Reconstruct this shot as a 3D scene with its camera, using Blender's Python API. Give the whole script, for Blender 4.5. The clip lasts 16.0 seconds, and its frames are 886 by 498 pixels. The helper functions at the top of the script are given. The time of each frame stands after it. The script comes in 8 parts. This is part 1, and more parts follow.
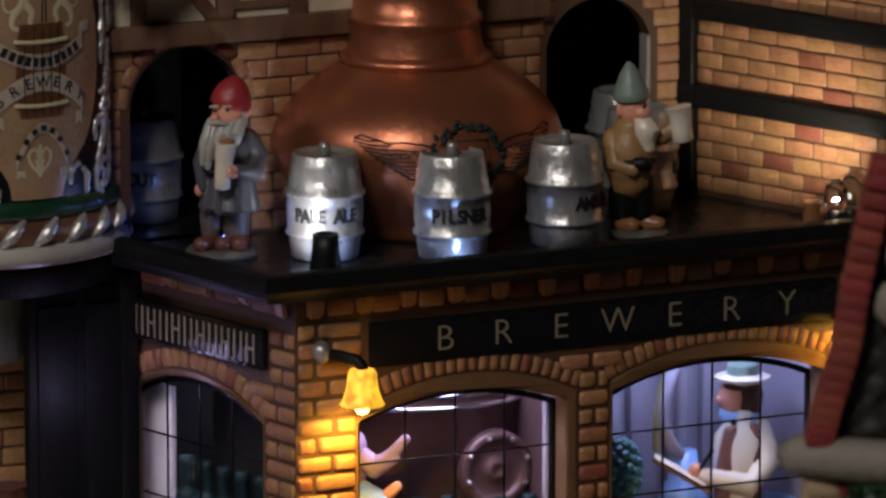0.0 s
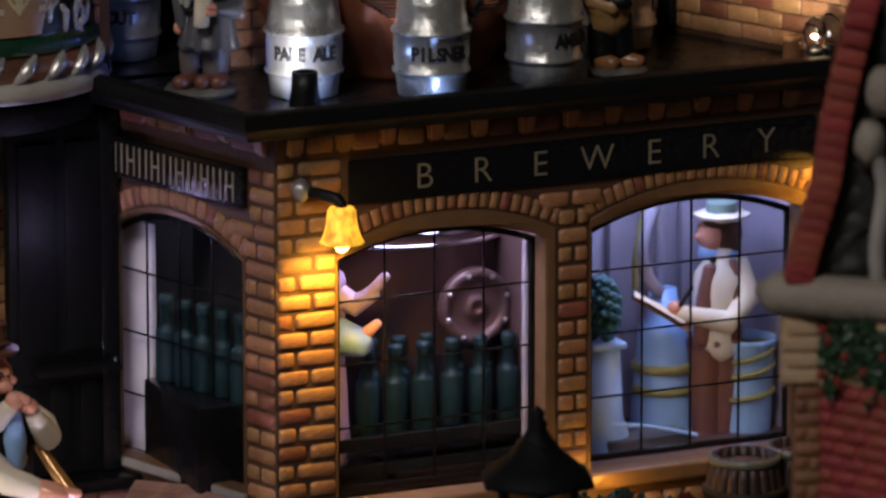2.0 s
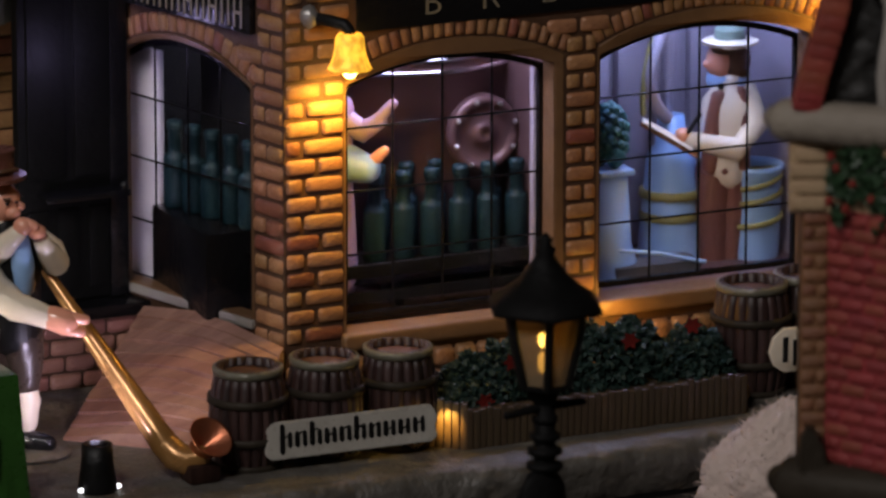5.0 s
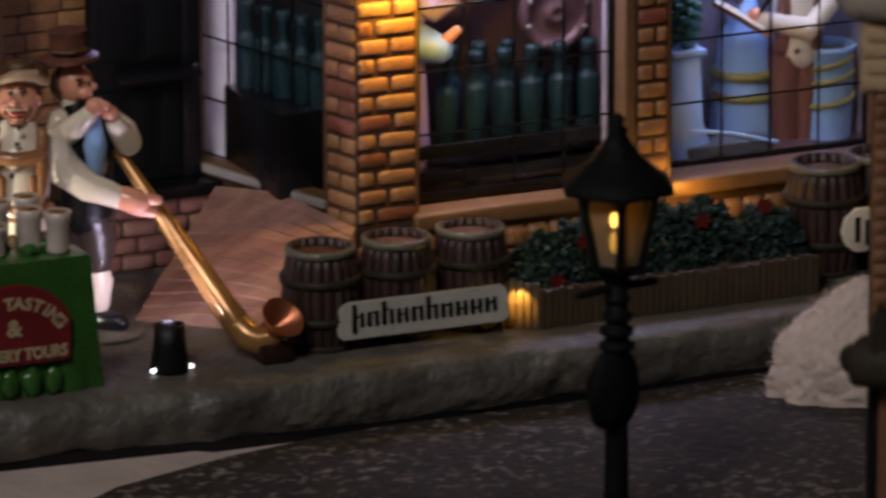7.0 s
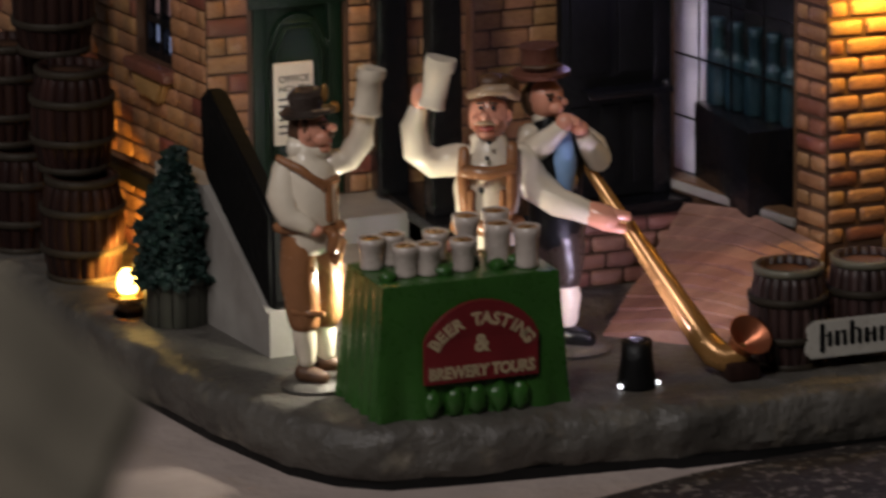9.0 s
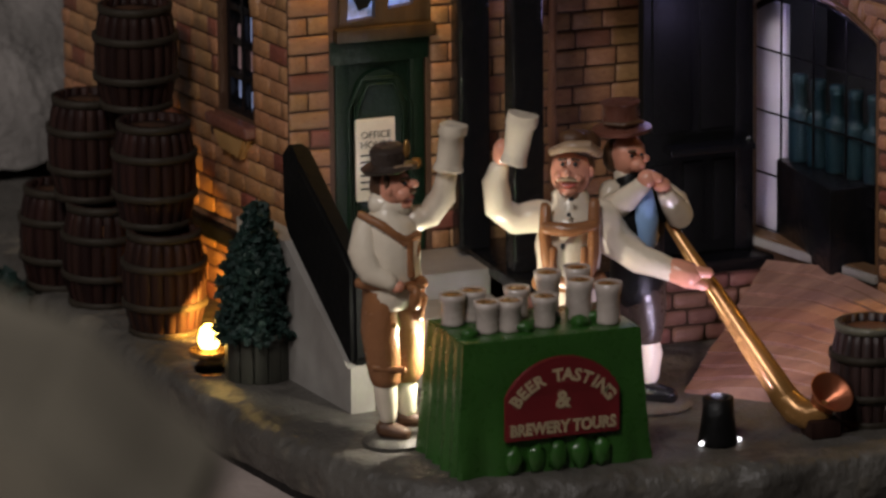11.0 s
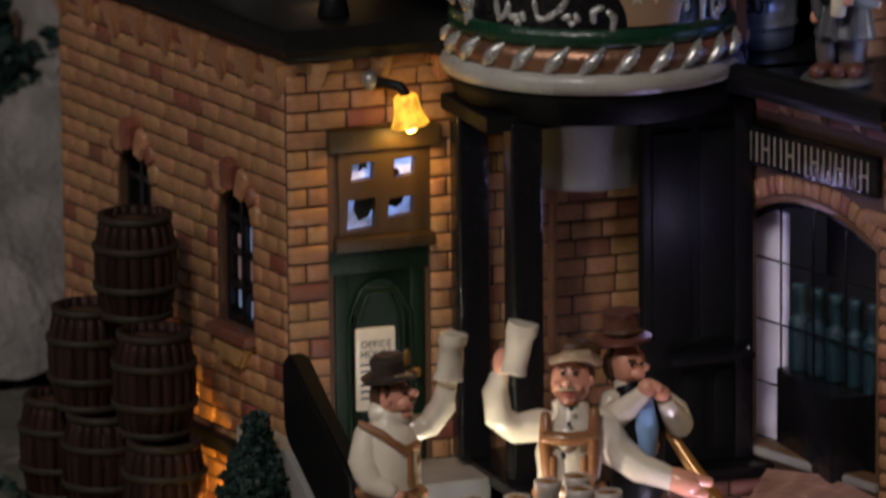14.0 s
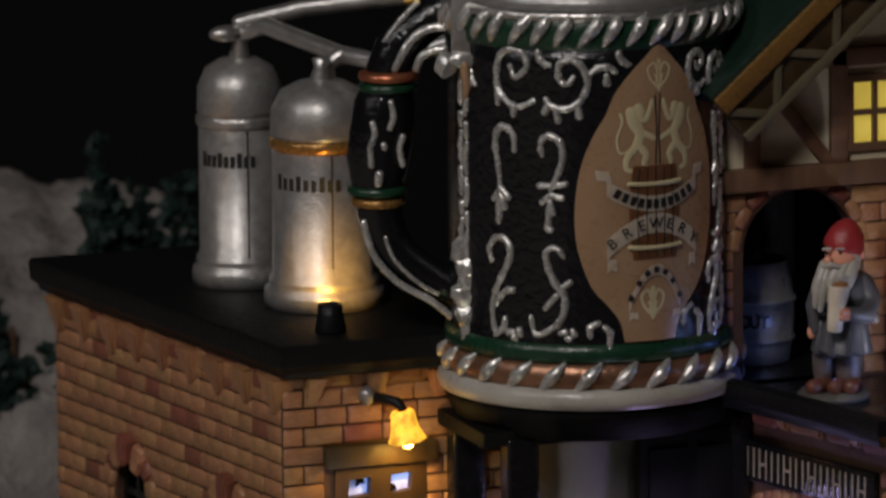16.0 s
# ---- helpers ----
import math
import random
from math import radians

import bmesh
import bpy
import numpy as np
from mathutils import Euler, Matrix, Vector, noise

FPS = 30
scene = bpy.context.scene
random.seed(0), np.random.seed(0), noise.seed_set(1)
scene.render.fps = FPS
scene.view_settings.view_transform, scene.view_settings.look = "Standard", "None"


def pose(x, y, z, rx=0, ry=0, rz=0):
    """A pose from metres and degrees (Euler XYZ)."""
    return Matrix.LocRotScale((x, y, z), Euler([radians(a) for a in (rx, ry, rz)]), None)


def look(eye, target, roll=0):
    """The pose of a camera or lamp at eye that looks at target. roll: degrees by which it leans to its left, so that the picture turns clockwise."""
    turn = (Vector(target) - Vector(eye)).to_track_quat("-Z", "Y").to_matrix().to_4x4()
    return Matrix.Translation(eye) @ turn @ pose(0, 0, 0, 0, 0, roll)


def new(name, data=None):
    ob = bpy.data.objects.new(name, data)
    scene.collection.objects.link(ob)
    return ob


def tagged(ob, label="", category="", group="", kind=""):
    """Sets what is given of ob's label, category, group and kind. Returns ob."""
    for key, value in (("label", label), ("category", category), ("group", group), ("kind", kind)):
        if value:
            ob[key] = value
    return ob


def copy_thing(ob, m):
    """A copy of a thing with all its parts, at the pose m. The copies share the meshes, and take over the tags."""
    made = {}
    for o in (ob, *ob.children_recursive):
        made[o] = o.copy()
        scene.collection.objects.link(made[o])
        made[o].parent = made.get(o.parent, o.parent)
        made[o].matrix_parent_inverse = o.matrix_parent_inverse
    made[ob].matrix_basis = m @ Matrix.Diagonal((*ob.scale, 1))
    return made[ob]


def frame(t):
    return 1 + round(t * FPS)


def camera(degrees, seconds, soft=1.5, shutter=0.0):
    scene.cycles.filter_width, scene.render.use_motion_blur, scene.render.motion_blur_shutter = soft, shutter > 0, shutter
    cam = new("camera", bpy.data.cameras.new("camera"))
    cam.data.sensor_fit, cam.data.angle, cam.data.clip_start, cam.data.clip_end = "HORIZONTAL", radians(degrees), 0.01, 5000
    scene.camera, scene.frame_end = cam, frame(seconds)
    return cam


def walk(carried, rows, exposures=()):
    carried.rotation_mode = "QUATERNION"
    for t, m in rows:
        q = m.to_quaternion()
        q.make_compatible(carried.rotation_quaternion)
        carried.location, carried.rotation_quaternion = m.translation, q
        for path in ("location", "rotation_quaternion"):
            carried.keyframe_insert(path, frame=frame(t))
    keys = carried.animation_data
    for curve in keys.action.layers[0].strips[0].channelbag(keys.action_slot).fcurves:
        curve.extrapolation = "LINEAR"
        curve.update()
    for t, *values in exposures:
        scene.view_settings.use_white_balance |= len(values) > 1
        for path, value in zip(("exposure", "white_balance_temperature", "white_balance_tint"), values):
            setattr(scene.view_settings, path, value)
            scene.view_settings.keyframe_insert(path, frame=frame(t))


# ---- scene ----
# Everything below is thought of in centimetres; U turns them into metres.
U = 0.01
cam = camera(7.18, 16.0, soft=2.6, shutter=0.5)
cam.data.dof.use_dof, cam.data.dof.focus_distance, cam.data.dof.aperture_fstop = True, 1.49, 32.0
EYE = (-0.5829, -1.3234, 0.3984)
# seconds, yaw, pitch, roll of a camera that turns on its stand
TURNS = [
    (0, -25.000, -11.882, 0.02),
    (0.5, -25.177, -12.157, 0.01),
    (1, -25.178, -12.561, 0.02),
    (1.5, -25.179, -12.891, 0.02),
    (2, -25.176, -13.198, 0.04),
    (2.5, -25.162, -13.327, 0.04),
    (3, -25.152, -13.606, 0.03),
    (3.5, -25.145, -14.014, -0.00),
    (3.7, -25.154, -14.194, 0.04),
    (5.8, -25.080, -14.660, -0.03),
    (6, -25.082, -14.726, -0.05),
    (6.5, -25.062, -15.393, -0.07),
    (7, -24.540, -15.578, 0.17),
    (7.5, -23.412, -15.563, 0.20),
    (8, -22.387, -15.550, 0.36),
    (8.5, -21.459, -15.517, 0.42),
    (9, -20.682, -15.422, 0.48),
    (9.5, -20.071, -15.030, 0.50),
    (9.7, -19.966, -14.964, 0.44),
    (12, -20.022, -14.953, 0.52),
    (12.5, -20.000, -14.512, 0.52),
    (13, -20.004, -14.023, 0.55),
    (13.5, -20.011, -13.682, 0.56),
    (14, -20.017, -13.262, 0.56),
    (14.5, -20.032, -12.500, 0.62),
    (15, -20.050, -11.892, 0.65),
    (15.5, -20.053, -11.182, 0.65),
    (16, -20.051, -10.703, 0.60),
]
walk(cam, [(t, pose(*EYE, 90 + pitch, roll, yaw)) for t, yaw, pitch, roll in TURNS])

# ---- light ----
world = bpy.data.worlds.new("night_room")
scene.world = world
world.use_nodes = True
world.node_tree.nodes["Background"].inputs[0].default_value = (0.62, 0.7, 1.0, 1)
world.node_tree.nodes["Background"].inputs[1].default_value = 0.016


def lamp(name, kind, x, y, z, watts, color, size=0.2, target=None, angle=60, blend=0.5):
    """A lamp at a place in centimetres; spots and areas look at target."""
    data = bpy.data.lights.new(name, kind)
    data.energy, data.color = watts, color
    if kind == "AREA":
        data.size = size * U
    else:
        data.shadow_soft_size = size * U
    if kind == "SPOT":
        data.spot_size, data.spot_blend = radians(angle), blend
    ob = new(name, data)
    eye = Vector((x, y, z)) * U
    ob.matrix_basis = look(eye, Vector(target) * U) if target else Matrix.Translation(eye)
    return ob


AMBER, VIOLET = (1.0, 0.5, 0.08), (0.66, 0.62, 1.0)
# the room's own dim ceiling lamp, behind and above the camera
lamp("ceiling_lamp_glow", "AREA", -95, -110, 130, 11.3, (1.0, 0.93, 0.91), 34, (0, 0, 5))
lamp("second_ceiling_lamp_glow", "AREA", -150, -30, 105, 3.6, (0.96, 0.91, 0.92), 30, (0, 0, 5))
# wall lanterns on the brewery
lamp("front_lantern_glow", "SPOT", 1.08, -1.0, 5.85, 0.085, (1.0, 0.55, 0.07), 0.15, (0.95, 0.5, 3.2), 135, 0.95)
lamp("far_lantern_glow", "SPOT", 13.25, -0.95, 6.35, 0.035, (1.0, 0.53, 0.07), 0.15, (12.9, 0.0, 4.5), 170, 0.6)
# violet fill added under the porch; no lantern hangs there
lamp("porch_glow", "POINT", -3.4, 4.0, 5.6, 0.0075, (0.6, 0.5, 1.0), 0.3)
lamp("door_lantern_glow", "SPOT", -8.65, 7.1, 7.5, 0.02, (1.0, 0.56, 0.1), 0.15, (-8.9, 7.7, 5.6), 150, 0.7)
# inside the brewery
lamp("hall_glow", "AREA", 4.2, 2.2, 7.2, 0.05, (0.7, 0.68, 1.0), 3.0, (4.2, 2.6, 0))
lamp("brew_room_glow", "AREA", 10.4, 2.0, 7.2, 0.037, (0.46, 0.55, 1.0), 2.5, (10.6, 3.0, 0))
lamp("entry_glow", "POINT", -9.2, 11.0, 6.0, 0.05, (0.7, 0.78, 1.0), 0.3)
# small spotlights on the terrace, the roof and the pavement
lamp("terrace_spot_glow", "SPOT", 0.3, 0.6, 9.4, 0.022, (0.9, 0.87, 0.95), 0.04, (3.6, 3.6, 11.4), 125, 0.6)
lamp("roof_spot_glow", "SPOT", -9.7, 8.75, 10.6, 0.054, AMBER, 0.03, (-8.6, 11.2, 11.6), 100, 0.9)
lamp("pavement_spot_glow", "SPOT", -5.5, -2.75, -0.62, 0.046, (0.82, 0.7, 1.0), 0.05, (-4.4, 0.4, 0.6), 140, 0.9)
# an unseen lamp behind the table, added to light the left figurine
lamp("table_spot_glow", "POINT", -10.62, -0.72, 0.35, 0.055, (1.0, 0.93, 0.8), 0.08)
lamp("flank_glow", "POINT", -0.4, 4.2, 6.6, 0.0019, VIOLET, 0.3)
lamp("passage_glow", "POINT", -0.05, 3.85, 9.2, 0.002, (0.15, 0.25, 1.0), 0.03)
lamp("terrace_base_glow", "POINT", 1.08, 0.75, 8.9, 0.007, (0.3, 0.45, 1.0), 0.03)
lamp("turntable_glow", "POINT", 3.7, -0.2, 8.84, 0.0025, (0.3, 0.45, 1.0), 0.04)
lamp("wall_wash_glow", "SPOT", 11.4, -0.75, 9.6, 0.095, (1.0, 0.88, 0.68), 0.04, (12.95, 1.9, 11.9), 108, 1.0)
lamp("bulb_glow", "POINT", 12.75, -0.1, 9.42, 0.01, (1.0, 0.83, 0.55), 0.04)
lamp("barrel_bulb_glow", "SPOT", -12.6, 7.85, -1.3, 0.19, AMBER, 0.06, (-12.65, 9.3, -1.5), 92, 0.3)
lamp("hedge_bulb_glow", "SPOT", 2.02, -3.34, -0.95, 0.012, AMBER, 0.05, (2.5, -2.98, -1.2), 80, 0.5)
lamp("sill_bulb_glow", "POINT", 7.6, -0.75, 0.1, 0.005, AMBER, 0.12)
lamp("street_lamp_glow", "POINT", -0.45, -13.7, 3.5, 0.0003, AMBER, 0.12)

# ---- materials ----


def material(name, color, rough=0.5, metal=0.0, color2=None, scale=150.0, spread=0.5, bump=0.0, bump_scale=600.0,
             vary=0.0, coat=0.0, deep=0.0006, emit=None, strength=0.0, spec=0.5, dirt=None, dirt_scale=60.0, dirt_at=0.55, uneven=0.0):
    """A procedural surface: grain between two colours, larger stains, relief, and a shift from piece to piece."""
    m = bpy.data.materials.new(name)
    m.use_nodes = True
    nt = m.node_tree
    b = nt.nodes["Principled BSDF"]
    N = nt.nodes.new
    link = nt.links.new
    tex = N("ShaderNodeTexCoord")
    b.inputs["Roughness"].default_value = rough
    b.inputs["Metallic"].default_value = metal
    b.inputs["Coat Weight"].default_value = coat
    b.inputs["Specular IOR Level"].default_value = spec
    c2 = color2 or tuple(c * 0.72 for c in color)
    n1 = N("ShaderNodeTexNoise")
    n1.inputs["Scale"].default_value = scale
    n1.inputs["Detail"].default_value = 6
    link(tex.outputs["Object"], n1.inputs["Vector"])
    ramp = N("ShaderNodeValToRGB")
    ramp.color_ramp.elements[0].position = 0.5 - spread / 2
    ramp.color_ramp.elements[1].position = 0.5 + spread / 2
    ramp.color_ramp.elements[0].color = (*c2, 1)
    ramp.color_ramp.elements[1].color = (*color, 1)
    link(n1.outputs["Fac"], ramp.inputs["Fac"])
    out = ramp.outputs["Color"]
    if dirt:
        n2 = N("ShaderNodeTexNoise")
        n2.inputs["Scale"].default_value = dirt_scale
        n2.inputs["Detail"].default_value = 4
        link(tex.outputs["Object"], n2.inputs["Vector"])
        r2 = N("ShaderNodeValToRGB")
        r2.color_ramp.elements[0].position = dirt_at
        r2.color_ramp.elements[1].position = min(1.0, dirt_at + 0.12)
        link(n2.outputs["Fac"], r2.inputs["Fac"])
        mix = N("ShaderNodeMix")
        mix.data_type = "RGBA"
        link(r2.outputs["Color"], mix.inputs["Factor"])
        link(out, mix.inputs["A"])
        mix.inputs["B"].default_value = (*dirt, 1)
        out = mix.outputs["Result"]
    if vary:
        info = N("ShaderNodeObjectInfo")
        hsv = N("ShaderNodeHueSaturation")
        mr = N("ShaderNodeMapRange")
        mr.inputs["To Min"].default_value = 1 - vary
        mr.inputs["To Max"].default_value = 1 + vary * 0.6
        link(info.outputs["Random"], mr.inputs["Value"])
        link(mr.outputs["Result"], hsv.inputs["Value"])
        mh = N("ShaderNodeMapRange")
        mh.inputs["To Min"].default_value = 0.5 - vary * 0.06
        mh.inputs["To Max"].default_value = 0.5 + vary * 0.05
        mul = N("ShaderNodeMath")
        mul.operation = "MULTIPLY"
        mul.inputs[1].default_value = 7.31
        fr = N("ShaderNodeMath")
        fr.operation = "FRACT"
        link(info.outputs["Random"], mul.inputs[0])
        link(mul.outputs[0], fr.inputs[0])
        link(fr.outputs[0], mh.inputs["Value"])
        link(mh.outputs["Result"], hsv.inputs["Hue"])
        link(out, hsv.inputs["Color"])
        out = hsv.outputs["Color"]
    link(out, b.inputs["Base Color"])
    if bump:
        n3 = N("ShaderNodeTexNoise")
        n3.inputs["Scale"].default_value = bump_scale
        n3.inputs["Detail"].default_value = 5
        link(tex.outputs["Object"], n3.inputs["Vector"])
        bp = N("ShaderNodeBump")
        bp.inputs["Strength"].default_value = bump
        bp.inputs["Distance"].default_value = deep
        link(n3.outputs["Fac"], bp.inputs["Height"])
        link(bp.outputs["Normal"], b.inputs["Normal"])
        rr = N("ShaderNodeMapRange")
        rr.inputs["To Min"].default_value = max(0.03, rough - 0.12)
        rr.inputs["To Max"].default_value = min(1, rough + 0.12)
        link(n3.outputs["Fac"], rr.inputs["Value"])
        link(rr.outputs["Result"], b.inputs["Roughness"])
    if emit:
        b.inputs["Emission Color"].default_value = (*emit, 1)
        if uneven:
            ue = N("ShaderNodeMapRange")
            ue.inputs["From Min"].default_value, ue.inputs["From Max"].default_value = 0.35, 0.65
            ue.inputs["To Min"].default_value, ue.inputs["To Max"].default_value = strength * (1 - uneven), strength * (1 + uneven)
            link(n1.outputs["Fac"], ue.inputs["Value"])
            link(ue.outputs["Result"], b.inputs["Emission Strength"])
        b.inputs["Emission Strength"].default_value = strength
    return m


def wood(name, color, dark, scale=260.0, stretch=(1, 1, 0.08), rough=0.5, bump=0.5):
    """Streaked, painted wood grain."""
    m = material(name, color, rough, color2=dark, scale=scale, spread=0.4, bump=bump, bump_scale=scale * 2, vary=0.12)
    nt = m.node_tree
    tex = [n for n in nt.nodes if n.type == "TEX_COORD"][0]
    mp = nt.nodes.new("ShaderNodeMapping")
    mp.inputs["Scale"].default_value = stretch
    nt.links.new(tex.outputs["Object"], mp.inputs["Vector"])
    for n in nt.nodes:
        if n.type == "TEX_NOISE":
            nt.links.new(mp.outputs["Vector"], n.inputs["Vector"])
    return m


BRICK = material("glazed_brick", (0.41, 0.215, 0.1), 0.36, color2=(0.26, 0.125, 0.058), scale=220, bump=0.5, bump_scale=700, vary=0.17,
                 dirt=(0.2, 0.075, 0.04), dirt_scale=140, dirt_at=0.62)
RED_BRICK = material("dark_red_brick", (0.24, 0.086, 0.05), 0.4, scale=200, bump=0.5, vary=0.2)
BROWN_BRICK = material("brown_pier_brick", (0.2, 0.085, 0.04), 0.6, scale=160, bump=0.4, vary=0.2)
SCARLET_BRICK = material("scarlet_brick", (0.26, 0.038, 0.028), 0.6, scale=160, bump=0.4, vary=0.22, color2=(0.16, 0.032, 0.022))
LEDGE_GREY = material("grey_snowed_stone", (0.26, 0.225, 0.18), 0.7, scale=60, bump=0.8, color2=(0.17, 0.145, 0.115))
DINGY_CREAM = material("dingy_cream_brick", (0.46, 0.34, 0.2), 0.6, scale=90, bump=0.6, color2=(0.3, 0.19, 0.11))
SHADED_STONE = material("shaded_recess_stone", (0.02, 0.019, 0.017), 0.6, scale=70, bump=0.8, color2=(0.006, 0.006, 0.006))
TERRACE_TOP = material("worn_terrace_paint", (0.011, 0.0108, 0.0095), 0.24, color2=(0.006, 0.006, 0.0055), scale=90, bump=0.8, bump_scale=240, spec=0.6)
MORTAR = material("dark_joint", (0.085, 0.04, 0.02), 0.6, scale=200, bump=0.6)
RENDER_COAT = material("smooth_clay_surround", (0.19, 0.105, 0.05), 0.4, scale=160, bump=0.3, color2=(0.13, 0.07, 0.034))
STONE = material("pale_step_stone", (0.33, 0.31, 0.28), 0.45, color2=(0.22, 0.2, 0.18), scale=90, bump=0.6, bump_scale=250)
# rosy tint stands in for violet light on the riser's bricks
VIOLET_LIT_BRICK = material("rosy_brick", (0.36, 0.18, 0.14), 0.4, color2=(0.25, 0.11, 0.085), scale=180, bump=0.5, vary=0.25)
BLACK = material("glossy_black_paint", (0.007, 0.007, 0.008), 0.18, scale=120, bump=0.6, bump_scale=500, spec=0.45, color2=(0.006, 0.006, 0.007))
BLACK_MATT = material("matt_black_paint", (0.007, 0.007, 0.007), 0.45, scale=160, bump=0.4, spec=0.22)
ROCK = material("grey_painted_rock", (0.105, 0.096, 0.082), 0.5, color2=(0.052, 0.047, 0.04), scale=70, bump=0.8, bump_scale=190, deep=0.0024, dirt=(0.17, 0.15, 0.115), dirt_scale=90, dirt_at=0.6)
SNOW = material("snow_cloth", (0.44, 0.36, 0.32), 0.85, color2=(0.33, 0.27, 0.24), scale=60, bump=1.0, bump_scale=300)
COTTON = material("cotton_snow", (0.29, 0.262, 0.24), 0.95, color2=(0.11, 0.1, 0.09), scale=55, bump=1.0, bump_scale=400, deep=0.002)
OLD_SNOW = material("dingy_snow", (0.225, 0.2, 0.15), 0.9, color2=(0.13, 0.115, 0.085), scale=40, bump=0.6)
COPPER = material("brushed_copper_paint", (0.48, 0.17, 0.085), 0.33, 0.75, color2=(0.36, 0.115, 0.055), scale=50, bump=0.12, bump_scale=900)
SILVER = material("dull_silver_paint", (0.62, 0.61, 0.58), 0.34, 0.85, color2=(0.45, 0.44, 0.42), scale=180, bump=0.5, bump_scale=420)
CAST_SILVER = material("antiqued_silver_paint", (0.82, 0.81, 0.77), 0.26, 0.65, color2=(0.28, 0.28, 0.26), scale=320, spread=0.7, bump=0.8, bump_scale=500, deep=0.0005)
CREST = material("cream_transfer", (0.6, 0.52, 0.3), 0.35, scale=120, bump=0.1)
STEEL = material("sparkling_silver_paint", (0.41, 0.4, 0.38), 0.36, 0.6, color2=(0.27, 0.262, 0.25), scale=420, bump=0.45, bump_scale=1500, deep=0.0002, dirt=(0.3, 0.28, 0.25), dirt_scale=90, dirt_at=0.6)
KEG_PAINT = material("pewter_keg_paint", (0.52, 0.52, 0.49), 0.3, 0.65, color2=(0.33, 0.325, 0.3), scale=170, bump=0.8, bump_scale=300)
OLIVE_WOOD = material("olive_wood_paint", (0.12, 0.1, 0.058), 0.4, scale=200, bump=0.4)
CHROME = material("bright_chrome", (0.8, 0.8, 0.85), 0.12, 1.0, scale=60, bump=0.05)
TUB_PAINT = wood("grey_green_tub", (0.045, 0.045, 0.032), (0.02, 0.02, 0.015), 260)
RIM_HOOP = material("olive_cask_rim", (0.15, 0.14, 0.1), 0.4, 0.1, scale=160, bump=0.6)
CASK_HEAD = wood("brown_cask_head", (0.13, 0.06, 0.03), (0.06, 0.028, 0.015), 260)
SIGN_TAN = material("tan_sign_letters", (0.42, 0.33, 0.2), 0.4, scale=200)
MUG_GLAZE = material("dull_mug_glaze", (0.52, 0.45, 0.4), 0.25, scale=130, bump=0.3, color2=(0.4, 0.34, 0.3))
OLD_WHITE = material("dull_white_enamel", (0.44, 0.42, 0.37), 0.3, scale=110, bump=0.3, color2=(0.33, 0.31, 0.27))
FLUFF = material("white_cotton_tuft", (0.56, 0.46, 0.41), 1.0, color2=(0.47, 0.38, 0.34), scale=60, bump=0.6, bump_scale=500, spec=0.1)
CASK_STAVE = wood("red_brown_staves", (0.055, 0.027, 0.023), (0.018, 0.009, 0.008), 420)
PLANTER_WOOD = wood("brown_planter_slats", (0.075, 0.05, 0.026), (0.026, 0.017, 0.01), 330)
DOOR_GREEN = material("dark_door_green", (0.006, 0.019, 0.009), 0.42, scale=120, bump=0.4, spec=0.25)
LAMP_BLACK = material("dead_black_paint", (0.006, 0.006, 0.006), 0.6, scale=160, bump=0.4, spec=0.08)
HOLLY = material("dull_holly_paint", (0.02, 0.05, 0.02), 0.5, scale=200, bump=0.4)
BRONZE = material("bronze_paint", (0.36, 0.19, 0.11), 0.33, 0.7, color2=(0.2, 0.1, 0.06), scale=160, bump=0.4)
BRASS = material("brass_paint", (0.4, 0.21, 0.06), 0.28, 0.6, scale=120, bump=0.2)
GREEN = material("green_enamel", (0.028, 0.1, 0.016), 0.3, scale=110, bump=0.25, coat=0.2)
DARK_GREEN = material("dark_green_paint", (0.008, 0.042, 0.02), 0.3, scale=90, bump=0.3)
ROOF_GREEN = material("blackened_roof_green", (0.005, 0.02, 0.011), 0.5, scale=90, bump=0.4)
RED = material("red_enamel", (0.16, 0.015, 0.018), 0.35, scale=130, bump=0.2)
WHITE = material("white_enamel", (0.8, 0.71, 0.57), 0.2, scale=110, bump=0.3, color2=(0.62, 0.53, 0.41))
CREAM = material("cream_plaster", (0.68, 0.6, 0.42), 0.5, scale=90, bump=0.4, color2=(0.5, 0.44, 0.3))
TAN = material("tan_enamel", (0.33, 0.215, 0.12), 0.3, scale=120, bump=0.15, color2=(0.28, 0.165, 0.09))
SKIN = material("painted_flesh", (0.8, 0.36, 0.24), 0.24, scale=150, bump=0.2)
LEATHER = material("painted_leather", (0.3, 0.13, 0.055), 0.24, scale=160, bump=0.4)
HAT_TAN = material("tan_hat_paint", (0.4, 0.27, 0.17), 0.3, scale=160, bump=0.3)
DARK_HAT = material("dark_felt_paint", (0.05, 0.035, 0.028), 0.3, scale=160, bump=0.3)
RUSSET = material("russet_paint", (0.2, 0.08, 0.06), 0.35, scale=160, bump=0.4)
LIP = material("painted_lip", (0.45, 0.1, 0.08), 0.3, scale=160)
TOP_HAT = material("russet_hat_paint", (0.16, 0.06, 0.04), 0.3, scale=160, bump=0.3)
HAIR = material("painted_hair", (0.1, 0.045, 0.02), 0.5, scale=300, bump=0.6)
BLUE_CLOTH = material("blue_grey_paint", (0.085, 0.085, 0.095), 0.4, scale=150, bump=0.4)
OLIVE_CLOTH = material("ochre_paint", (0.37, 0.21, 0.08), 0.4, scale=150, bump=0.4)
LAVENDER = material("lavender_paint", (0.42, 0.3, 0.5), 0.4, scale=150, bump=0.3)
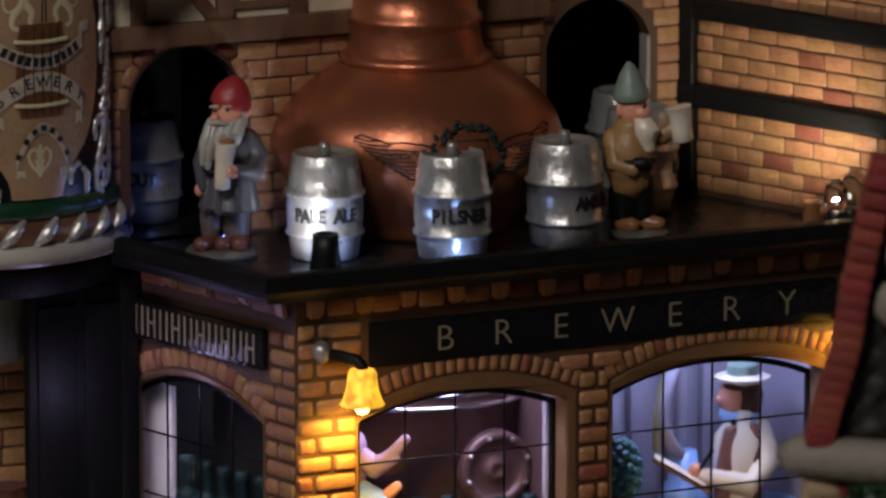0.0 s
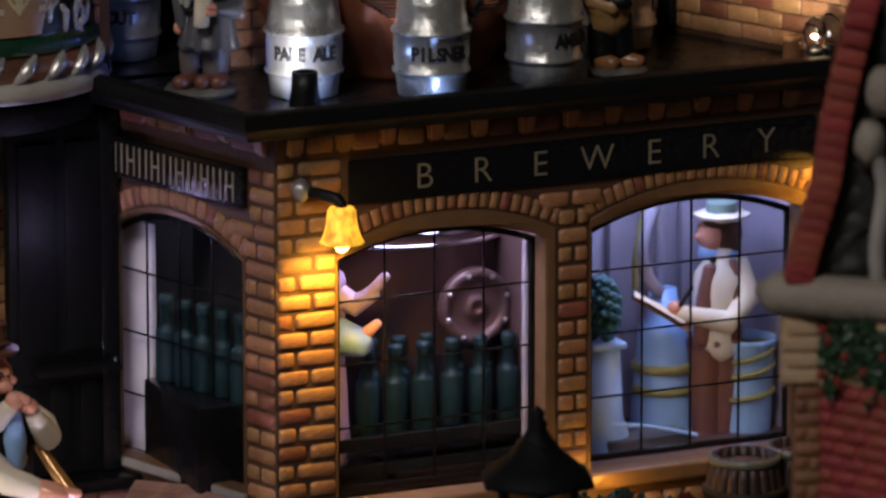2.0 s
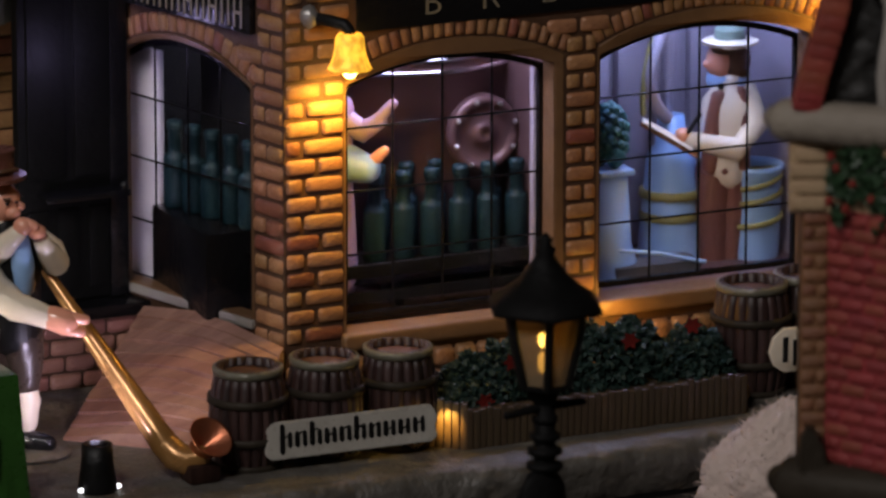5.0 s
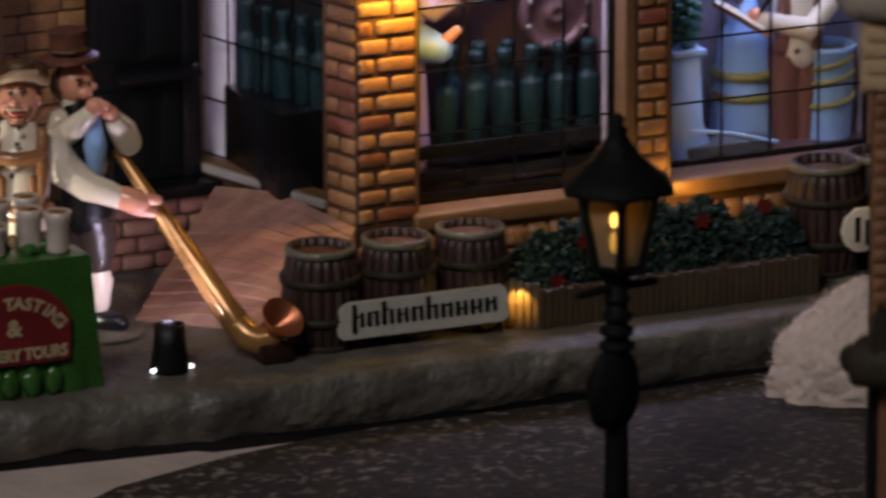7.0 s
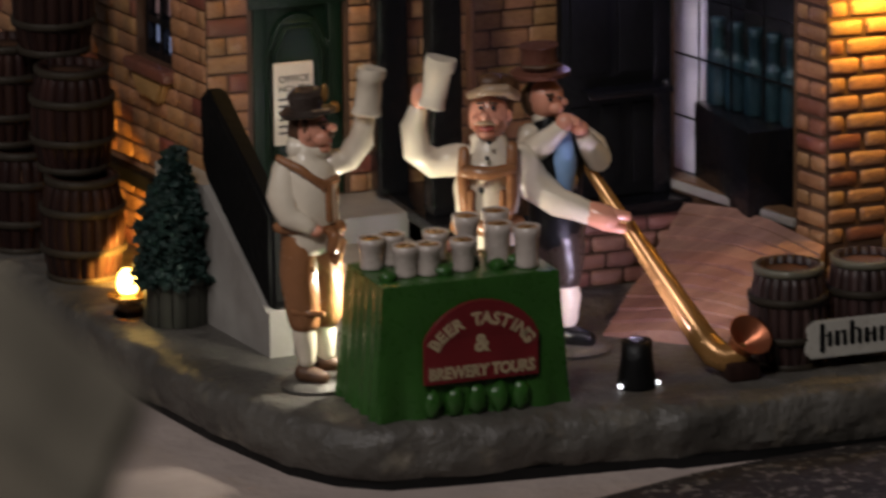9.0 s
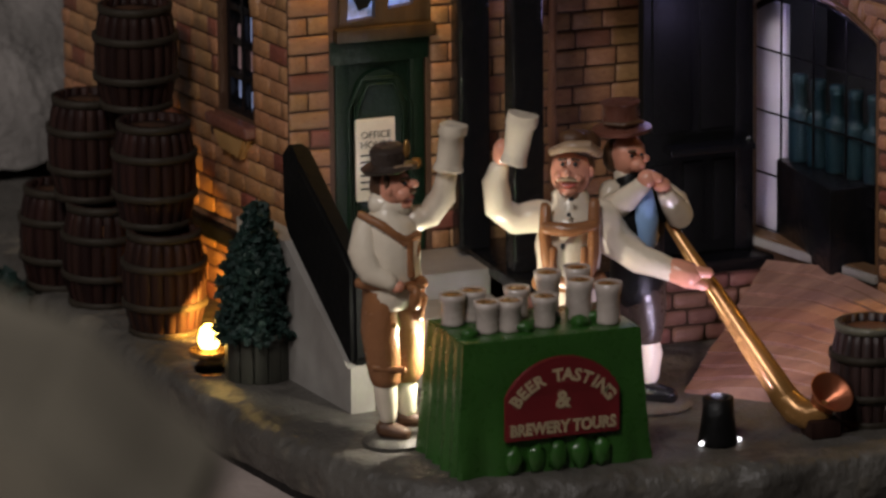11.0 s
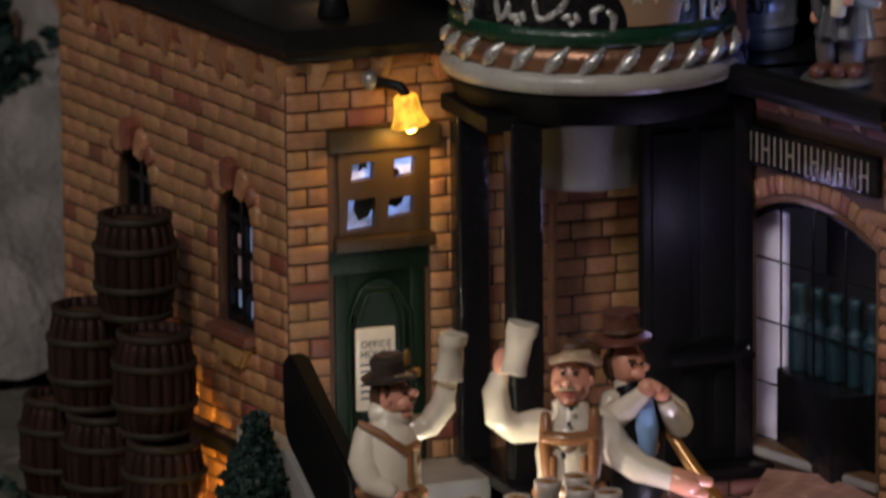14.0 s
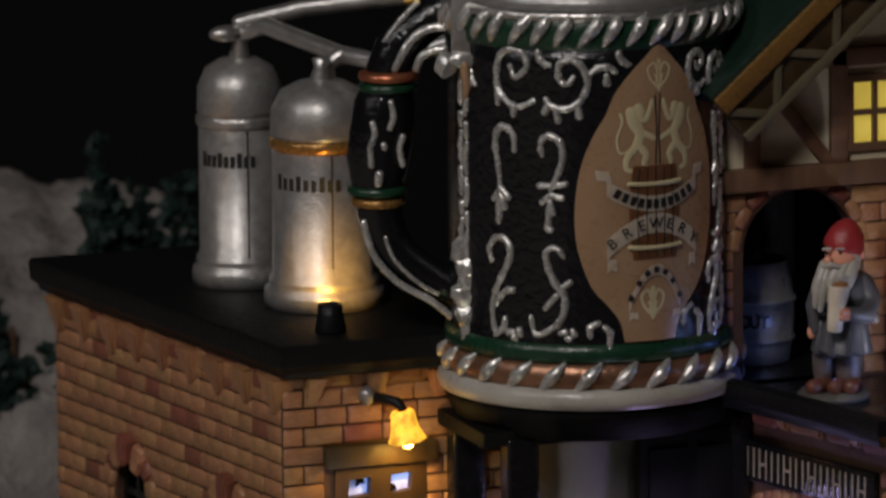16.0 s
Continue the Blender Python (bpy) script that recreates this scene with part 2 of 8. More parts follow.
OCHRE_GREEN = material("grey_green_paint", (0.2, 0.27, 0.22), 0.4, scale=150, bump=0.3)
CAP_RED = material("red_cap_paint", (0.36, 0.03, 0.032), 0.4, scale=150, bump=0.4, color2=(0.24, 0.02, 0.022))
MAUVE = material("mauve_grey_paint", (0.15, 0.12, 0.115), 0.4, scale=150, bump=0.5, color2=(0.09, 0.07, 0.066))
DULL_TEXT = material("dull_gold_letters", (0.26, 0.22, 0.15), 0.4, scale=200)
HORN_PAINT = material("varnished_horn", (0.4, 0.21, 0.065), 0.24, 0.4, scale=60, color2=(0.26, 0.125, 0.04), bump=0.06, bump_scale=200)
GOLD_TEXT = material("pale_gold_letters", (0.270, 0.228, 0.156), 0.4, scale=200)
INK = material("black_ink", (0.012, 0.012, 0.012), 0.45, scale=200)
BARREL = wood("dark_barrel_staves", (0.037, 0.017, 0.013), (0.012, 0.006, 0.0055), 330)
HOOP = material("pewter_hoop", (0.037, 0.03, 0.022), 0.5, 0.1, scale=150, bump=0.5)
for dull in (BARREL, HOOP):
    dull.node_tree.nodes["Principled BSDF"].inputs["Specular IOR Level"].default_value = 0.1
SLATE_GREY = material("grey_plaster", (0.16, 0.155, 0.145), 0.6, scale=90, bump=0.5)
PLANK = wood("weathered_planks", (0.36, 0.2, 0.14), (0.2, 0.1, 0.07), 300, (0.12, 1, 1))
FRAME_WOOD = wood("mustard_wood", (0.06, 0.034, 0.01), (0.028, 0.016, 0.005), 260)
TIMBER = wood("brown_timber", (0.16, 0.085, 0.045), (0.09, 0.045, 0.025), 200)
LEAF = material("dark_needle_green", (0.013, 0.034, 0.027), 0.6, scale=300, bump=0.8, color2=(0.006, 0.015, 0.012), spec=0.3)
BERRY = material("red_berry", (0.2, 0.02, 0.015), 0.35, scale=300)
BOTTLE = material("teal_glass", (0.009, 0.031, 0.039), 0.5, scale=100, color2=(0.005, 0.018, 0.024), spec=0.25)
HOP_TEAL = material("teal_hop_paint", (0.03, 0.15, 0.16), 0.5, scale=120, color2=(0.015, 0.08, 0.095), bump=0.4)
# lilac and vat blue put the brewing room's coloured light into the paint
WATER_WHITE = material("pale_panel", (0.37, 0.32, 0.38), 0.5, scale=60, color2=(0.28, 0.245, 0.295), bump=0.2)
PALE_BLUE = material("pale_blue_enamel", (0.32, 0.52, 0.86), 0.35, scale=80, bump=0.2)
STRAW = material("dull_straw_paint", (0.3, 0.27, 0.09), 0.5, scale=100, bump=0.2)
LILAC = material("pale_lilac_enamel", (0.78, 0.73, 0.84), 0.45, scale=60, color2=(0.66, 0.62, 0.72), bump=0.2)
PLUM = material("plum_tank_paint", (0.2, 0.12, 0.125), 0.35, 0.35, scale=60, bump=0.15, color2=(0.14, 0.08, 0.085))
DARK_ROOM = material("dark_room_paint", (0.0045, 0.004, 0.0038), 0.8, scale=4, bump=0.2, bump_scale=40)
DIM_BULB = material("dim_amber_bulb", (1, 0.7, 0.3), 0.2, emit=(1.0, 0.55, 0.1), strength=1.6)
BULB = material("lit_amber_bulb", (1, 0.7, 0.3), 0.2, emit=(1.0, 0.62, 0.14), strength=14)
WARM_SHADE = material("lit_frosted_shade", (0.9, 0.55, 0.15), 0.4, emit=(1.0, 0.48, 0.03), strength=1.2, scale=350, color2=(0.5, 0.22, 0.03), bump=0.8, uneven=0.5)
LIT_PANE = material("lit_yellow_pane", (0.8, 0.65, 0.15), 0.3, emit=(1.0, 0.72, 0.1), strength=0.35, scale=120)
COLD_PANE = material("lit_blue_white_pane", (0.7, 0.75, 0.9), 0.3, emit=(0.24, 0.4, 1.0), strength=0.6, scale=160, color2=(0.15, 0.18, 0.3), uneven=0.9)
DIM_PANE = material("dim_blue_pane", (0.2, 0.24, 0.4), 0.3, emit=(0.5, 0.6, 1.0), strength=0.22, scale=160, color2=(0.03, 0.03, 0.06))
ROSY_PANE = material("dim_rosy_pane", (0.3, 0.2, 0.2), 0.3, emit=(1.0, 0.6, 0.6), strength=0.09, scale=160, color2=(0.05, 0.03, 0.04))
LAMP_PANE = material("smoky_lamp_pane", (0.3, 0.22, 0.13), 0.2, scale=110, color2=(0.2, 0.15, 0.09))
pane_nodes = LAMP_PANE.node_tree
pane_out = [n for n in pane_nodes.nodes if n.type == "OUTPUT_MATERIAL"][0]
pane_skin = pane_out.inputs["Surface"].links[0].from_socket
pane_clear = pane_nodes.nodes.new("ShaderNodeBsdfTransparent")
pane_clear.inputs["Color"].default_value = (1.0, 0.85, 0.6, 1)
pane_mix = pane_nodes.nodes.new("ShaderNodeMixShader")
pane_mix.inputs[0].default_value = 0.7
pane_nodes.links.new(pane_clear.outputs[0], pane_mix.inputs[1])
pane_nodes.links.new(pane_skin, pane_mix.inputs[2])
pane_nodes.links.new(pane_mix.outputs[0], pane_out.inputs["Surface"])
DIM_LED = material("faint_white_led", (1, 1, 1), 0.3, emit=(0.95, 0.95, 1.0), strength=0.8)
LED = material("lit_white_led", (1, 1, 1), 0.3, emit=(0.95, 0.95, 1.0), strength=2.5)
GLASS = bpy.data.materials.new("clear_pane")
GLASS.use_nodes = True
gb = GLASS.node_tree.nodes["Principled BSDF"]
gb.inputs["Roughness"].default_value, gb.inputs["IOR"].default_value, gb.inputs["Transmission Weight"].default_value = 0.04, 1.3, 1.0

# ---- mesh helpers ----


def mesh_object(name, bm, mats, smooth=True, sharp=40):
    """Links a bmesh, built in centimetres, as one mesh object."""
    bm.transform(Matrix.Scale(U, 4))
    me = bpy.data.meshes.new(name)
    if smooth:
        for f in bm.faces:
            f.smooth = True
        for e in bm.edges:
            if len(e.link_faces) == 2 and e.calc_face_angle(0) > radians(sharp):
                e.smooth = False
    bm.to_mesh(me)
    bm.free()
    for m in mats if isinstance(mats, (list, tuple)) else [mats]:
        me.materials.append(m)
    return new(name, me)


def at(x, y, z, rz=0, rx=0, ry=0):
    return pose(x * U, y * U, z * U, rx, ry, rz)


def part(name, bm, mats, parent, label="", m=None, smooth=True, sharp=40):
    ob = mesh_object(name, bm, mats, smooth, sharp)
    ob.parent = parent
    if m is not None:
        ob.matrix_basis = m
    if label:
        ob["label"] = label
    return ob


def thing(name, label, category, m, group="", kind=""):
    ob = new(name)
    ob.empty_display_size = 0.01
    ob.matrix_basis = m
    return tagged(ob, label, category, group, kind)


def solid(name, bm, mats, label, category, m, group="", kind="", smooth=True, sharp=40):
    ob = mesh_object(name, bm, mats, smooth, sharp)
    ob.matrix_basis = m
    return tagged(ob, label, category, group, kind)


def box(bm, x0, y0, z0, x1, y1, z1, bevel=0.0, mi=0, seg=2):
    made = bmesh.ops.create_cube(bm, size=1)["verts"]
    for v in made:
        v.co = Vector(((x0 + x1) / 2 + v.co.x * (x1 - x0), (y0 + y1) / 2 + v.co.y * (y1 - y0), (z0 + z1) / 2 + v.co.z * (z1 - z0)))
    faces = list({f for v in made for f in v.link_faces})
    for f in faces:
        f.material_index = mi
    if bevel:
        edges = list({e for f in faces for e in f.edges})
        bmesh.ops.bevel(bm, geom=edges, offset=bevel, segments=seg, affect="EDGES", profile=0.6)
    return bm


def lathe(bm, profile, seg=32, mi=0, cx=0, cy=0, close=True):
    """Turns (radius, height) pairs about the upright axis."""
    rings = []
    for r, z in profile:
        if r < 1e-5:
            rings.append([bm.verts.new((cx, cy, z))])
        else:
            rings.append([bm.verts.new((cx + r * math.cos(2 * math.pi * i / seg), cy + r * math.sin(2 * math.pi * i / seg), z)) for i in range(seg)])
    for a, b in zip(rings, rings[1:]):
        for i in range(seg):
            j = (i + 1) % seg
            if len(a) == 1 and len(b) == 1:
                continue
            if len(a) == 1:
                f = bm.faces.new((a[0], b[j], b[i]))
            elif len(b) == 1:
                f = bm.faces.new((a[i], a[j], b[0]))
            else:
                f = bm.faces.new((a[i], a[j], b[j], b[i]))
            f.material_index = mi
    if close:
        for ring, flip in ((rings[0], True), (rings[-1], False)):
            if len(ring) > 1:
                f = bm.faces.new(list(reversed(ring)) if flip else ring)
                f.material_index = mi
    return bm


def tube(bm, pts, radii, seg=12, mi=0, caps=True, flat=1.0):
    """A tapered round limb along points, with domed ends."""
    pts = [Vector(p) for p in pts]
    if not isinstance(radii, (list, tuple)):
        radii = [radii] * len(pts)
    line, rad = list(pts), list(radii)
    if caps:
        d0, d1 = (pts[0] - pts[1]).normalized(), (pts[-1] - pts[-2]).normalized()
        r0, r1 = radii[0], radii[-1]
        line = [pts[0] + d0 * r0 * 0.85, pts[0] + d0 * r0 * 0.5] + line + [pts[-1] + d1 * r1 * 0.5, pts[-1] + d1 * r1 * 0.85]
        rad = [r0 * 0.5, r0 * 0.87] + rad + [r1 * 0.87, r1 * 0.5]
    up = None
    rings = []
    for i, p in enumerate(line):
        d = (line[min(i + 1, len(line) - 1)] - line[max(i - 1, 0)]).normalized()
        if up is None:
            ref = Vector((0, 0, 1)) if abs(d.z) < 0.9 else Vector((0, 1, 0))
            up = (ref - d * ref.dot(d)).normalized()
        else:
            up = (up - d * up.dot(d)).normalized()
        side = d.cross(up)
        rings.append([bm.verts.new(p + (up * math.cos(2 * math.pi * k / seg) + side * math.sin(2 * math.pi * k / seg) * flat) * rad[i]) for k in range(seg)])
    for a, b in zip(rings, rings[1:]):
        for k in range(seg):
            f = bm.faces.new((a[k], a[(k + 1) % seg], b[(k + 1) % seg], b[k]))
            f.material_index = mi
    for ring, flip in ((rings[0], True), (rings[-1], False)):
        f = bm.faces.new(list(reversed(ring)) if flip else ring)
        f.material_index = mi
    return bm


def smooth_line(pts, n=4):
    """A rounded line through a few points."""
    out = []
    for i in range(len(pts) - 1):
        p0, p1, p2, p3 = pts[max(i - 1, 0)], pts[i], pts[i + 1], pts[min(i + 2, len(pts) - 1)]
        for k in range(n):
            t = k / n
            out.append(tuple(0.5 * (2 * b + (c - a) * t + (2 * a - 5 * b + 4 * c - d) * t * t + (3 * b - a - 3 * c + d) * t ** 3) for a, b, c, d in zip(p0, p1, p2, p3)))
    return out + [tuple(pts[-1])]


def blob(bm, c, r, mi=0, sub=2, rough=0.0, seed=0):
    made = bmesh.ops.create_icosphere(bm, subdivisions=sub, radius=1)["verts"]
    r = r if isinstance(r, (list, tuple)) else (r, r, r)
    for v in made:
        k = 1 + rough * noise.noise(v.co * 2.3 + Vector((seed, seed * 1.7, 0)))
        v.co = Vector((c[0] + v.co.x * r[0] * k, c[1] + v.co.y * r[1] * k, c[2] + v.co.z * r[2] * k))
    for f in {f for v in made for f in v.link_faces}:
        f.material_index = mi
    return bm


def prism(bm, outline, z0, z1, mi=0, holes=()):
    """A slab with an outline in x and y, and holes through it."""
    from mathutils.geometry import tessellate_polygon
    loops = [list(outline)] + [list(h) for h in holes]
    tris = tessellate_polygon([[Vector((x, y, 0)) for x, y in lp] for lp in loops])
    flat = [p for lp in loops for p in lp]
    low = [bm.verts.new((x, y, z0)) for x, y in flat]
    top = [bm.verts.new((x, y, z1)) for x, y in flat]
    for t in tris:
        a, b, c = (Vector((*flat[i], 0)) for i in t)
        if (b - a).cross(c - a).z < 0:
            t = t[::-1]
        bm.faces.new([top[i] for i in t]).material_index = mi
        bm.faces.new([low[i] for i in reversed(t)]).material_index = mi
    k = 0
    for lp in loops:
        n = len(lp)
        for i in range(n):
            j = (i + 1) % n
            bm.faces.new((low[k + i], low[k + j], top[k + j], top[k + i])).material_index = mi
        k += n
    bmesh.ops.recalc_face_normals(bm, faces=bm.faces[:])
    return bm


def arch(x0, x1, z0, spring, rise, n=12):
    """The outline of an opening with a shallow arched head."""
    w, c = (x1 - x0) / 2, (x0 + x1) / 2
    if rise >= w * 0.98:
        curve = [(c + w * math.cos(a), spring + rise * math.sin(a)) for a in [math.pi * i / n for i in range(n + 1)]]
    else:
        R = (w * w + rise * rise) / (2 * rise)
        a0 = math.asin(w / R)
        curve = [(c + R * math.sin(a), spring + rise - R + R * math.cos(a)) for a in [a0 - 2 * a0 * i / n for i in range(n + 1)]]
    return [(x0, z0), (x1, z0)] + curve


def text_mesh(bm, words, size, mi=0, align="CENTER", depth=0.02, m=None, space=1.0, stretch=1.0, bold=0.0):
    """Letters of Blender's own font, standing in the x-z plane and facing -y."""
    cu = bpy.data.curves.new("letters", "FONT")
    cu.body, cu.size, cu.align_x, cu.extrude, cu.space_character, cu.resolution_u, cu.offset = words, size, align, depth, space, 3, bold
    ob = bpy.data.objects.new("letters", cu)
    me = ob.to_mesh()
    turn = (m or Matrix()) @ Matrix.Rotation(radians(90), 4, "X") @ Matrix.Diagonal((stretch, 1, 1, 1))
    base = [bm.verts.new(turn @ v.co) for v in me.vertices]
    for p in me.polygons:
        try:
            bm.faces.new([base[i] for i in p.vertices]).material_index = mi
        except ValueError:
            pass
    ob.to_mesh_clear()
    bpy.data.objects.remove(ob)
    bpy.data.curves.remove(cu)
    return bm


PILLOW = ((0.0, 0.5), (0.0, -0.22), (0.07, -0.42), (0.19, -0.5))
FLAT = ((0.0, 0.5), (0.0, -0.34), (0.03, -0.45), (0.09, -0.5))


def brick_mesh(name, mat, shape=PILLOW):
    """A pillow-edged brick, 1 x 1 x 1, its face towards -y."""
    bm = bmesh.new()
    rings = []
    for k, y in shape:
        w, h, cw, ch = 0.5 - k * 0.5, 0.5 - k, (0.075 if shape is PILLOW else 0.035), (0.15 if shape is PILLOW else 0.07)
        rings.append([bm.verts.new((x, y, z)) for x, z in ((cw - w, -h), (w - cw, -h), (w, ch - h), (w, h - ch), (w - cw, h), (cw - w, h), (-w, h - ch), (-w, ch - h))])
    for a, b in zip(rings, rings[1:]):
        for i in range(8):
            bm.faces.new((a[i], a[(i + 1) % 8], b[(i + 1) % 8], b[i]))
    bm.faces.new(rings[-1])
    bmesh.ops.recalc_face_normals(bm, faces=bm.faces[:])
    bm.transform(Matrix.Scale(U, 4))
    me = bpy.data.meshes.new(name)
    for f in bm.faces:
        f.smooth = True
    bm.to_mesh(me)
    bm.free()
    me.materials.append(mat)
    return me


BRICK_MESHES = [brick_mesh("brick", BRICK), brick_mesh("red_brick", RED_BRICK), brick_mesh("violet_lit_brick_block", VIOLET_LIT_BRICK), brick_mesh("brown_brick", BROWN_BRICK), brick_mesh("scarlet_brick", SCARLET_BRICK),
                brick_mesh("flat_brick", BRICK, FLAT), brick_mesh("flat_red_brick", RED_BRICK, FLAT)]
LATER = []  # brickwork is laid last


def lay(wall, u0, u1, v0, v1, holes=(), course=0.41, length=0.8, proud=0.07, mesh=0, skip=(), seed=1, gap=0.045):
    LATER.append((wall, u0, u1, v0, v1, holes, course, length, proud, mesh, skip, seed, gap))


def span_in_hole(hole, v0, v1):
    """The stretch of u that a hole takes between two heights."""
    us = []
    n = len(hole)
    for v in (v0, (v0 + v1) / 2, v1):
        for i in range(n):
            (ua, va), (ub, vb) = hole[i], hole[(i + 1) % n]
            if (va - v) * (vb - v) <= 0 and va != vb:
                us.append(ua + (ub - ua) * (v - va) / (vb - va))
    us += [u for u, v in hole if v0 <= v <= v1]
    return (min(us), max(us)) if us else None


def place_brick(wall, u, v, w, h, mesh, rng, proud, turn=0.0, depth=0.3):
    ob = new("brick", BRICK_MESHES[mesh])
    ob.parent = wall
    ob.matrix_basis = at(u, -proud + depth / 2 + rng.uniform(-0.02, 0.02), v, 0, rng.uniform(-2, 2), turn + rng.uniform(-1.2, 1.2)) @ Matrix.Diagonal((w, depth, h, 1))


def lay_now(wall, u0, u1, v0, v1, holes, course, length, proud, mesh, skip, seed, gap):
    rng = random.Random(seed)
    rows = max(1, round((v1 - v0) / course))
    ch = (v1 - v0) / rows
    for r in range(rows):
        a, b = v0 + r * ch, v0 + (r + 1) * ch
        taken = sorted(s for s in (span_in_hole(h, a + 0.03, b - 0.03) for h in holes) if s)
        free, at_u = [], u0
        for s0, s1 in taken:
            if s0 > at_u:
                free.append((at_u, s0))
            at_u = max(at_u, s1)
        if at_u < u1:
            free.append((at_u, u1))
        for s0, s1 in free:
            width = s1 - s0
            if width < 0.16:
                continue
            cuts = [s0]
            x = s0 + (length if r % 2 else length * 0.55) * rng.uniform(0.9, 1.1)
            while x < s1 - length * 0.35:
                cuts.append(x)
                x += length * rng.uniform(0.86, 1.14)
            cuts.append(s1)
            for c0, c1 in zip(cuts, cuts[1:]):
                kind = mesh + 1 if mesh in (0, 5) and rng.random() < 0.07 else mesh
                place_brick(wall, (c0 + c1) / 2, (a + b) / 2, c1 - c0 - gap, ch - gap, kind, rng, proud)

# ---- the large structure ----
G, TABLE = -1.7, -3.05  # top of the model's base; top of the display table


def plate(outline, holes, thick):
    """An upright wall, its face on y = 0 and its thickness behind it."""
    bm = prism(bmesh.new(), outline, -thick, 0, 0, holes)
    bm.transform(Matrix.Rotation(radians(90), 4, "X"))
    return bm


def rect(u0, v0, u1, v1):
    return [(u0, v0), (u1, v0), (u1, v1), (u0, v1)]


def structure(name, bm, mats, label, m=None, smooth=True, sharp=40, category="wall"):
    return solid(name, bm, mats, label, category, m or Matrix(), kind="structure", smooth=smooth, sharp=sharp)


# table, road mat, base
bm = bmesh.new()
grid = bmesh.ops.create_grid(bm, x_segments=120, y_segments=120, size=110)["verts"]
for v in grid:
    v.co.y = v.co.y * 0.7 - 15
    v.co.z = TABLE
    d = max(0.0, math.hypot(v.co.x + 2, v.co.y - 8) - 20)
    v.co.z += 0.25 * noise.noise(v.co * 0.12) * min(1, d / 6)
structure("ground", bm, SNOW, "table covered with rumpled white snow cloth", category="ground")
ROAD = material("cobble_mat", (0.022, 0.0125, 0.008), 0.8, color2=(0.007, 0.0045, 0.003), scale=140, bump=0.6, bump_scale=500, dirt=(0.2, 0.17, 0.14), dirt_scale=420, dirt_at=0.54)
nt = ROAD.node_tree
patch = nt.nodes.new("ShaderNodeTexNoise")
patch.inputs["Scale"].default_value, patch.inputs["Detail"].default_value = 16, 5
tc = nt.nodes.new("ShaderNodeTexCoord")
nt.links.new(tc.outputs["Object"], patch.inputs["Vector"])
cr = nt.nodes.new("ShaderNodeValToRGB")
cr.color_ramp.elements[0].position, cr.color_ramp.elements[1].position = 0.28, 0.55
nt.links.new(patch.outputs["Fac"], cr.inputs["Fac"])
mixer = [n for n in nt.nodes if n.type == "MIX"][0]
dirt_ramp = mixer.inputs["Factor"].links[0].from_socket
mul = nt.nodes.new("ShaderNodeMath")
mul.operation = "MULTIPLY"
nt.links.new(cr.outputs["Color"], mul.inputs[0])
nt.links.new(dirt_ramp, mul.inputs[1])
nt.links.new(mul.outputs[0], mixer.inputs["Factor"])
bm = bmesh.new()
prism(bm, [(-11, -8.2), (-8, -6.1), (-5.2, -5.15), (-3.2, -4.75), (-1.0, -4.5), (30, -4.2), (40, -70), (-60, -70), (-40, -28), (-20, -13)], TABLE - 0.2, TABLE + 0.1)
structure("road", bm, ROAD, "dark brown cobbled road mat dusted with snow", category="road")

bm = bmesh.new()
edge = [(-15.4, 24), (-15.1, 13), (-14.4, 6), (-13.7, 1), (-13.0, -1.9), (-12.3, -3.1), (-11.4, -3.75), (-10, -3.95), (-5.6, -4.35), (-5.3, -4.6), (3, -4.75), (14.5, -4.2), (15.5, -3), (15.5, 24)]
fine = []
for (xa, ya), (xb, yb) in zip(edge, edge[1:] + edge[:1]):
    n = max(1, int(math.hypot(xb - xa, yb - ya) / 0.22))
    fine += [(xa + (xb - xa) * i / n, ya + (yb - ya) * i / n) for i in range(n)]
rings = []
for out, z in ((-0.12, TABLE + 0.22), (0.0, TABLE + 0.42), (0.03, TABLE + 0.62), (0.03, G - 0.5), (0.0, G - 0.3), (-0.1, G - 0.13), (-0.22, G - 0.04), (-0.4, G)):
    ring = []
    for i, (x, y) in enumerate(fine):
        (xa, ya), (xb, yb) = fine[i - 1], fine[(i + 1) % len(fine)]
        nrm = Vector((yb - ya, xa - xb)).normalized()
        k = out + 0.16 * noise.noise(Vector((x * 0.8, y * 0.8, z * 1.3))) + 0.06 * noise.noise(Vector((x * 2.6, y * 2.6, z * 4)))
        ring.append(bm.verts.new((x + nrm.x * k, y + nrm.y * k, z + (0.05 * noise.noise(Vector((x, y, z))) if z < G else 0))))
    rings.append(ring)
for a, b in zip(rings, rings[1:]):
    for i in range(len(a)):
        j = (i + 1) % len(a)
        bm.faces.new((a[i], a[j], b[j], b[i]))
bm.faces.new(rings[-1])
bmesh.ops.recalc_face_normals(bm, faces=bm.faces[:])
bmesh.ops.triangulate(bm, faces=[f for f in bm.faces if len(f.verts) > 4])
structure("pavement", bm, ROCK, "rough grey rock-edged base and pavement of the model", category="base")
bm = prism(bmesh.new(), [(x * 0.985, y * 0.985 + 0.05) for x, y in edge], TABLE - 0.1, TABLE + 0.24)
structure("base_skirt", bm, BLACK_MATT, "thin black skirt under the rock base", category="base")

# front wall of the brewery
W1 = arch(1.42, 6.34, 0.1, 5.58, 0.46)
W2 = arch(7.4, 12.52, 0.2, 5.66, 0.5)
wall_front = structure("wall_front", plate(rect(0, G, 13.6, 8.4), [W1, W2], 0.55), [MORTAR], "orange brick front wall with two arched windows", smooth=False)
# its left flank
SIDE = at(-1.6, 5.7, 0, -74.32)
SL = 5.92
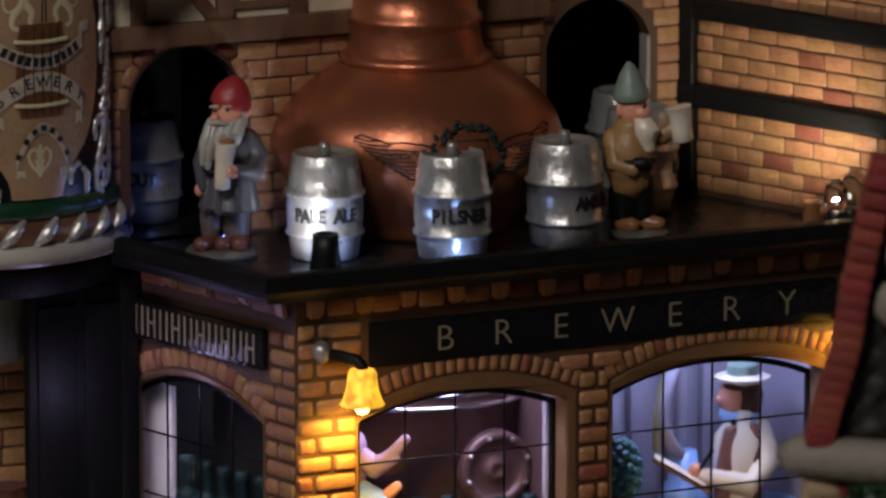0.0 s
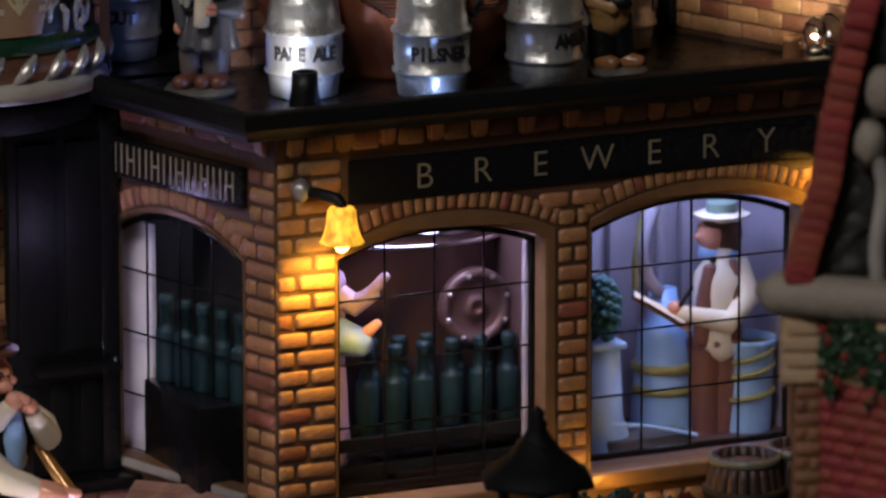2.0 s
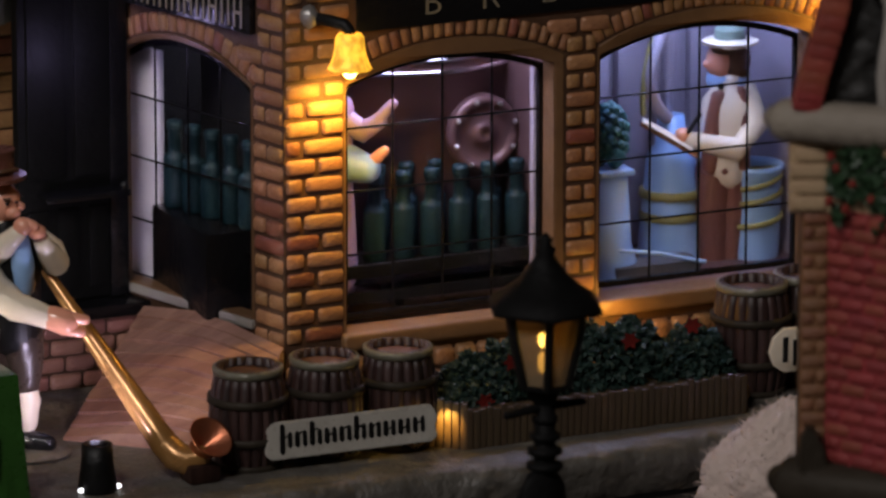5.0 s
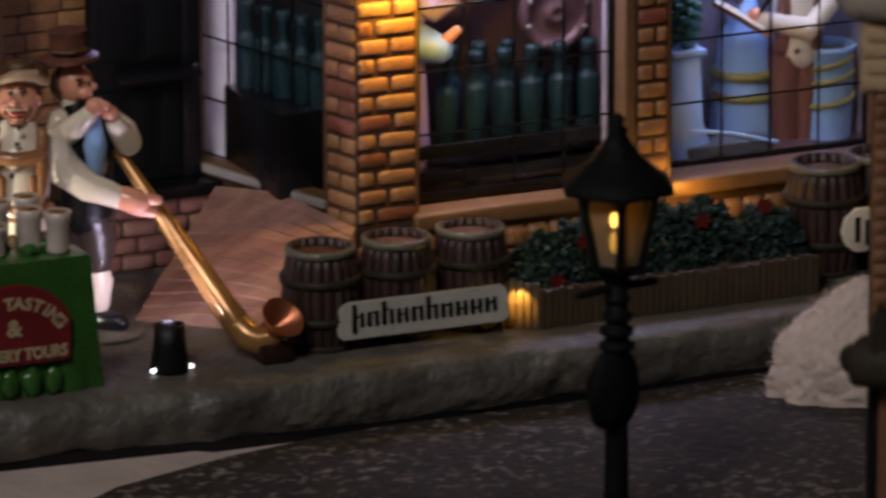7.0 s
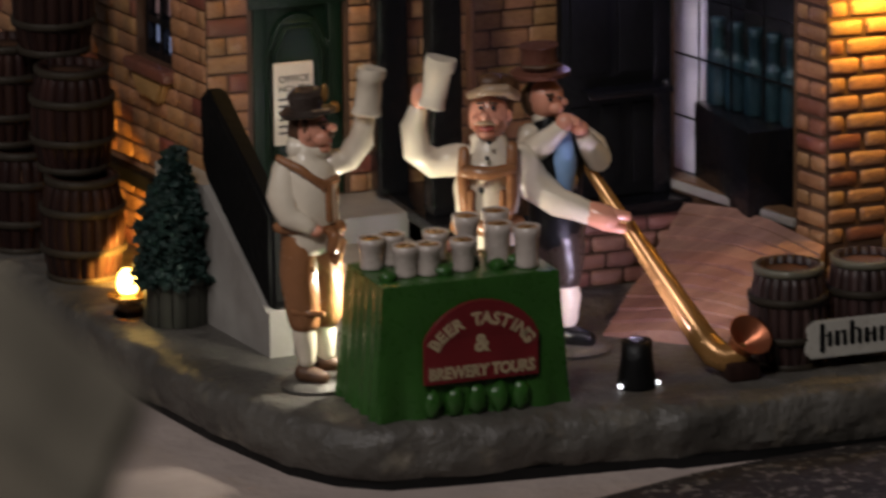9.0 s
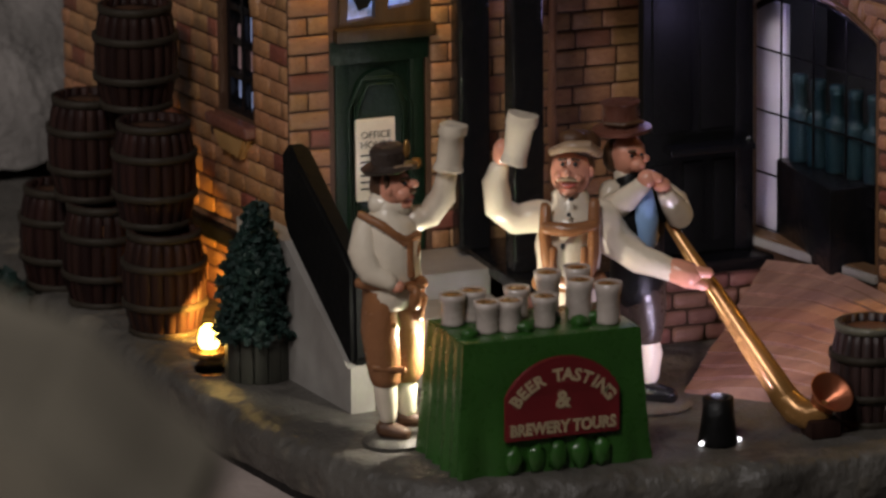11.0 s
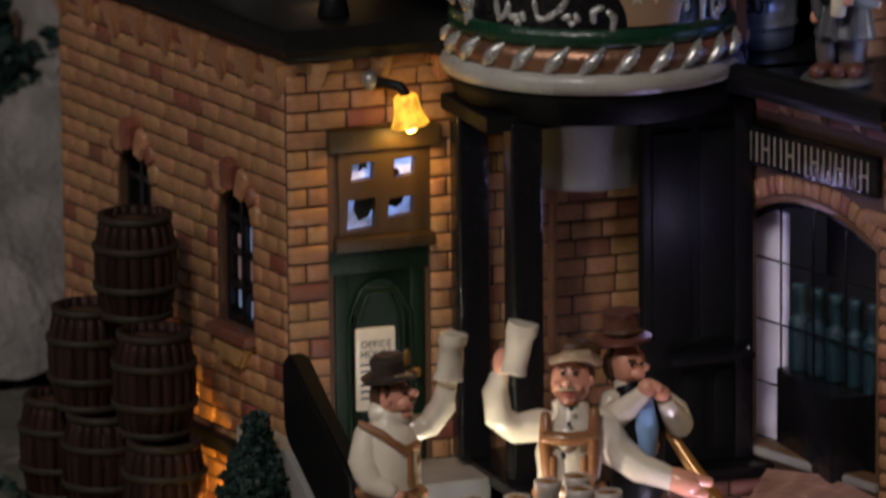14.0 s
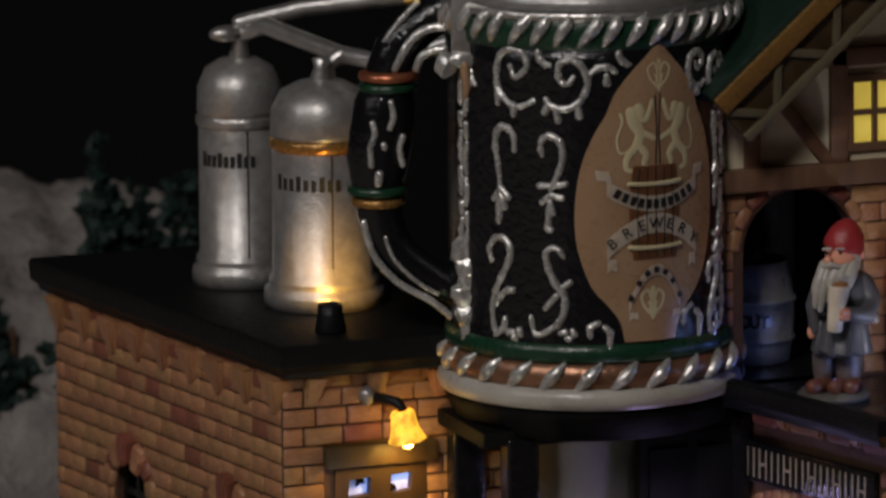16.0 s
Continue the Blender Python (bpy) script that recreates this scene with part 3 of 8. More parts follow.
W0 = arch(0.2, SL - 1.08, 0.42, 5.46, 0.62)
wall_side = structure("wall_side", plate(rect(0, G, SL, 8.4), [W0], 0.4), [MORTAR], "brick flank wall with one arched window", SIDE, smooth=False)
# door wall and wing
D1 = rect(-10.05, 0.0, -7.95, 4.85)
D2 = rect(-9.92, 5.1, -7.88, 7.1)
wall_door = structure("wall_door", plate(rect(-11.1, G, -1.5, 9.3), [D1, D2], 0.7), [MORTAR], "brick wall with the green office door", at(0, 8, 0), smooth=False)
WING = at(-12.85, 18.8, 0, -80.8)
WL = 10.94
N1 = arch(WL - 3.17, WL - 1.62, 2.75, 5.2, 0.74, 10)
N2 = arch(WL - 8.0, WL - 6.5, 2.75, 5.2, 0.74, 10)
wall_wing = structure("wall_wing", plate(rect(0, G, WL, 9.3), [N1, N2], 0.6), [MORTAR], "long brick side wall of the office wing", WING, smooth=False)
bm = bmesh.new()
prism(bm, [(-12.0, 18.2), (-10.3, 8.8), (-2, 8.8), (-2, 18.2)], 8.3, 8.9)
prism(bm, [(-12.0, 18.2), (-2, 18.2), (-2, 18.8), (-12.6, 18.8)], G, 8.9)
structure("wall_back", bm, DARK_ROOM, "plain back and inner roof of the office wing", smooth=False)


def cornice(name, outline, z0, z1, label, step=0.3, floor=None):
    """A moulded black roof edge; with a floor, a raised lip round it."""
    bm = bmesh.new()
    n = len(outline)
    rings = []
    profile = [(step + 0.25, z0 - 0.02), (step, z0), (step * 0.6, z0 + 0.05), (step * 0.5, z0 + 0.16), (0.12, z0 + 0.2), (0.02, z0 + 0.3), (0.0, z1 - 0.12), (0.03, z1 - 0.03), (0.1, z1)]
    if floor:
        profile += [(0.36, z1), (0.42, z1 - 0.06), (0.44, floor)]
    for inset_by, z in profile:
        ring = []
        for i, (x, y) in enumerate(outline):
            a, b = Vector(outline[i - 1]), Vector(outline[(i + 1) % n])
            p = Vector((x, y))
            n1, n2 = (p - a).normalized(), (b - p).normalized()
            m1, m2 = Vector((-n1.y, n1.x)), Vector((-n2.y, n2.x))
            q = (m1 + m2)
            q = q / max(0.3, q.length_squared / 2)
            ring.append(bm.verts.new((x + q.x * inset_by, y + q.y * inset_by, z)))
        rings.append(ring)
    for a, b in zip(rings, rings[1:]):
        for i in range(n):
            bm.faces.new((a[i], a[(i + 1) % n], b[(i + 1) % n], b[i]))
    bm.faces.new(rings[-1]).material_index = 1 if floor else 0
    bm.faces.new(list(reversed(rings[0])))
    bmesh.ops.recalc_face_normals(bm, faces=bm.faces[:])
    return structure(name, bm, [BLACK_MATT, TERRACE_TOP], label, sharp=25, category="roof")


cornice("terrace_floor", [(-1.05, -0.85), (14.3, -0.85), (14.3, 12.5), (-2.6, 12.5), (-2.7, 5.2)], 8.4, 9.06, "black moulded cornice and terrace floor above the front", floor=8.75)
cornice("wing_roof", [(-11.3, 7.4), (-6.4, 7.4), (-6.4, 19.4), (-13.3, 19.4)], 9.1, 9.9, "flat black roof slab of the office wing")

# upper house behind the terrace
A1 = arch(-1.69, 0.9, 8.75, 11.66, 1.28, 14)
A2 = arch(8.2, 10.75, 8.75, 12.3, 1.0, 14)
wall_terrace = structure("wall_terrace", plate([(-3.2, 8.75), (11.7, 8.75), (11.7, 13.75), (7.65, 13.75), (7.65, 13.0), (-3.2, 13.0)], [A1, A2], 0.45), [MORTAR], "sandy brick wall with two dark arches behind the terrace", at(0, 4.9, 0), smooth=False)
part("jamb", box(bmesh.new(), 10.67, 0.01, 8.78, 10.77, 0.4, 12.35, 0.03), STONE, wall_terrace, "pale grey jamb of the arch")
# black shell stands in for the unlit depth behind the arches
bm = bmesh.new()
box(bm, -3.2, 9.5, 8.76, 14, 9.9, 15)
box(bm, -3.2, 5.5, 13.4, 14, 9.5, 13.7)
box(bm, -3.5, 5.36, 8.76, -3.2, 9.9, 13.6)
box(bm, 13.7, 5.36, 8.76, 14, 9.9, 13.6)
structure("terrace_passage", bm, BLACK_MATT, "passage shell behind the arches, black for its unlit depth", smooth=False)
RIGHT = at(11.65, 4.9, 0, math.degrees(math.atan2(-5.8, 2.25)))
RL = 6.22
wall_right = structure("wall_right", plate(rect(0, 8.75, RL, 17.5), [], 0.5), [MORTAR], "half-timbered brick wall beside the terrace", RIGHT, smooth=False)
# gable over the terrace wall
gable = structure("wall_gable", plate([(-3.2, 13.05), (7.6, 13.05), (7.6, 13.8), (11.7, 13.8), (11.7, 17.0), (5.5, 22.4), (-0.2, 17.4), (-3.2, 14.8)], [rect(0.7, 13.75, 2.0, 15.3)], 0.4), CREAM, "cream plaster gable with brown timbers", at(0, 4.9, 0), smooth=False)

# porch under the stein
bm = bmesh.new()
box(bm, -7.25, 4.35, -0.16, -1.25, 8.0, 0.12, 0.04)
structure("porch_floor", bm, BLACK, "glossy black slab of the porch", category="floor")
riser = structure("porch_riser", plate(rect(-7.1, G, -1.2, -0.16), [], 0.5), [MORTAR], "brick riser under the porch, tinted rosy for violet light", at(0, 4.55, 0), smooth=False)
bm = bmesh.new()
for y1, z1 in ((3.2, -1.13), (4.6, -0.57), (6.0, 0.0)):
    box(bm, -11.3, y1, G, -7.2, 8.0, z1, 0.05)
structure("stairs", bm, STONE, "three pale stone steps to the office door", category="stairs")

# the room round the display
bm = bmesh.new()
box(bm, -250, 160, -80, 250, 170, 260)
box(bm, -250, -330, -80, 250, -320, 260)
box(bm, -260, -330, -80, -250, 170, 260)
box(bm, 250, -330, -80, 260, 170, 260)
structure("wall_room", bm, DARK_ROOM, "dark walls of the room round the display", smooth=False)
bm = box(bmesh.new(), -260, -330, -90, 260, 170, -80)
structure("floor", bm, DARK_ROOM, "dark floor of the room", smooth=False, category="floor")
bm = box(bmesh.new(), -260, -330, 260, 260, 170, 270)
structure("ceiling", bm, DARK_ROOM, "dark ceiling of the room", smooth=False, category="ceiling")

# ---- trim, windows and doors of the brewery ----


def voussoirs(wall, x0, x1, spring, rise, n, depth=0.5, proud=0.12, seed=1, full=False):
    """Soldier bricks round an arch, with two red ones."""
    rng = random.Random(seed)
    w, c = (x1 - x0) / 2, (x0 + x1) / 2
    if full:
        R, cz, a0 = w, spring, math.pi / 2
    else:
        R = (w * w + rise * rise) / (2 * rise)
        cz, a0 = spring + rise - R, math.asin(w / R)
    step = 2 * a0 / n
    for i in range(n):
        a = -a0 + step * (i + 0.5)
        rr = R + depth / 2
        place_brick(wall, c + rr * math.sin(a), cz + rr * math.cos(a), step * rr - 0.022, depth, 1 if i in (n // 4, n - 1 - n // 4) else 0, rng, proud, math.degrees(a), 0.4)


def lattice(name, outline, cols, rows, m, label, x0, x1, z0, z1, frame_mat=BLACK, bar=0.022, glass=True):
    """A leaded window: a frame that follows the opening, thin bars, and a pane."""
    w = thing(name, label, "window", m, kind="structure")
    cx, cz = (x0 + x1) / 2, (z0 + z1) / 2
    inner = [(cx + (x - cx) * (1 - 0.24 / (x1 - x0)), cz + (z - cz) * (1 - 0.24 / (z1 - z0))) for x, z in outline]
    bm = prism(bmesh.new(), outline, -0.12, 0.04, 0, [inner])
    bm.transform(Matrix.Rotation(radians(90), 4, "X"))
    part("window_frame", bm, frame_mat, w, smooth=False)
    for i in range(1, cols):
        x = x0 + (x1 - x0) * i / cols
        hit = [z for z in span_cross(inner, x)]
        part("window_bar", box(bmesh.new(), -bar, -0.03, 0, bar, 0.01, max(hit) - min(hit), 0.008), frame_mat, w, m=at(x, 0, min(hit)))
    for j in range(1, rows):
        z = z0 + (z1 - z0) * j / rows
        s = span_in_hole(inner, z, z + 1e-4)
        if s:
            part("window_bar", box(bmesh.new(), 0, -0.032, -bar, s[1] - s[0], 0.008, bar, 0.008), frame_mat, w, m=at(s[0], 0, z))
    if glass:
        bm = prism(bmesh.new(), inner, -0.06, -0.05)
        bm.transform(Matrix.Rotation(radians(90), 4, "X"))
        p = part("pane", bm, GLASS, w, smooth=False)
        p.visible_shadow = False
    return w


def span_cross(poly, x):
    out = []
    for i in range(len(poly)):
        (xa, za), (xb, zb) = poly[i], poly[(i + 1) % len(poly)]
        if (xa - x) * (xb - x) <= 0 and xa != xb:
            out.append(za + (zb - za) * (x - xa) / (xb - xa))
    return out or [0, 1]


# smooth clay lining between the window frames and the arch bricks
def lining(wall, inner, outer, thick, mat):
    bm = prism(bmesh.new(), outer, -thick, 0.035, 0, [inner])
    bm.transform(Matrix.Rotation(radians(90), 4, "X"))
    bmesh.ops.bevel(bm, geom=[e for e in bm.edges if e.calc_face_angle(0) > 1.0], offset=0.03, segments=2, affect="EDGES")
    part("reveal", bm, mat, wall, sharp=30)


def inset(outline, d):
    """The same opening, narrower by d all round."""
    xs, zs = [q[0] for q in outline], [q[1] for q in outline]
    cx, cz, w, h = (min(xs) + max(xs)) / 2, (min(zs) + max(zs)) / 2, max(xs) - min(xs), max(zs) - min(zs)
    return [(cx + (x - cx) * (1 - 2 * d / w), cz + (z - cz) * (1 - 2 * d / h)) for x, z in outline]


lining(wall_front, inset(W1, 0.012), arch(1.38, 6.56, 0.02, 5.76, 0.62), 0.57, RENDER_COAT)
lining(wall_front, inset(W2, 0.012), arch(7.36, 12.74, 0.1, 5.86, 0.6), 0.57, RENDER_COAT)
lining(wall_side, inset(W0, 0.012), arch(0.15, SL - 1.02, 0.38, 5.5, 0.7), 0.42, RENDER_COAT)
lattice("window_1", arch(1.6, 6.37, 0.26, 5.46, 0.46), 4, 4, at(0, 0.6, 0), "arched leaded shop window of the bottling hall", 1.62, 6.3, 0.3, 5.86)
lattice("window_2", arch(7.58, 12.58, 0.3, 5.5, 0.52), 4, 4, at(0, 0.6, 0), "arched leaded window of the brewing room", 7.75, 12.5, 0.3, 5.95)
lattice("window_3", arch(-0.15, SL - 1.5, 0.3, 5.3, 0.62), 4, 4, SIDE @ at(0, 0.45, 0), "arched leaded window in the brick flank", -0.1, SL - 1.55, 0.3, 5.85)
for u0, u1, wall, zz in ((1.3, 6.7, wall_front, 0.16), (7.3, 12.75, wall_front, 0.24)):
    bm = box(bmesh.new(), u0, -0.2, -0.36, u1, 0.56, 0.02, 0.09, seg=3)
    for v in bm.verts:
        v.co.z += 0.05 * noise.noise(v.co * 1.4) - 0.10 * max(0, -v.co.y) * 1.2
    part("window_sill", bm, RENDER_COAT, wall, "worn clay-coloured sloping sill", at(0, 0, zz))
bm = box(bmesh.new(), 0.15, -0.1, 0.2, SL - 1.0, 0.44, 0.4, 0.05)
part("window_sill", bm, STONE, wall_side, "worn pale sloping sill")
voussoirs(wall_front, 1.36, 6.58, 5.78, 0.62, 22, 0.42, 0.05, seed=21)
voussoirs(wall_front, 7.34, 12.76, 5.88, 0.6, 23, 0.42, 0.05, seed=22)
voussoirs(wall_side, 0.1, SL - 1.0, 5.5, 0.72, 17, 0.46, 0.05, seed=23)
voussoirs(wall_wing, WL - 3.2, WL - 1.58, 5.2, 0.8, 7, 0.45, seed=24, full=True)
voussoirs(wall_wing, WL - 8.05, WL - 6.45, 5.2, 0.8, 7, 0.45, seed=25, full=True)
voussoirs(wall_terrace, -1.72, 0.93, 11.66, 1.3, 9, 0.32, 0.06, seed=26, full=True)
# soldier course under the front sills, dentils under the cornices
rng = random.Random(40)
for k in range(22):
    u = 1.6 + k * 0.52
    if not 6.9 < u < 7.4 and u < 12.9:
        place_brick(wall_front, u, -0.58, 0.44, 0.42, 0, rng, 0.16, 0, 0.4)


def dentils(wall, u0, u1, z, pitch=0.86, seed=1, wide=0.2, tall=0.3, proud=0.32, taper=0.55):
    rng = random.Random(seed)
    n = int((u1 - u0) / pitch)
    for i in range(n + 1):
        u = u0 + (u1 - u0) * i / n
        bm = bmesh.new()
        pts = [(-wide, -proud), (wide, -proud), (wide, 0.3), (-wide, 0.3)]
        top = [bm.verts.new((x, y, 0.26)) for x, y in pts]
        low = [bm.verts.new((x * taper, 0.3 if y > 0 else -0.08, -tall)) for x, y in pts]
        for a in range(4):
            b = (a + 1) % 4
            bm.faces.new((low[a], low[b], top[b], top[a]))
        bm.faces.new(top)
        bm.faces.new(low[::-1])
        bmesh.ops.bevel(bm, geom=bm.edges[:], offset=0.06, segments=2, affect="EDGES")
        part("dentil", bm, BRICK, wall, m=at(u + rng.uniform(-0.06, 0.06), 0, z + rng.uniform(-0.05, 0.05), 0, 0, rng.uniform(-6, 6)))
    rows = [(z - 0.02, 0.0)]
    for zz, off in rows:
        for i in range(n):
            u = u0 + (u1 - u0) * (i + 0.5) / n
            place_brick(wall, u, zz, (u1 - u0) / n - 0.42, 0.42, 1 if rng.random() < 0.2 else 0, rng, 0.05)


dentils(wall_front, 0.5, 13.2, 8.12, 1.05, seed=31, proud=0.2, tall=0.2, wide=0.2, taper=0.9)
dentils(wall_side, 0.5, SL - 0.4, 8.12, 1.05, seed=32, proud=0.2, tall=0.2, wide=0.2, taper=0.9)
dentils(wall_wing, 0.3, WL - 0.25, 8.85, 1.2, seed=33, wide=0.34, tall=0.6, proud=0.34, taper=0.4)
dentils(wall_door, -10.4, -7.6, 8.85, 0.95, seed=34, wide=0.26, tall=0.45)
bm = box(bmesh.new(), 3.5, -0.24, -0.22, WL - 1.2, 0.05, 0.2, 0.08, seg=3)
part("plinth", bm, BLACK_MATT, wall_wing, "dark moulding along the foot of the wall")
# lower half of the left arches: shutters and sills
for c in (WL - 2.4, WL - 7.25):
    bm = box(bmesh.new(), c - 0.98, -0.32, 2.46, c + 0.98, 0.2, 2.74, 0.08, seg=3)
    part("window_sill", bm, TOP_HAT, wall_wing, "dark brown stone sill")
    bm = prism(bmesh.new(), [(c - 0.8, 2.46), (c - 0.45, 1.95), (c + 0.5, 1.9), (c + 0.82, 2.46)], -0.1, 0.24)
    bm.transform(Matrix.Rotation(radians(90), 4, "X"))
    bmesh.ops.bevel(bm, geom=[e for e in bm.edges if e.calc_face_angle(0) > 0.5], offset=0.08, segments=2, affect="EDGES")
    part("sill_corbel", bm, OLIVE_CLOTH, wall_wing, "ochre corbel under the sill")



def small_window(name, m, label, lit, w=1.55, z0=2.75, spring=5.2):
    o = arch(-w / 2, w / 2, z0, spring, 0.74, 10)
    win = thing(name, label, "window", m, kind="structure")
    inner = [(x * 0.78, z0 + 0.2 + (z - z0) * 0.88) for x, z in o]
    bm = prism(bmesh.new(), o, -0.2, 0.0, 0, [inner])
    bm.transform(Matrix.Rotation(radians(90), 4, "X"))
    part("window_frame", bm, BLACK, win, smooth=False)
    part("window_bar", box(bmesh.new(), -0.09, -0.02, z0 + 0.1, 0.09, 0.1, spring + 0.66, 0.03), BLACK, win)
    for j in range(1, 4):
        z = z0 + 0.1 + (spring + 0.6 - z0) * j / 4
        part("window_bar", box(bmesh.new(), -w * 0.4, -0.01, z - 0.09, w * 0.4, 0.1, z + 0.09, 0.03), BLACK, win)
    bm = prism(bmesh.new(), inner, -0.2, -0.17)
    bm.transform(Matrix.Rotation(radians(90), 4, "X"))
    part("pane", bm, BLACK, win, smooth=False)
    if lit:
        for side, j, low, high, paint in ((0, 0, 0.3, 0.95, DIM_PANE), (1, 0, 0.1, 0.6, DIM_PANE), (0, 1, 0.15, 0.9, ROSY_PANE), (1, 1, 0.2, 0.95, ROSY_PANE), (1, 2, 0.1, 0.85, DIM_PANE), (0, 2, 0.05, 0.45, ROSY_PANE)):
            step = (spring + 0.6 - z0) / 4
            x = -w * 0.3 if side == 0 else w * 0.08
            part("pane", box(bmesh.new(), x, 0.12, z0 + 0.1 + step * (j + low), x + w * 0.22, 0.16, z0 + 0.1 + step * (j + high)), paint, win, smooth=False)
    for k in (-1, 0, 1):
        bm = prism(bmesh.new(), [(-0.16, 0), (0.16, 0), (0.27, 0.62 - 0.16 * abs(k)), (0, 0.74 - 0.16 * abs(k)), (-0.27, 0.62 - 0.16 * abs(k))], 0.0, 0.34 - 0.1 * abs(k))
        bm.transform(Matrix.Rotation(radians(90), 4, "X"))
        bmesh.ops.bevel(bm, geom=bm.edges[:], offset=0.05, segments=2, affect="EDGES")
        part("keystone", bm, RED_BRICK if k == 0 else BRICK, win, "", at(0.4 * k, -0.14, spring + 0.66 - 0.14 * abs(k), 0, 0, 24 * k))
    return win


small_window("window_4", WING @ at(WL - 2.4, 0.18, 0), "narrow arched window with dim bluish lower lights", True)
small_window("window_5", WING @ at(WL - 7.25, 0.18, 0), "narrow arched window with dark panes", False)

# office door with its transom
door = thing("door_1", "closed dark green panelled office door", "door", at(-9.0, 8.0, 0), kind="structure")
bm = box(bmesh.new(), -1.05, 0.12, 0, 1.05, 0.4, 4.8, 0.05)
part("door_leaf", bm, DOOR_GREEN, door)
for s in (-1, 1):
    part("door_stile", box(bmesh.new(), s * 0.86 - 0.17, 0.0, 0, s * 0.86 + 0.17, 0.2, 4.8, 0.06), DOOR_GREEN, door)
part("door_rail", box(bmesh.new(), -1.14, -0.03, 4.3, 1.14, 0.2, 4.84, 0.06), DOOR_GREEN, door)
part("door_knob", blob(bmesh.new(), (0.78, -0.12, 2.0), 0.13, 0, 2), BRASS, door, "round brass knob")
bm = prism(bmesh.new(), arch(-0.6, 0.6, 0.4, 3.6, 0.55), -0.14, 0.08)
bm.transform(Matrix.Rotation(radians(90), 4, "X"))
bmesh.ops.bevel(bm, geom=[e for e in bm.edges if e.calc_face_angle(0) > 0.8], offset=0.05, segments=2, affect="EDGES")
part("door_panel", bm, DOOR_GREEN, door, m=at(0, 0.06, 0), smooth=False)
for k in range(2):
    part("moulding", tube(bmesh.new(), [(x * (0.72 - 0.2 * k), 0, z) for x, z in ((-1, 0.45 + 0.15 * k), (-1, 3.3), (-0.55, 3.95 - 0.12 * k), (0.55, 3.95 - 0.12 * k), (1, 3.3), (1, 0.45 + 0.15 * k), (-1, 0.45 + 0.15 * k))], 0.05, 6), DOOR_GREEN, door, m=at(0, 0.0 - 0.06 * k, 0))
notice = thing("notice_board", "white office hours notice on the green door", "sign", at(-9.16, 7.86, 1.25))
part("board", box(bmesh.new(), -0.46, -0.03, 0, 0.46, 0.08, 1.85, 0.06), WHITE, notice)
bm = bmesh.new()
text_mesh(bm, "OFFICE", 0.22, m=Matrix.Translation((0, -0.045, 1.42)), depth=0.004)
text_mesh(bm, "HOURS", 0.22, m=Matrix.Translation((0, -0.045, 1.2)), depth=0.004)
part("lettering", bm, INK, notice, smooth=False)
for k in range(6):
    part("line", box(bmesh.new(), -0.36, -0.045, 1.02 - k * 0.15, -0.12 + 0.05 * (k % 3), -0.03, 1.06 - k * 0.15), INK, notice, smooth=False)
trans = thing("window_6", "four-light mustard transom lit blue-white inside", "window", at(-8.9, 8.0, 5.1), kind="structure")
LIGHTS = ((-0.85, 0.15, -0.21, 0.87), (0.09, 0.38, 0.67, 0.84), (-0.74, 1.23, -0.24, 1.66), (0.22, 1.25, 0.7, 1.7))
bm = prism(bmesh.new(), rect(-1.03, 0, 1.07, 1.92), -0.3, 0.06, 0, [[(x0, z0), (x1, z0 + 0.06), (x1 + 0.02, z1), (x0 + 0.04, z1 - 0.03)] for x0, z0, x1, z1 in LIGHTS])
bm.transform(Matrix.Rotation(radians(90), 4, "X"))
part("window_frame", bm, FRAME_WOOD, trans, smooth=False)
for x0, z0, x1, z1 in LIGHTS:
    part("pane", box(bmesh.new(), x0 - 0.05, 0.16, z0 - 0.05, x1 + 0.06, 0.2, z1 + 0.05), COLD_PANE, trans, smooth=False)
for tail in (((-0.52, 0.34), (-0.3, 0.42), (-0.18, 0.62), (-0.2, 0.9), (-0.58, 0.9), (-0.64, 0.6)), ((0.15, 0.62), (0.34, 0.56), (0.5, 0.68), (0.52, 0.86), (0.12, 0.86)),
             ((-0.5, 1.42), (-0.4, 1.5), (-0.3, 1.47), (-0.34, 1.7), (-0.48, 1.7)), ((0.2, 1.24), (0.44, 1.3), (0.4, 1.42), (0.2, 1.46))):
    bm = prism(bmesh.new(), list(tail), -0.15, -0.12)
    bm.transform(Matrix.Rotation(radians(90), 4, "X"))
    part("curtain", bm, BLACK_MATT, trans, "dark curtain tail behind the light", smooth=False)
part("window_sill", box(bmesh.new(), -1.15, -0.22, -0.28, 1.15, 0.3, 0.02, 0.06), FRAME_WOOD, trans)
part("lintel", box(bmesh.new(), -1.3, -0.25, 1.93, 1.3, 0.3, 2.42, 0.1), FRAME_WOOD, trans)


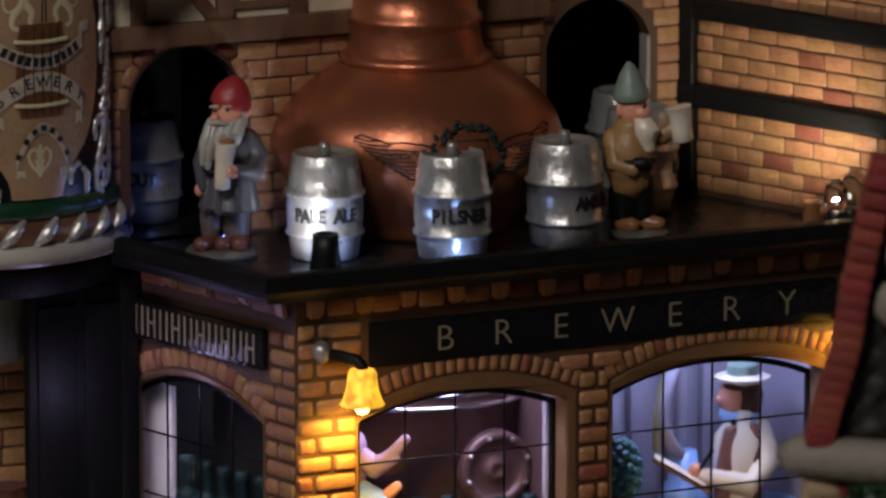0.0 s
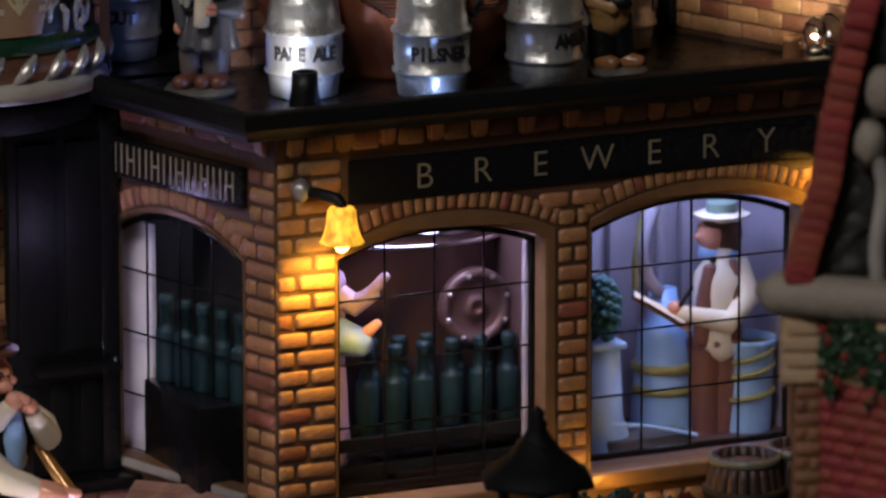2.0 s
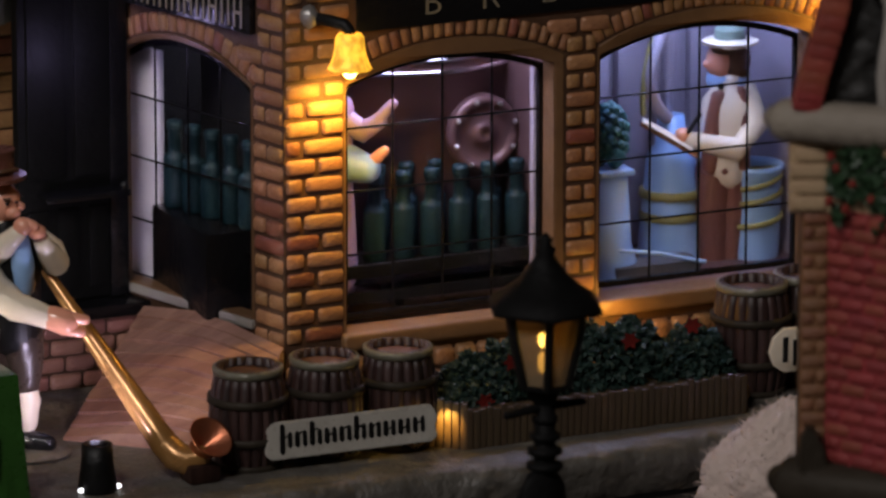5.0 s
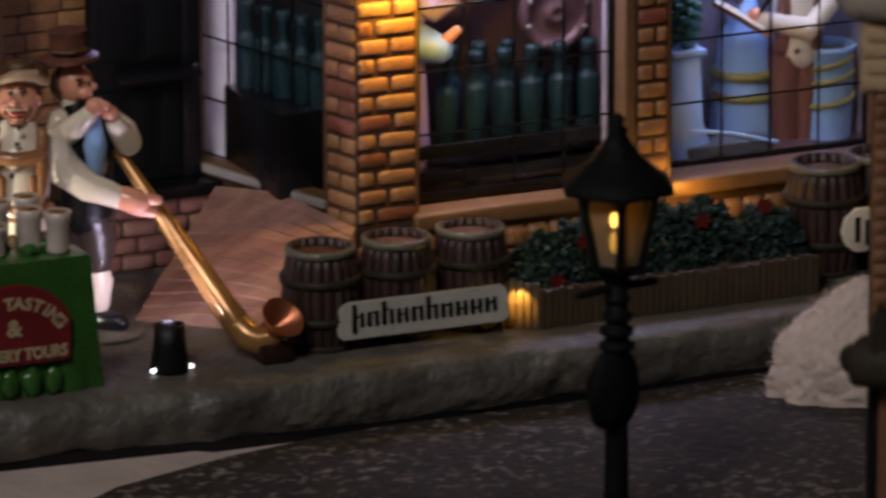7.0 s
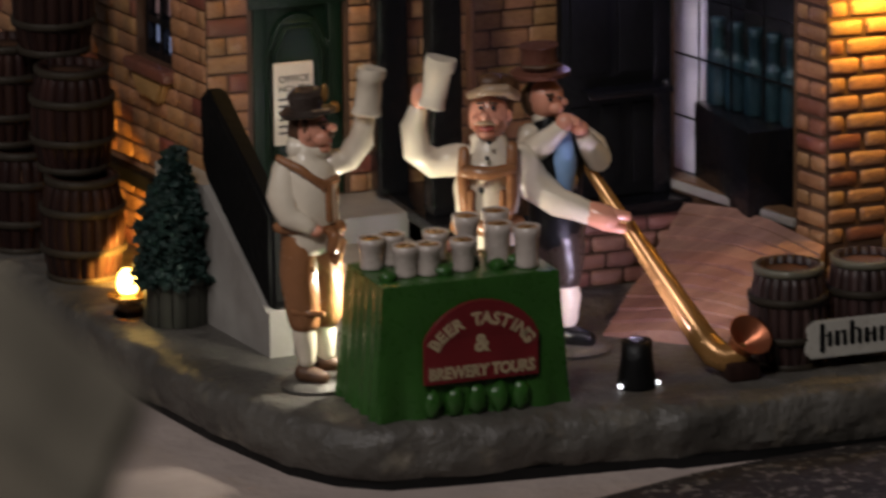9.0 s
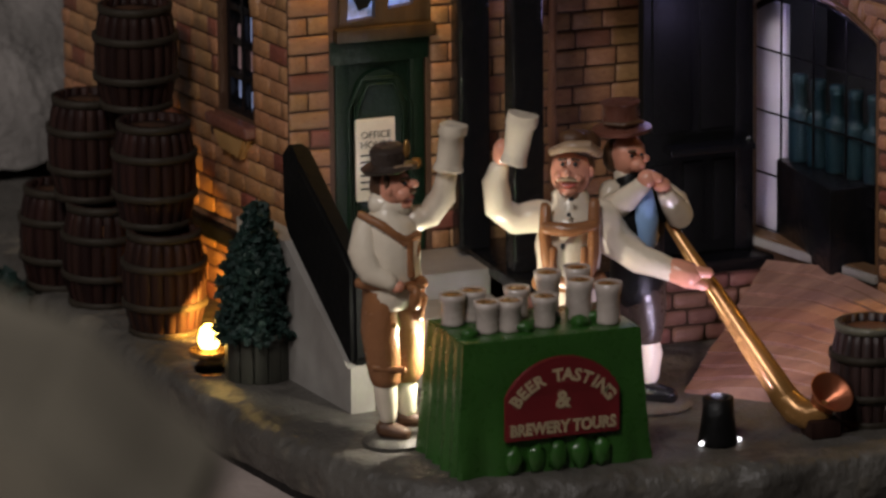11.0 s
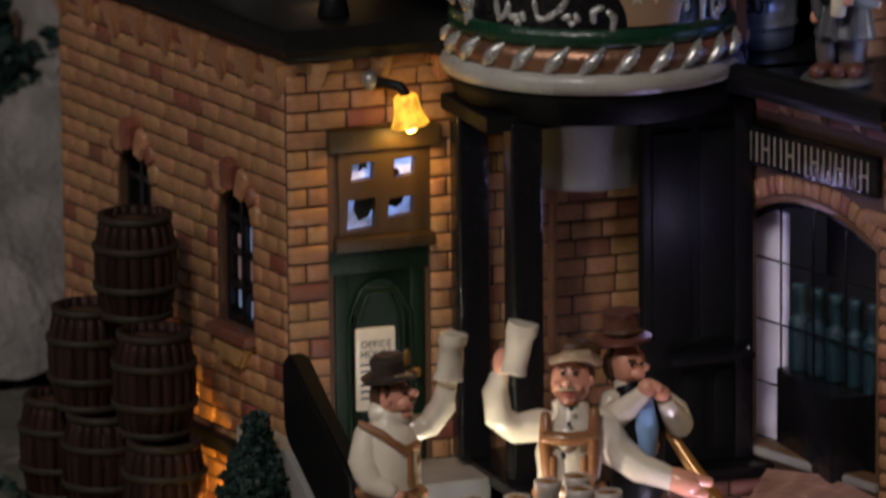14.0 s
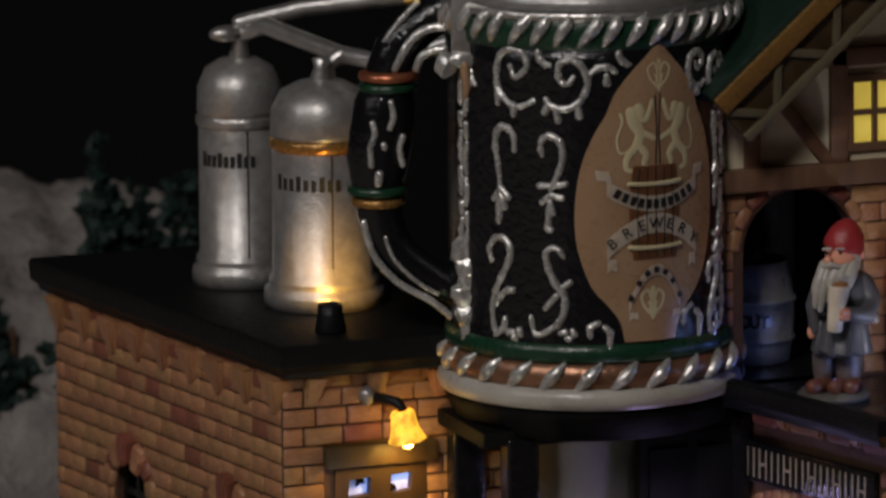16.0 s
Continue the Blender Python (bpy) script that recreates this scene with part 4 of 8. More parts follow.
def wall_lantern(x, y, z, rz, label, reach=1.0, tilt=0, size=1.0):
    """A clear lamp on a bracket: arm, elbow, frosted bell shade and bulb."""
    o = thing("wall_lantern", label, "lamp", at(x, y, z, rz), group="wall lanterns")
    k = size
    part("arm", tube(bmesh.new(), [(-0.15, 0.1, 0.05), (0, -reach * 0.5, 0.1), (0.22, -reach * 0.9, 0.06), (0.3, -reach, -0.08)], 0.13 * k, 12), BLACK_MATT, o)
    part("elbow", blob(bmesh.new(), (-0.25, -0.1, 0.12), (0.2 * k, 0.2 * k, 0.24 * k), 0, 2, 0.3, 3), STEEL, o, "cloudy silver cap of the bracket")
    bm = bmesh.new()
    seg = 32
    rings = []
    for r, zz in ((0.16, 0.0), (0.26, -0.03), (0.3, -0.1), (0.31, -0.3), (0.34, -0.5), (0.4, -0.68), (0.46, -0.78), (0.42, -0.78), (0.3, -0.5), (0.24, -0.12), (0.1, -0.04)):
        rings.append([bm.verts.new((k * r * (1 + 0.05 * (-1) ** i * min(1, -zz * 2)) * math.cos(2 * math.pi * i / seg), k * r * (1 + 0.05 * (-1) ** i * min(1, -zz * 2)) * math.sin(2 * math.pi * i / seg), k * zz)) for i in range(seg)])
    for a, b in zip(rings, rings[1:]):
        for i in range(seg):
            bm.faces.new((a[i], b[i], b[(i + 1) % seg], a[(i + 1) % seg]))
    part("shade", bm, WARM_SHADE, o, "fluted amber glass shade", at(0.3, -reach, -0.1, 0, 0, tilt), sharp=15)
    part("bulb", blob(bmesh.new(), (0, 0, -0.78 * k), (0.17 * k, 0.17 * k, 0.22 * k)), BULB, o, "glowing amber bulb", at(0.3, -reach, -0.1, 0, 0, tilt))
    for p in o.children:
        p.visible_shadow = p.name.split(".")[0] not in ("shade", "bulb")
    return o


wall_lantern(0.8, 0.0, 7.05, 0, "amber bell-shaped lantern on the brick corner pier", 0.95)
wall_lantern(-8.95, 8.0, 8.45, 0, "amber bell-shaped lantern over the office door", 0.8, -10, 0.88)

# signs on the walls
sign = thing("brewery_sign", "long black board lettered BREWERY in pale gold", "sign", at(0, 0, 0))
bm = box(bmesh.new(), 1.66, -0.09, 6.72, 12.8, 0.02, 7.68, 0.06)
for v in bm.verts:
    v.co.z += 0.02 * noise.noise(v.co * 1.1)
part("board", bm, BLACK, sign)
for i, ch in enumerate("BREWERY"):
    bm = text_mesh(bmesh.new(), ch, 0.8, bold=-0.012, m=Matrix.Translation((3.41 + i * 1.362, -0.105, 6.95)), depth=0.01)
    part("letter", bm, GOLD_TEXT, sign, smooth=False)
sign2 = thing("flank_sign", "black name board on the brick flank", "sign", SIDE)
part("board", box(bmesh.new(), SL - 6.1, -0.18, 6.66, SL - 0.9, 0.02, 7.55, 0.06), BLACK, sign2)
for i in range(10):
    u = SL - 5.05 + i * 0.42
    bm = bmesh.new()
    box(bm, -0.14, -0.02, 0, -0.085, 0, 0.64)
    box(bm, 0.085, -0.02, 0, 0.135, 0, 0.64)
    if i % 2:
        box(bm, -0.085, -0.02, 0.29, 0.085, 0, 0.35)
    part("letter_bar", bm, DULL_TEXT, sign2, m=at(u, -0.19, 6.78), smooth=False)

# ---- porch ----
porch = thing("porch_frame", "glossy black iron porch posts under the stein", "porch", at(0, 0, 0.12))
for x, y, w in ((-7.15, 7.3, 0.36), (-6.72, 5.15, 0.36)):
    bm = box(bmesh.new(), x - w, y - 0.25, 0, x + w, y + 0.3, 7.9, 0.08, seg=3)
    part("post", bm, BLACK, porch)
part("shelf", box(bmesh.new(), -3.6, 4.5, 2.35, -1.62, 5.1, 2.5, 0.04), BLACK, porch)
part("knob", blob(bmesh.new(), (-1.75, 4.6, 2.56), (0.1, 0.1, 0.12)), BLACK, porch)
part("cabinet", box(bmesh.new(), -4.05, 5.0, 0, -1.55, 5.35, 7.9, 0.1), LAMP_BLACK, porch)
for x in (-3.6, -2.9, -2.2):
    part("cabinet_panel", box(bmesh.new(), x - 0.24, 4.93, 0.3, x + 0.24, 5.05, 2.1, 0.05), LAMP_BLACK, porch)
for x in (-3.4, -2.3):
    part("cabinet_panel", box(bmesh.new(), x - 0.45, 4.93, 2.8, x + 0.45, 5.05, 7.4, 0.05), LAMP_BLACK, porch)
part("beam", box(bmesh.new(), -7.6, 5.0, 7.7, -1.4, 7.9, 8.05, 0.05), LAMP_BLACK, porch)
part("column", box(bmesh.new(), -1.95, 4.9, 0, -1.5, 5.6, 8.0, 0.1), BLACK, porch)
bm = lathe(bmesh.new(), [(1.2, 6.0), (1.27, 6.05), (1.27, 6.6), (1.4, 7.4), (1.45, 7.95)], 28)
part("drum", bm, SLATE_GREY, porch, "grey plastered drum under the stein", at(-4.55, 7.2, 0))
bm = tube(bmesh.new(), [(-5.0, 7.9, 0.2), (-5.05, 7.9, 3), (-5.0, 7.9, 5.9)], 0.1, 8)
part("drain_pipe", bm, BRICK, porch)

# dark sloping parapet beside the steps
rail = thing("stair_parapet", "black sloping parapet on a grey cheek", "railing", at(-11.55, 2.0, G, 96.5))
bm = bmesh.new()
prof = [(0.0, 1.1), (0.15, 0.95), (3.2, 3.15), (3.4, 3.5), (3.45, 4.9), (3.2, 5.15), (2.9, 5.05), (0.05, 3.1)]
prism(bm, prof, -0.22, 0.22)
bm.transform(Matrix.Rotation(radians(90), 4, "X"))
bmesh.ops.bevel(bm, geom=[e for e in bm.edges if e.calc_face_angle(0) > 0.5], offset=0.1, segments=3, affect="EDGES")
part("panel", bm, LAMP_BLACK, rail)
bm = prism(bmesh.new(), [(0, 0), (5.6, 0), (5.6, 3.0), (3.2, 3.0), (0.12, 0.95), (0, 1.0)], -0.28, 0.28)
bm.transform(Matrix.Rotation(radians(90), 4, "X"))
part("cheek", bm, STONE, rail, sharp=20)

# plank ramp by the flank
ramp = thing("plank_ramp", "weathered plank ramp fanning down from the flank", "ramp", at(0, 0, 0))
TL_, TR_, BL_, BR_ = Vector((-1.45, 4.3, 0.02)), Vector((-0.1, -0.15, 0.02)), Vector((-4.75, 0.9, G)), Vector((-2.0, -1.7, G))
NP = 11
rng = random.Random(5)
for i in range(NP):
    a, b = i / NP, (i + 1) / NP - 0.008
    l0, l1 = TL_.lerp(BL_, a), TL_.lerp(BL_, b)
    r0, r1 = TR_.lerp(BR_, a), TR_.lerp(BR_, b)
    bm = bmesh.new()
    top, low = [], []
    for k in range(9):
        s = k / 8
        arcz = 0.22 * math.sin(math.pi * s) + 0.05 * noise.noise(Vector((i * 3.1, s * 4, 0)))
        p, q = l0.lerp(r0, s), l1.lerp(r1, s)
        top.append((bm.verts.new(p + Vector((0, 0, arcz + rng.uniform(0, 0.03)))), bm.verts.new(q + Vector((0, 0, arcz + 0.045)))))
        low.append((bm.verts.new(p + Vector((0, 0, arcz - 0.5))), bm.verts.new(q + Vector((0, 0, arcz - 0.5)))))
    for k in range(8):
        bm.faces.new((top[k][0], top[k][1], top[k + 1][1], top[k + 1][0]))
        bm.faces.new((low[k][1], top[k][1], top[k + 1][1], low[k + 1][1])[::-1])
        bm.faces.new((low[k][0], top[k][0], top[k + 1][0], low[k + 1][0]))
    for k in (0, 8):
        bm.faces.new((low[k][0], low[k][1], top[k][1], top[k][0]))
    bmesh.ops.recalc_face_normals(bm, faces=bm.faces[:])
    part("plank", bm, PLANK, ramp, sharp=30)
bm = prism(bmesh.new(), [(TL_.x, TL_.y), (BL_.x, BL_.y), (BR_.x, BR_.y), (TR_.x, TR_.y)], G - 0.05, G + 0.02)
part("footing", bm, PLANK, ramp)

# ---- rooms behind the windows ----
# near-black colour stands in for the unlit depth of the hall
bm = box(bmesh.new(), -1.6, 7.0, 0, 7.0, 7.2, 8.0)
structure("wall_hall_back", bm, DARK_ROOM, "back wall of the bottling hall, near-black for its unlit depth", smooth=False)
bm = bmesh.new()
box(bm, 6.75, 0.9, 0, 7.0, 7.0, 8.0)
box(bm, 0.55, 0.9, -0.1, 13.4, 7.0, 0.1)
box(bm, -0.9, 3.0, -0.1, 0.6, 7.0, 0.1)
structure("wall_hall", bm, PLUM, "plum inner walls and floor of the bottling hall", smooth=False)
bm = bmesh.new()
box(bm, 7.02, 4.4, 0, 13.4, 4.6, 8.0)
box(bm, 13.2, 0.9, 0, 13.4, 4.5, 8.0)
for k in range(7):
    box(bm, 7.2 + k * 0.9, 4.1, 0.1, 7.9 + k * 0.9, 4.45, 8.0, 0.15)
structure("wall_brew_room", bm, WATER_WHITE, "pale lilac panelled inner walls of the brewing room", sharp=30)
tank = thing("lauter_tun", "plum-brown brewing vessel with a bolted hatch", "tank", at(5.2, 5.6, 0.18))
part("body", lathe(bmesh.new(), [(2.7, 0), (2.75, 0.2), (2.75, 4.55), (2.85, 4.6), (2.9, 4.75), (2.82, 4.9), (2.9, 5.0), (2.82, 5.1), (2.4, 5.6), (1.5, 6.2)], 48), PLUM, tank)
for zz in (4.75, 5.02):
    part("chrome_band", lathe(bmesh.new(), [(2.84, zz - 0.06), (2.93, zz - 0.04), (2.93, zz + 0.04), (2.84, zz + 0.06)], 48), CHROME, tank, "bright chrome band")
hatch = part("hatch", bmesh.new(), PLUM, tank)
bmesh_h = lathe(bmesh.new(), [(0.86, -0.3), (0.86, 0.12), (0.8, 0.2), (0.68, 0.2), (0.62, 0.12), (0.6, 0.08), (0.25, 0.12), (0.22, 0.2), (0.1, 0.22), (0.08, 0.16), (0, 0.15)], 32)
bmesh_h.transform(Matrix.Rotation(radians(90), 4, "X"))
bmesh_h.transform(Matrix.Translation((0.75, -2.78, 3.3)))
bmesh_h.transform(Matrix.Scale(U, 4))
for f in bmesh_h.faces:
    f.smooth = True
bmesh_h.to_mesh(hatch.data)
bmesh_h.free()
for k in range(8):
    a = 2 * math.pi * k / 8 + 0.3
    part("bolt", blob(bmesh.new(), (0.75 + 0.74 * math.cos(a), -3.0, 3.3 + 0.74 * math.sin(a)), 0.07, 0, 1), SILVER, hatch)
# pale strips put the light on the inner jamb and sill into colour
solid("pale_post", box(bmesh.new(), -0.14, -0.1, 0, 0.14, 0.1, 5.25, 0.05), WATER_WHITE, "pale strip standing in for the lit inner jamb", "post", at(6.4, 0.98, 0.1))
solid("inner_sill", box(bmesh.new(), -2.35, -0.12, 0, 2.3, 0.1, 0.2, 0.05), WATER_WHITE, "pale lilac inner window sill", "sill", at(4.0, 0.86, 0.1))
solid("inner_sill", box(bmesh.new(), 0.0, -0.12, 0, 4.4, 0.12, 0.2, 0.05), WATER_WHITE, "pale lilac inner window sill", "sill", SIDE @ at(0.0, 0.7, 0.1))
# added out of sight to stop the hall's light before the flank bottles
solid("dark_screen", box(bmesh.new(), 0, 0, 0, 0.1, 4.9, 7.4, 0.02), DARK_ROOM, "unseen screen added to keep hall light off the flank bottles", "screen", at(0.62, 1.0, 0.1))
belt = thing("bottle_conveyor", "dark curved bottle conveyor in the hall", "conveyor", at(0, 0, 0.1))
bm = box(bmesh.new(), 0.75, 1.7, 0.55, 6.7, 3.2, 0.95, 0.06)
part("belt", bm, BLACK, belt)
part("side_rail", box(bmesh.new(), 0.75, 1.55, 0.75, 6.7, 1.68, 1.05, 0.03), BLACK_MATT, belt)
part("side_rail", box(bmesh.new(), 0.75, 1.5, 0.2, 6.7, 1.66, 0.45, 0.03), BLACK_MATT, belt)
bm = box(bmesh.new(), -0.95, 2.0, 0.1, 0.45, 5.0, 2.0, 0.06)
part("belt", bm, BLACK, belt)
for x in (0.95, 3.5, 6.4):
    part("leg", box(bmesh.new(), x - 0.1, 1.8, -0.05, x + 0.1, 2.6, 0.6), BLACK, belt)


def bottle():
    o = thing("bottle", "teal glass beer bottle on the conveyor", "bottle", at(0, 0, 0), group="bottles on the conveyor")
    part("glass", lathe(bmesh.new(), [(0.23, 0), (0.25, 0.04), (0.255, 0.6), (0.25, 1.1), (0.235, 1.15), (0.16, 1.19), (0.15, 1.3), (0.145, 1.7), (0.17, 1.73), (0.17, 1.8)], 16), BOTTLE, o, sharp=24)
    part("cap", lathe(bmesh.new(), [(0.17, 1.78), (0.18, 1.82), (0.16, 1.92), (0, 1.94)], 12), BOTTLE, o)
    return o


first = bottle()
spots = [(3.1 + 0.68 * k, 2.2, 1.05) for k in range(6)] + [(3.5 + 0.68 * k, 2.9, 1.05) for k in range(5)] + [(-0.55 + 0.18 * k, 4.6 - 0.6 * k, 2.1) for k in range(5)]
first.matrix_basis = at(*spots[0])
for p in spots[1:]:
    copy_thing(first, at(*p))
bm = box(bmesh.new(), -0.3, 0.72, 0.1, 0.82, 0.84, 5.45, 0.02)
solid("white_partition", bm, LILAC, "pale lilac partition inside the flank window", "partition", SIDE)
# brewing room furniture
vat = thing("blue_vat", "pale blue vat with yellow straps and hoses", "tank", at(10.78, 3.2, 0.1))
part("body", lathe(bmesh.new(), [(0.72, 0), (0.74, 0.1), (0.66, 1.1), (0.56, 2.2), (0.5, 2.4), (0.36, 2.5), (0.3, 3.2)], 20), PALE_BLUE, vat)
for zz in (0.95, 1.45):
    part("strap", lathe(bmesh.new(), [(0.66, zz - 0.1), (0.73, zz - 0.08), (0.71, zz + 0.08), (0.62, zz + 0.1)], 20), STRAW, vat, "dull yellow strap")
part("hose", tube(bmesh.new(), smooth_line([(-0.1, -0.1, 3.1), (-0.5, -0.3, 3.5), (-0.75, -0.4, 4.1), (-0.55, -0.3, 4.8), (-0.1, 0, 5.6)]), 0.15, 10), WATER_WHITE, vat, "thick pale hose")
part("hose", tube(bmesh.new(), smooth_line([(-0.9, -0.4, 3.4), (-0.9, -0.4, 4.0), (-0.72, -0.3, 4.7), (-0.3, 0, 5.5)]), 0.07, 8), STRAW, vat, "thin yellow hose")
part("pipe", tube(bmesh.new(), [(0.05, 0.3, 2.3), (0.05, 0.3, 6.2)], 0.14, 10), WATER_WHITE, vat, "upright pale pipe")
bask = thing("blue_basin", "pale blue ribbed basin in the brewing room", "basin", at(12.45, 2.4, 0.1))
part("body", lathe(bmesh.new(), [(0.55, 0), (0.57, 0.1), (0.62, 1.95), (0.67, 2.0), (0.66, 2.1), (0.6, 2.1), (0.55, 1.9)], 18, close=False), PALE_BLUE, bask)
for zz, lean in ((1.75, 14), (1.4, 12), (0.85, 10)):
    part("strap", lathe(bmesh.new(), [(0.6, -0.06), (0.67, -0.05), (0.67, 0.05), (0.6, 0.06)], 18), STRAW, bask, "dull yellow strap", at(0, 0, zz, 0, 0, -lean))
stool = thing("hop_stand", "pale blue stand under a teal hop cluster", "stand", at(8.66, 2.0, 0.1))
part("top", box(bmesh.new(), -0.42, -0.45, 2.35, 0.42, 0.45, 2.5, 0.05), PALE_BLUE, stool)
part("body", lathe(bmesh.new(), [(0.7, 0), (0.7, 0.12), (0.48, 0.8), (0.4, 2.36)], 16), PALE_BLUE, stool)
hops = random.Random(44)
bm = bmesh.new()
for k in range(60):
    a, h = 2.4 * k, (k + 0.5) / 60
    r = 0.36 * math.sin(math.pi * (0.12 + 0.8 * h)) ** 0.7
    blob(bm, (r * math.cos(a), r * math.sin(a), 0.08 + 1.28 * h), hops.uniform(0.11, 0.16), 0, 1)
solid("hop_cluster", bm, HOP_TEAL, "bumpy teal cluster of hop cones on a stand", "hops", at(8.66, 2.0, 2.6))
chute = thing("metal_chute", "dark sloping chute with a pale edge on the floor", "chute", at(9.3, 1.6, 0.12))
part("bed", box(bmesh.new(), -0.8, -0.3, 0, 1.3, 0.5, 0.35, 0.08), BLUE_CLOTH, chute)
part("edge", tube(bmesh.new(), [(-0.7, -0.32, 0.75), (0.2, -0.32, 0.6), (1.35, -0.32, 0.28)], 0.05, 8), PALE_BLUE, chute)

# ---- terrace ----
KX, KY = 4.72, 4.25
kettle = thing("copper_kettle", "big round copper brewing kettle with a tall neck", "kettle", at(KX, KY, 8.75))
prof = [(1.5, -0.02), (2.05, 0.02), (2.1, 0.15), (2.35, 0.5), (2.75, 0.95), (3.05, 1.4), (3.2, 1.85), (3.2, 2.1), (3.08, 2.45), (2.85, 2.8), (2.5, 3.12), (2.05, 3.42), (1.72, 3.6), (1.6, 3.68)]
part("body", lathe(bmesh.new(), prof, 64), COPPER, kettle)
part("collar", lathe(bmesh.new(), [(1.55, 3.62), (1.66, 3.66), (1.68, 3.76), (1.6, 3.84), (1.52, 3.88)], 48), COPPER, kettle)
part("neck", lathe(bmesh.new(), [(1.52, 3.84), (1.5, 3.9), (1.42, 4.3), (1.4, 4.48), (1.47, 4.55), (1.47, 4.66), (1.38, 4.72), (1.3, 5.2), (1.28, 6.5), (1.15, 8.6), (1.0, 9.2), (0.0, 9.5)], 48), COPPER, kettle)


def on_kettle(a, z):
    """A point just off the kettle's skin."""
    for (r0, z0), (r1, z1) in zip(prof, prof[1:]):
        if z0 <= z <= z1:
            r = r0 + (r1 - r0) * (z - z0) / max(1e-6, z1 - z0) + 0.015
            return Vector((r * math.sin(a), -r * math.cos(a), z))
    return Vector((0, 0, z))


bm = bmesh.new()
AC = radians(-3.5)
leafy = random.Random(8)
for k in range(90):  # wreath round the shield
    a = 2 * math.pi * k / 90
    w = leafy.uniform(0.9, 1.12)
    p = on_kettle(AC + 0.25 * w * math.cos(a), 2.05 + 0.62 * w * math.sin(a))
    q = on_kettle(AC + 0.25 * w * math.cos(a) + leafy.uniform(-0.03, 0.03), 2.05 + 0.62 * w * math.sin(a) + leafy.uniform(-0.1, 0.1))
    tube(bm, [p, (p + q) / 2 + (p - Vector((0, 0, p.z))).normalized() * 0.02, q + Vector((0.001, 0, 0.03))], [0.03, 0.075, 0.02], 5)
part("wreath", bm, LEAF, kettle, "dark green painted wreath round the emblem")
bm = bmesh.new()
tube(bm, [on_kettle(AC + 0.15 * x, 1.97 + 0.42 * z) for x, z in ((-1, 1), (1, 1), (1, -0.2), (0.6, -0.9), (0, -1.2), (-0.6, -0.9), (-1, -0.2), (-1, 1))], 0.025, 6)
tube(bm, [on_kettle(AC + 0.15 * x, 1.97 + 0.42 * z) for x, z in ((-0.6, 0.6), (-0.3, 0.1), (-0.1, 0.6), (-0.35, -0.5))], 0.04, 6)
tube(bm, [on_kettle(AC + 0.15 * x, 1.97 + 0.42 * z) for x, z in ((0.7, 0.5), (0.3, 0.5), (0.3, 0.1), (0.7, -0.1), (0.6, -0.6), (0.2, -0.5))], 0.04, 6)
part("shield", bm, INK, kettle, "black painted shield outline")
for s in (-1, 1):
    bm = bmesh.new()
    # a spread wing in fine line: shoulder line, then feathers hanging from it
    tube(bm, [on_kettle(AC + s * (0.24 + x), z) for x, z in ((0.0, 2.28), (0.08, 2.36), (0.2, 2.4), (0.32, 2.38), (0.42, 2.46), (0.52, 2.52), (0.56, 2.46))], 0.02, 5)
    tube(bm, [on_kettle(AC + s * (0.24 + x), z) for x, z in ((0.02, 2.16), (0.12, 2.22), (0.24, 2.24), (0.36, 2.26))], 0.014, 5)
    for k in range(10):  # long feathers with rounded tips
        x0, z0 = 0.55 - 0.042 * k, 2.44 - 0.085 * k
        ln = 0.2 + 0.03 * math.sin(k * 0.6)
        tube(bm, [on_kettle(AC + s * (0.24 + max(0.0, x0 - ln)), z0 - 0.02), on_kettle(AC + s * (0.24 + x0 - ln * 0.4), z0 - 0.03), on_kettle(AC + s * (0.24 + x0), z0 + 0.01), on_kettle(AC + s * (0.24 + x0 + 0.015), z0 - 0.05), on_kettle(AC + s * (0.24 + x0 - ln * 0.25), z0 - 0.09)], 0.018, 5)
    for k in range(5):  # short coverts
        x0 = 0.08 + 0.06 * k
        tube(bm, [on_kettle(AC + s * (0.24 + x0), 2.2), on_kettle(AC + s * (0.24 + x0 + 0.03), 2.12), on_kettle(AC + s * (0.24 + x0 + 0.055), 2.18)], 0.014, 5)
    part("wing_drawing", bm, INK, kettle, "fine black feathered line drawing")


def keg(word):
    o = thing("beer_keg", "dull silver beer keg lettered %s" % word if word else "dull silver beer keg on the turntable", "keg", at(0, 0, 0), group="kegs round the kettle")
    part("body", lathe(bmesh.new(), [(0.62, 0), (0.72, 0.04), (0.76, 0.4), (0.78, 0.5), (0.84, 0.52), (0.85, 0.58), (0.8, 0.62), (0.82, 1.0), (0.81, 1.35), (0.87, 1.38), (0.87, 1.45), (0.8, 1.5), (0.74, 1.95), (0.69, 2.24), (0.665, 2.27), (0.63, 2.25), (0.6, 2.2), (0.0, 2.17)], 36), KEG_PAINT, o, sharp=28)
    part("bung", lathe(bmesh.new(), [(0.13, 2.16), (0.12, 2.42), (0.09, 2.47), (0, 2.47)], 12), KEG_PAINT, o)
    if word:
        step = 0.21 if len(word) < 7 else 0.185
        n = len(word)
        for i, ch in enumerate(word):
            if ch == " ":
                continue
            a = (i - (n - 1) / 2) * step / 0.83
            bm = text_mesh(bmesh.new(), ch, 0.39, depth=0.012, bold=0.018, stretch=0.85)
            part("letter", bm, INK, o, m=pose(0.83 * math.sin(a) * U, -0.83 * math.cos(a) * U, 0.88 * U, 0, 0, math.degrees(a)), smooth=False)
    return o


CX, CY, CR = 5.0, 6.2, 5.5


def ring(deg):
    """A place on the turntable; 0 faces the front."""
    a = radians(deg)
    return CX + CR * math.sin(a), CY - CR * math.cos(a)


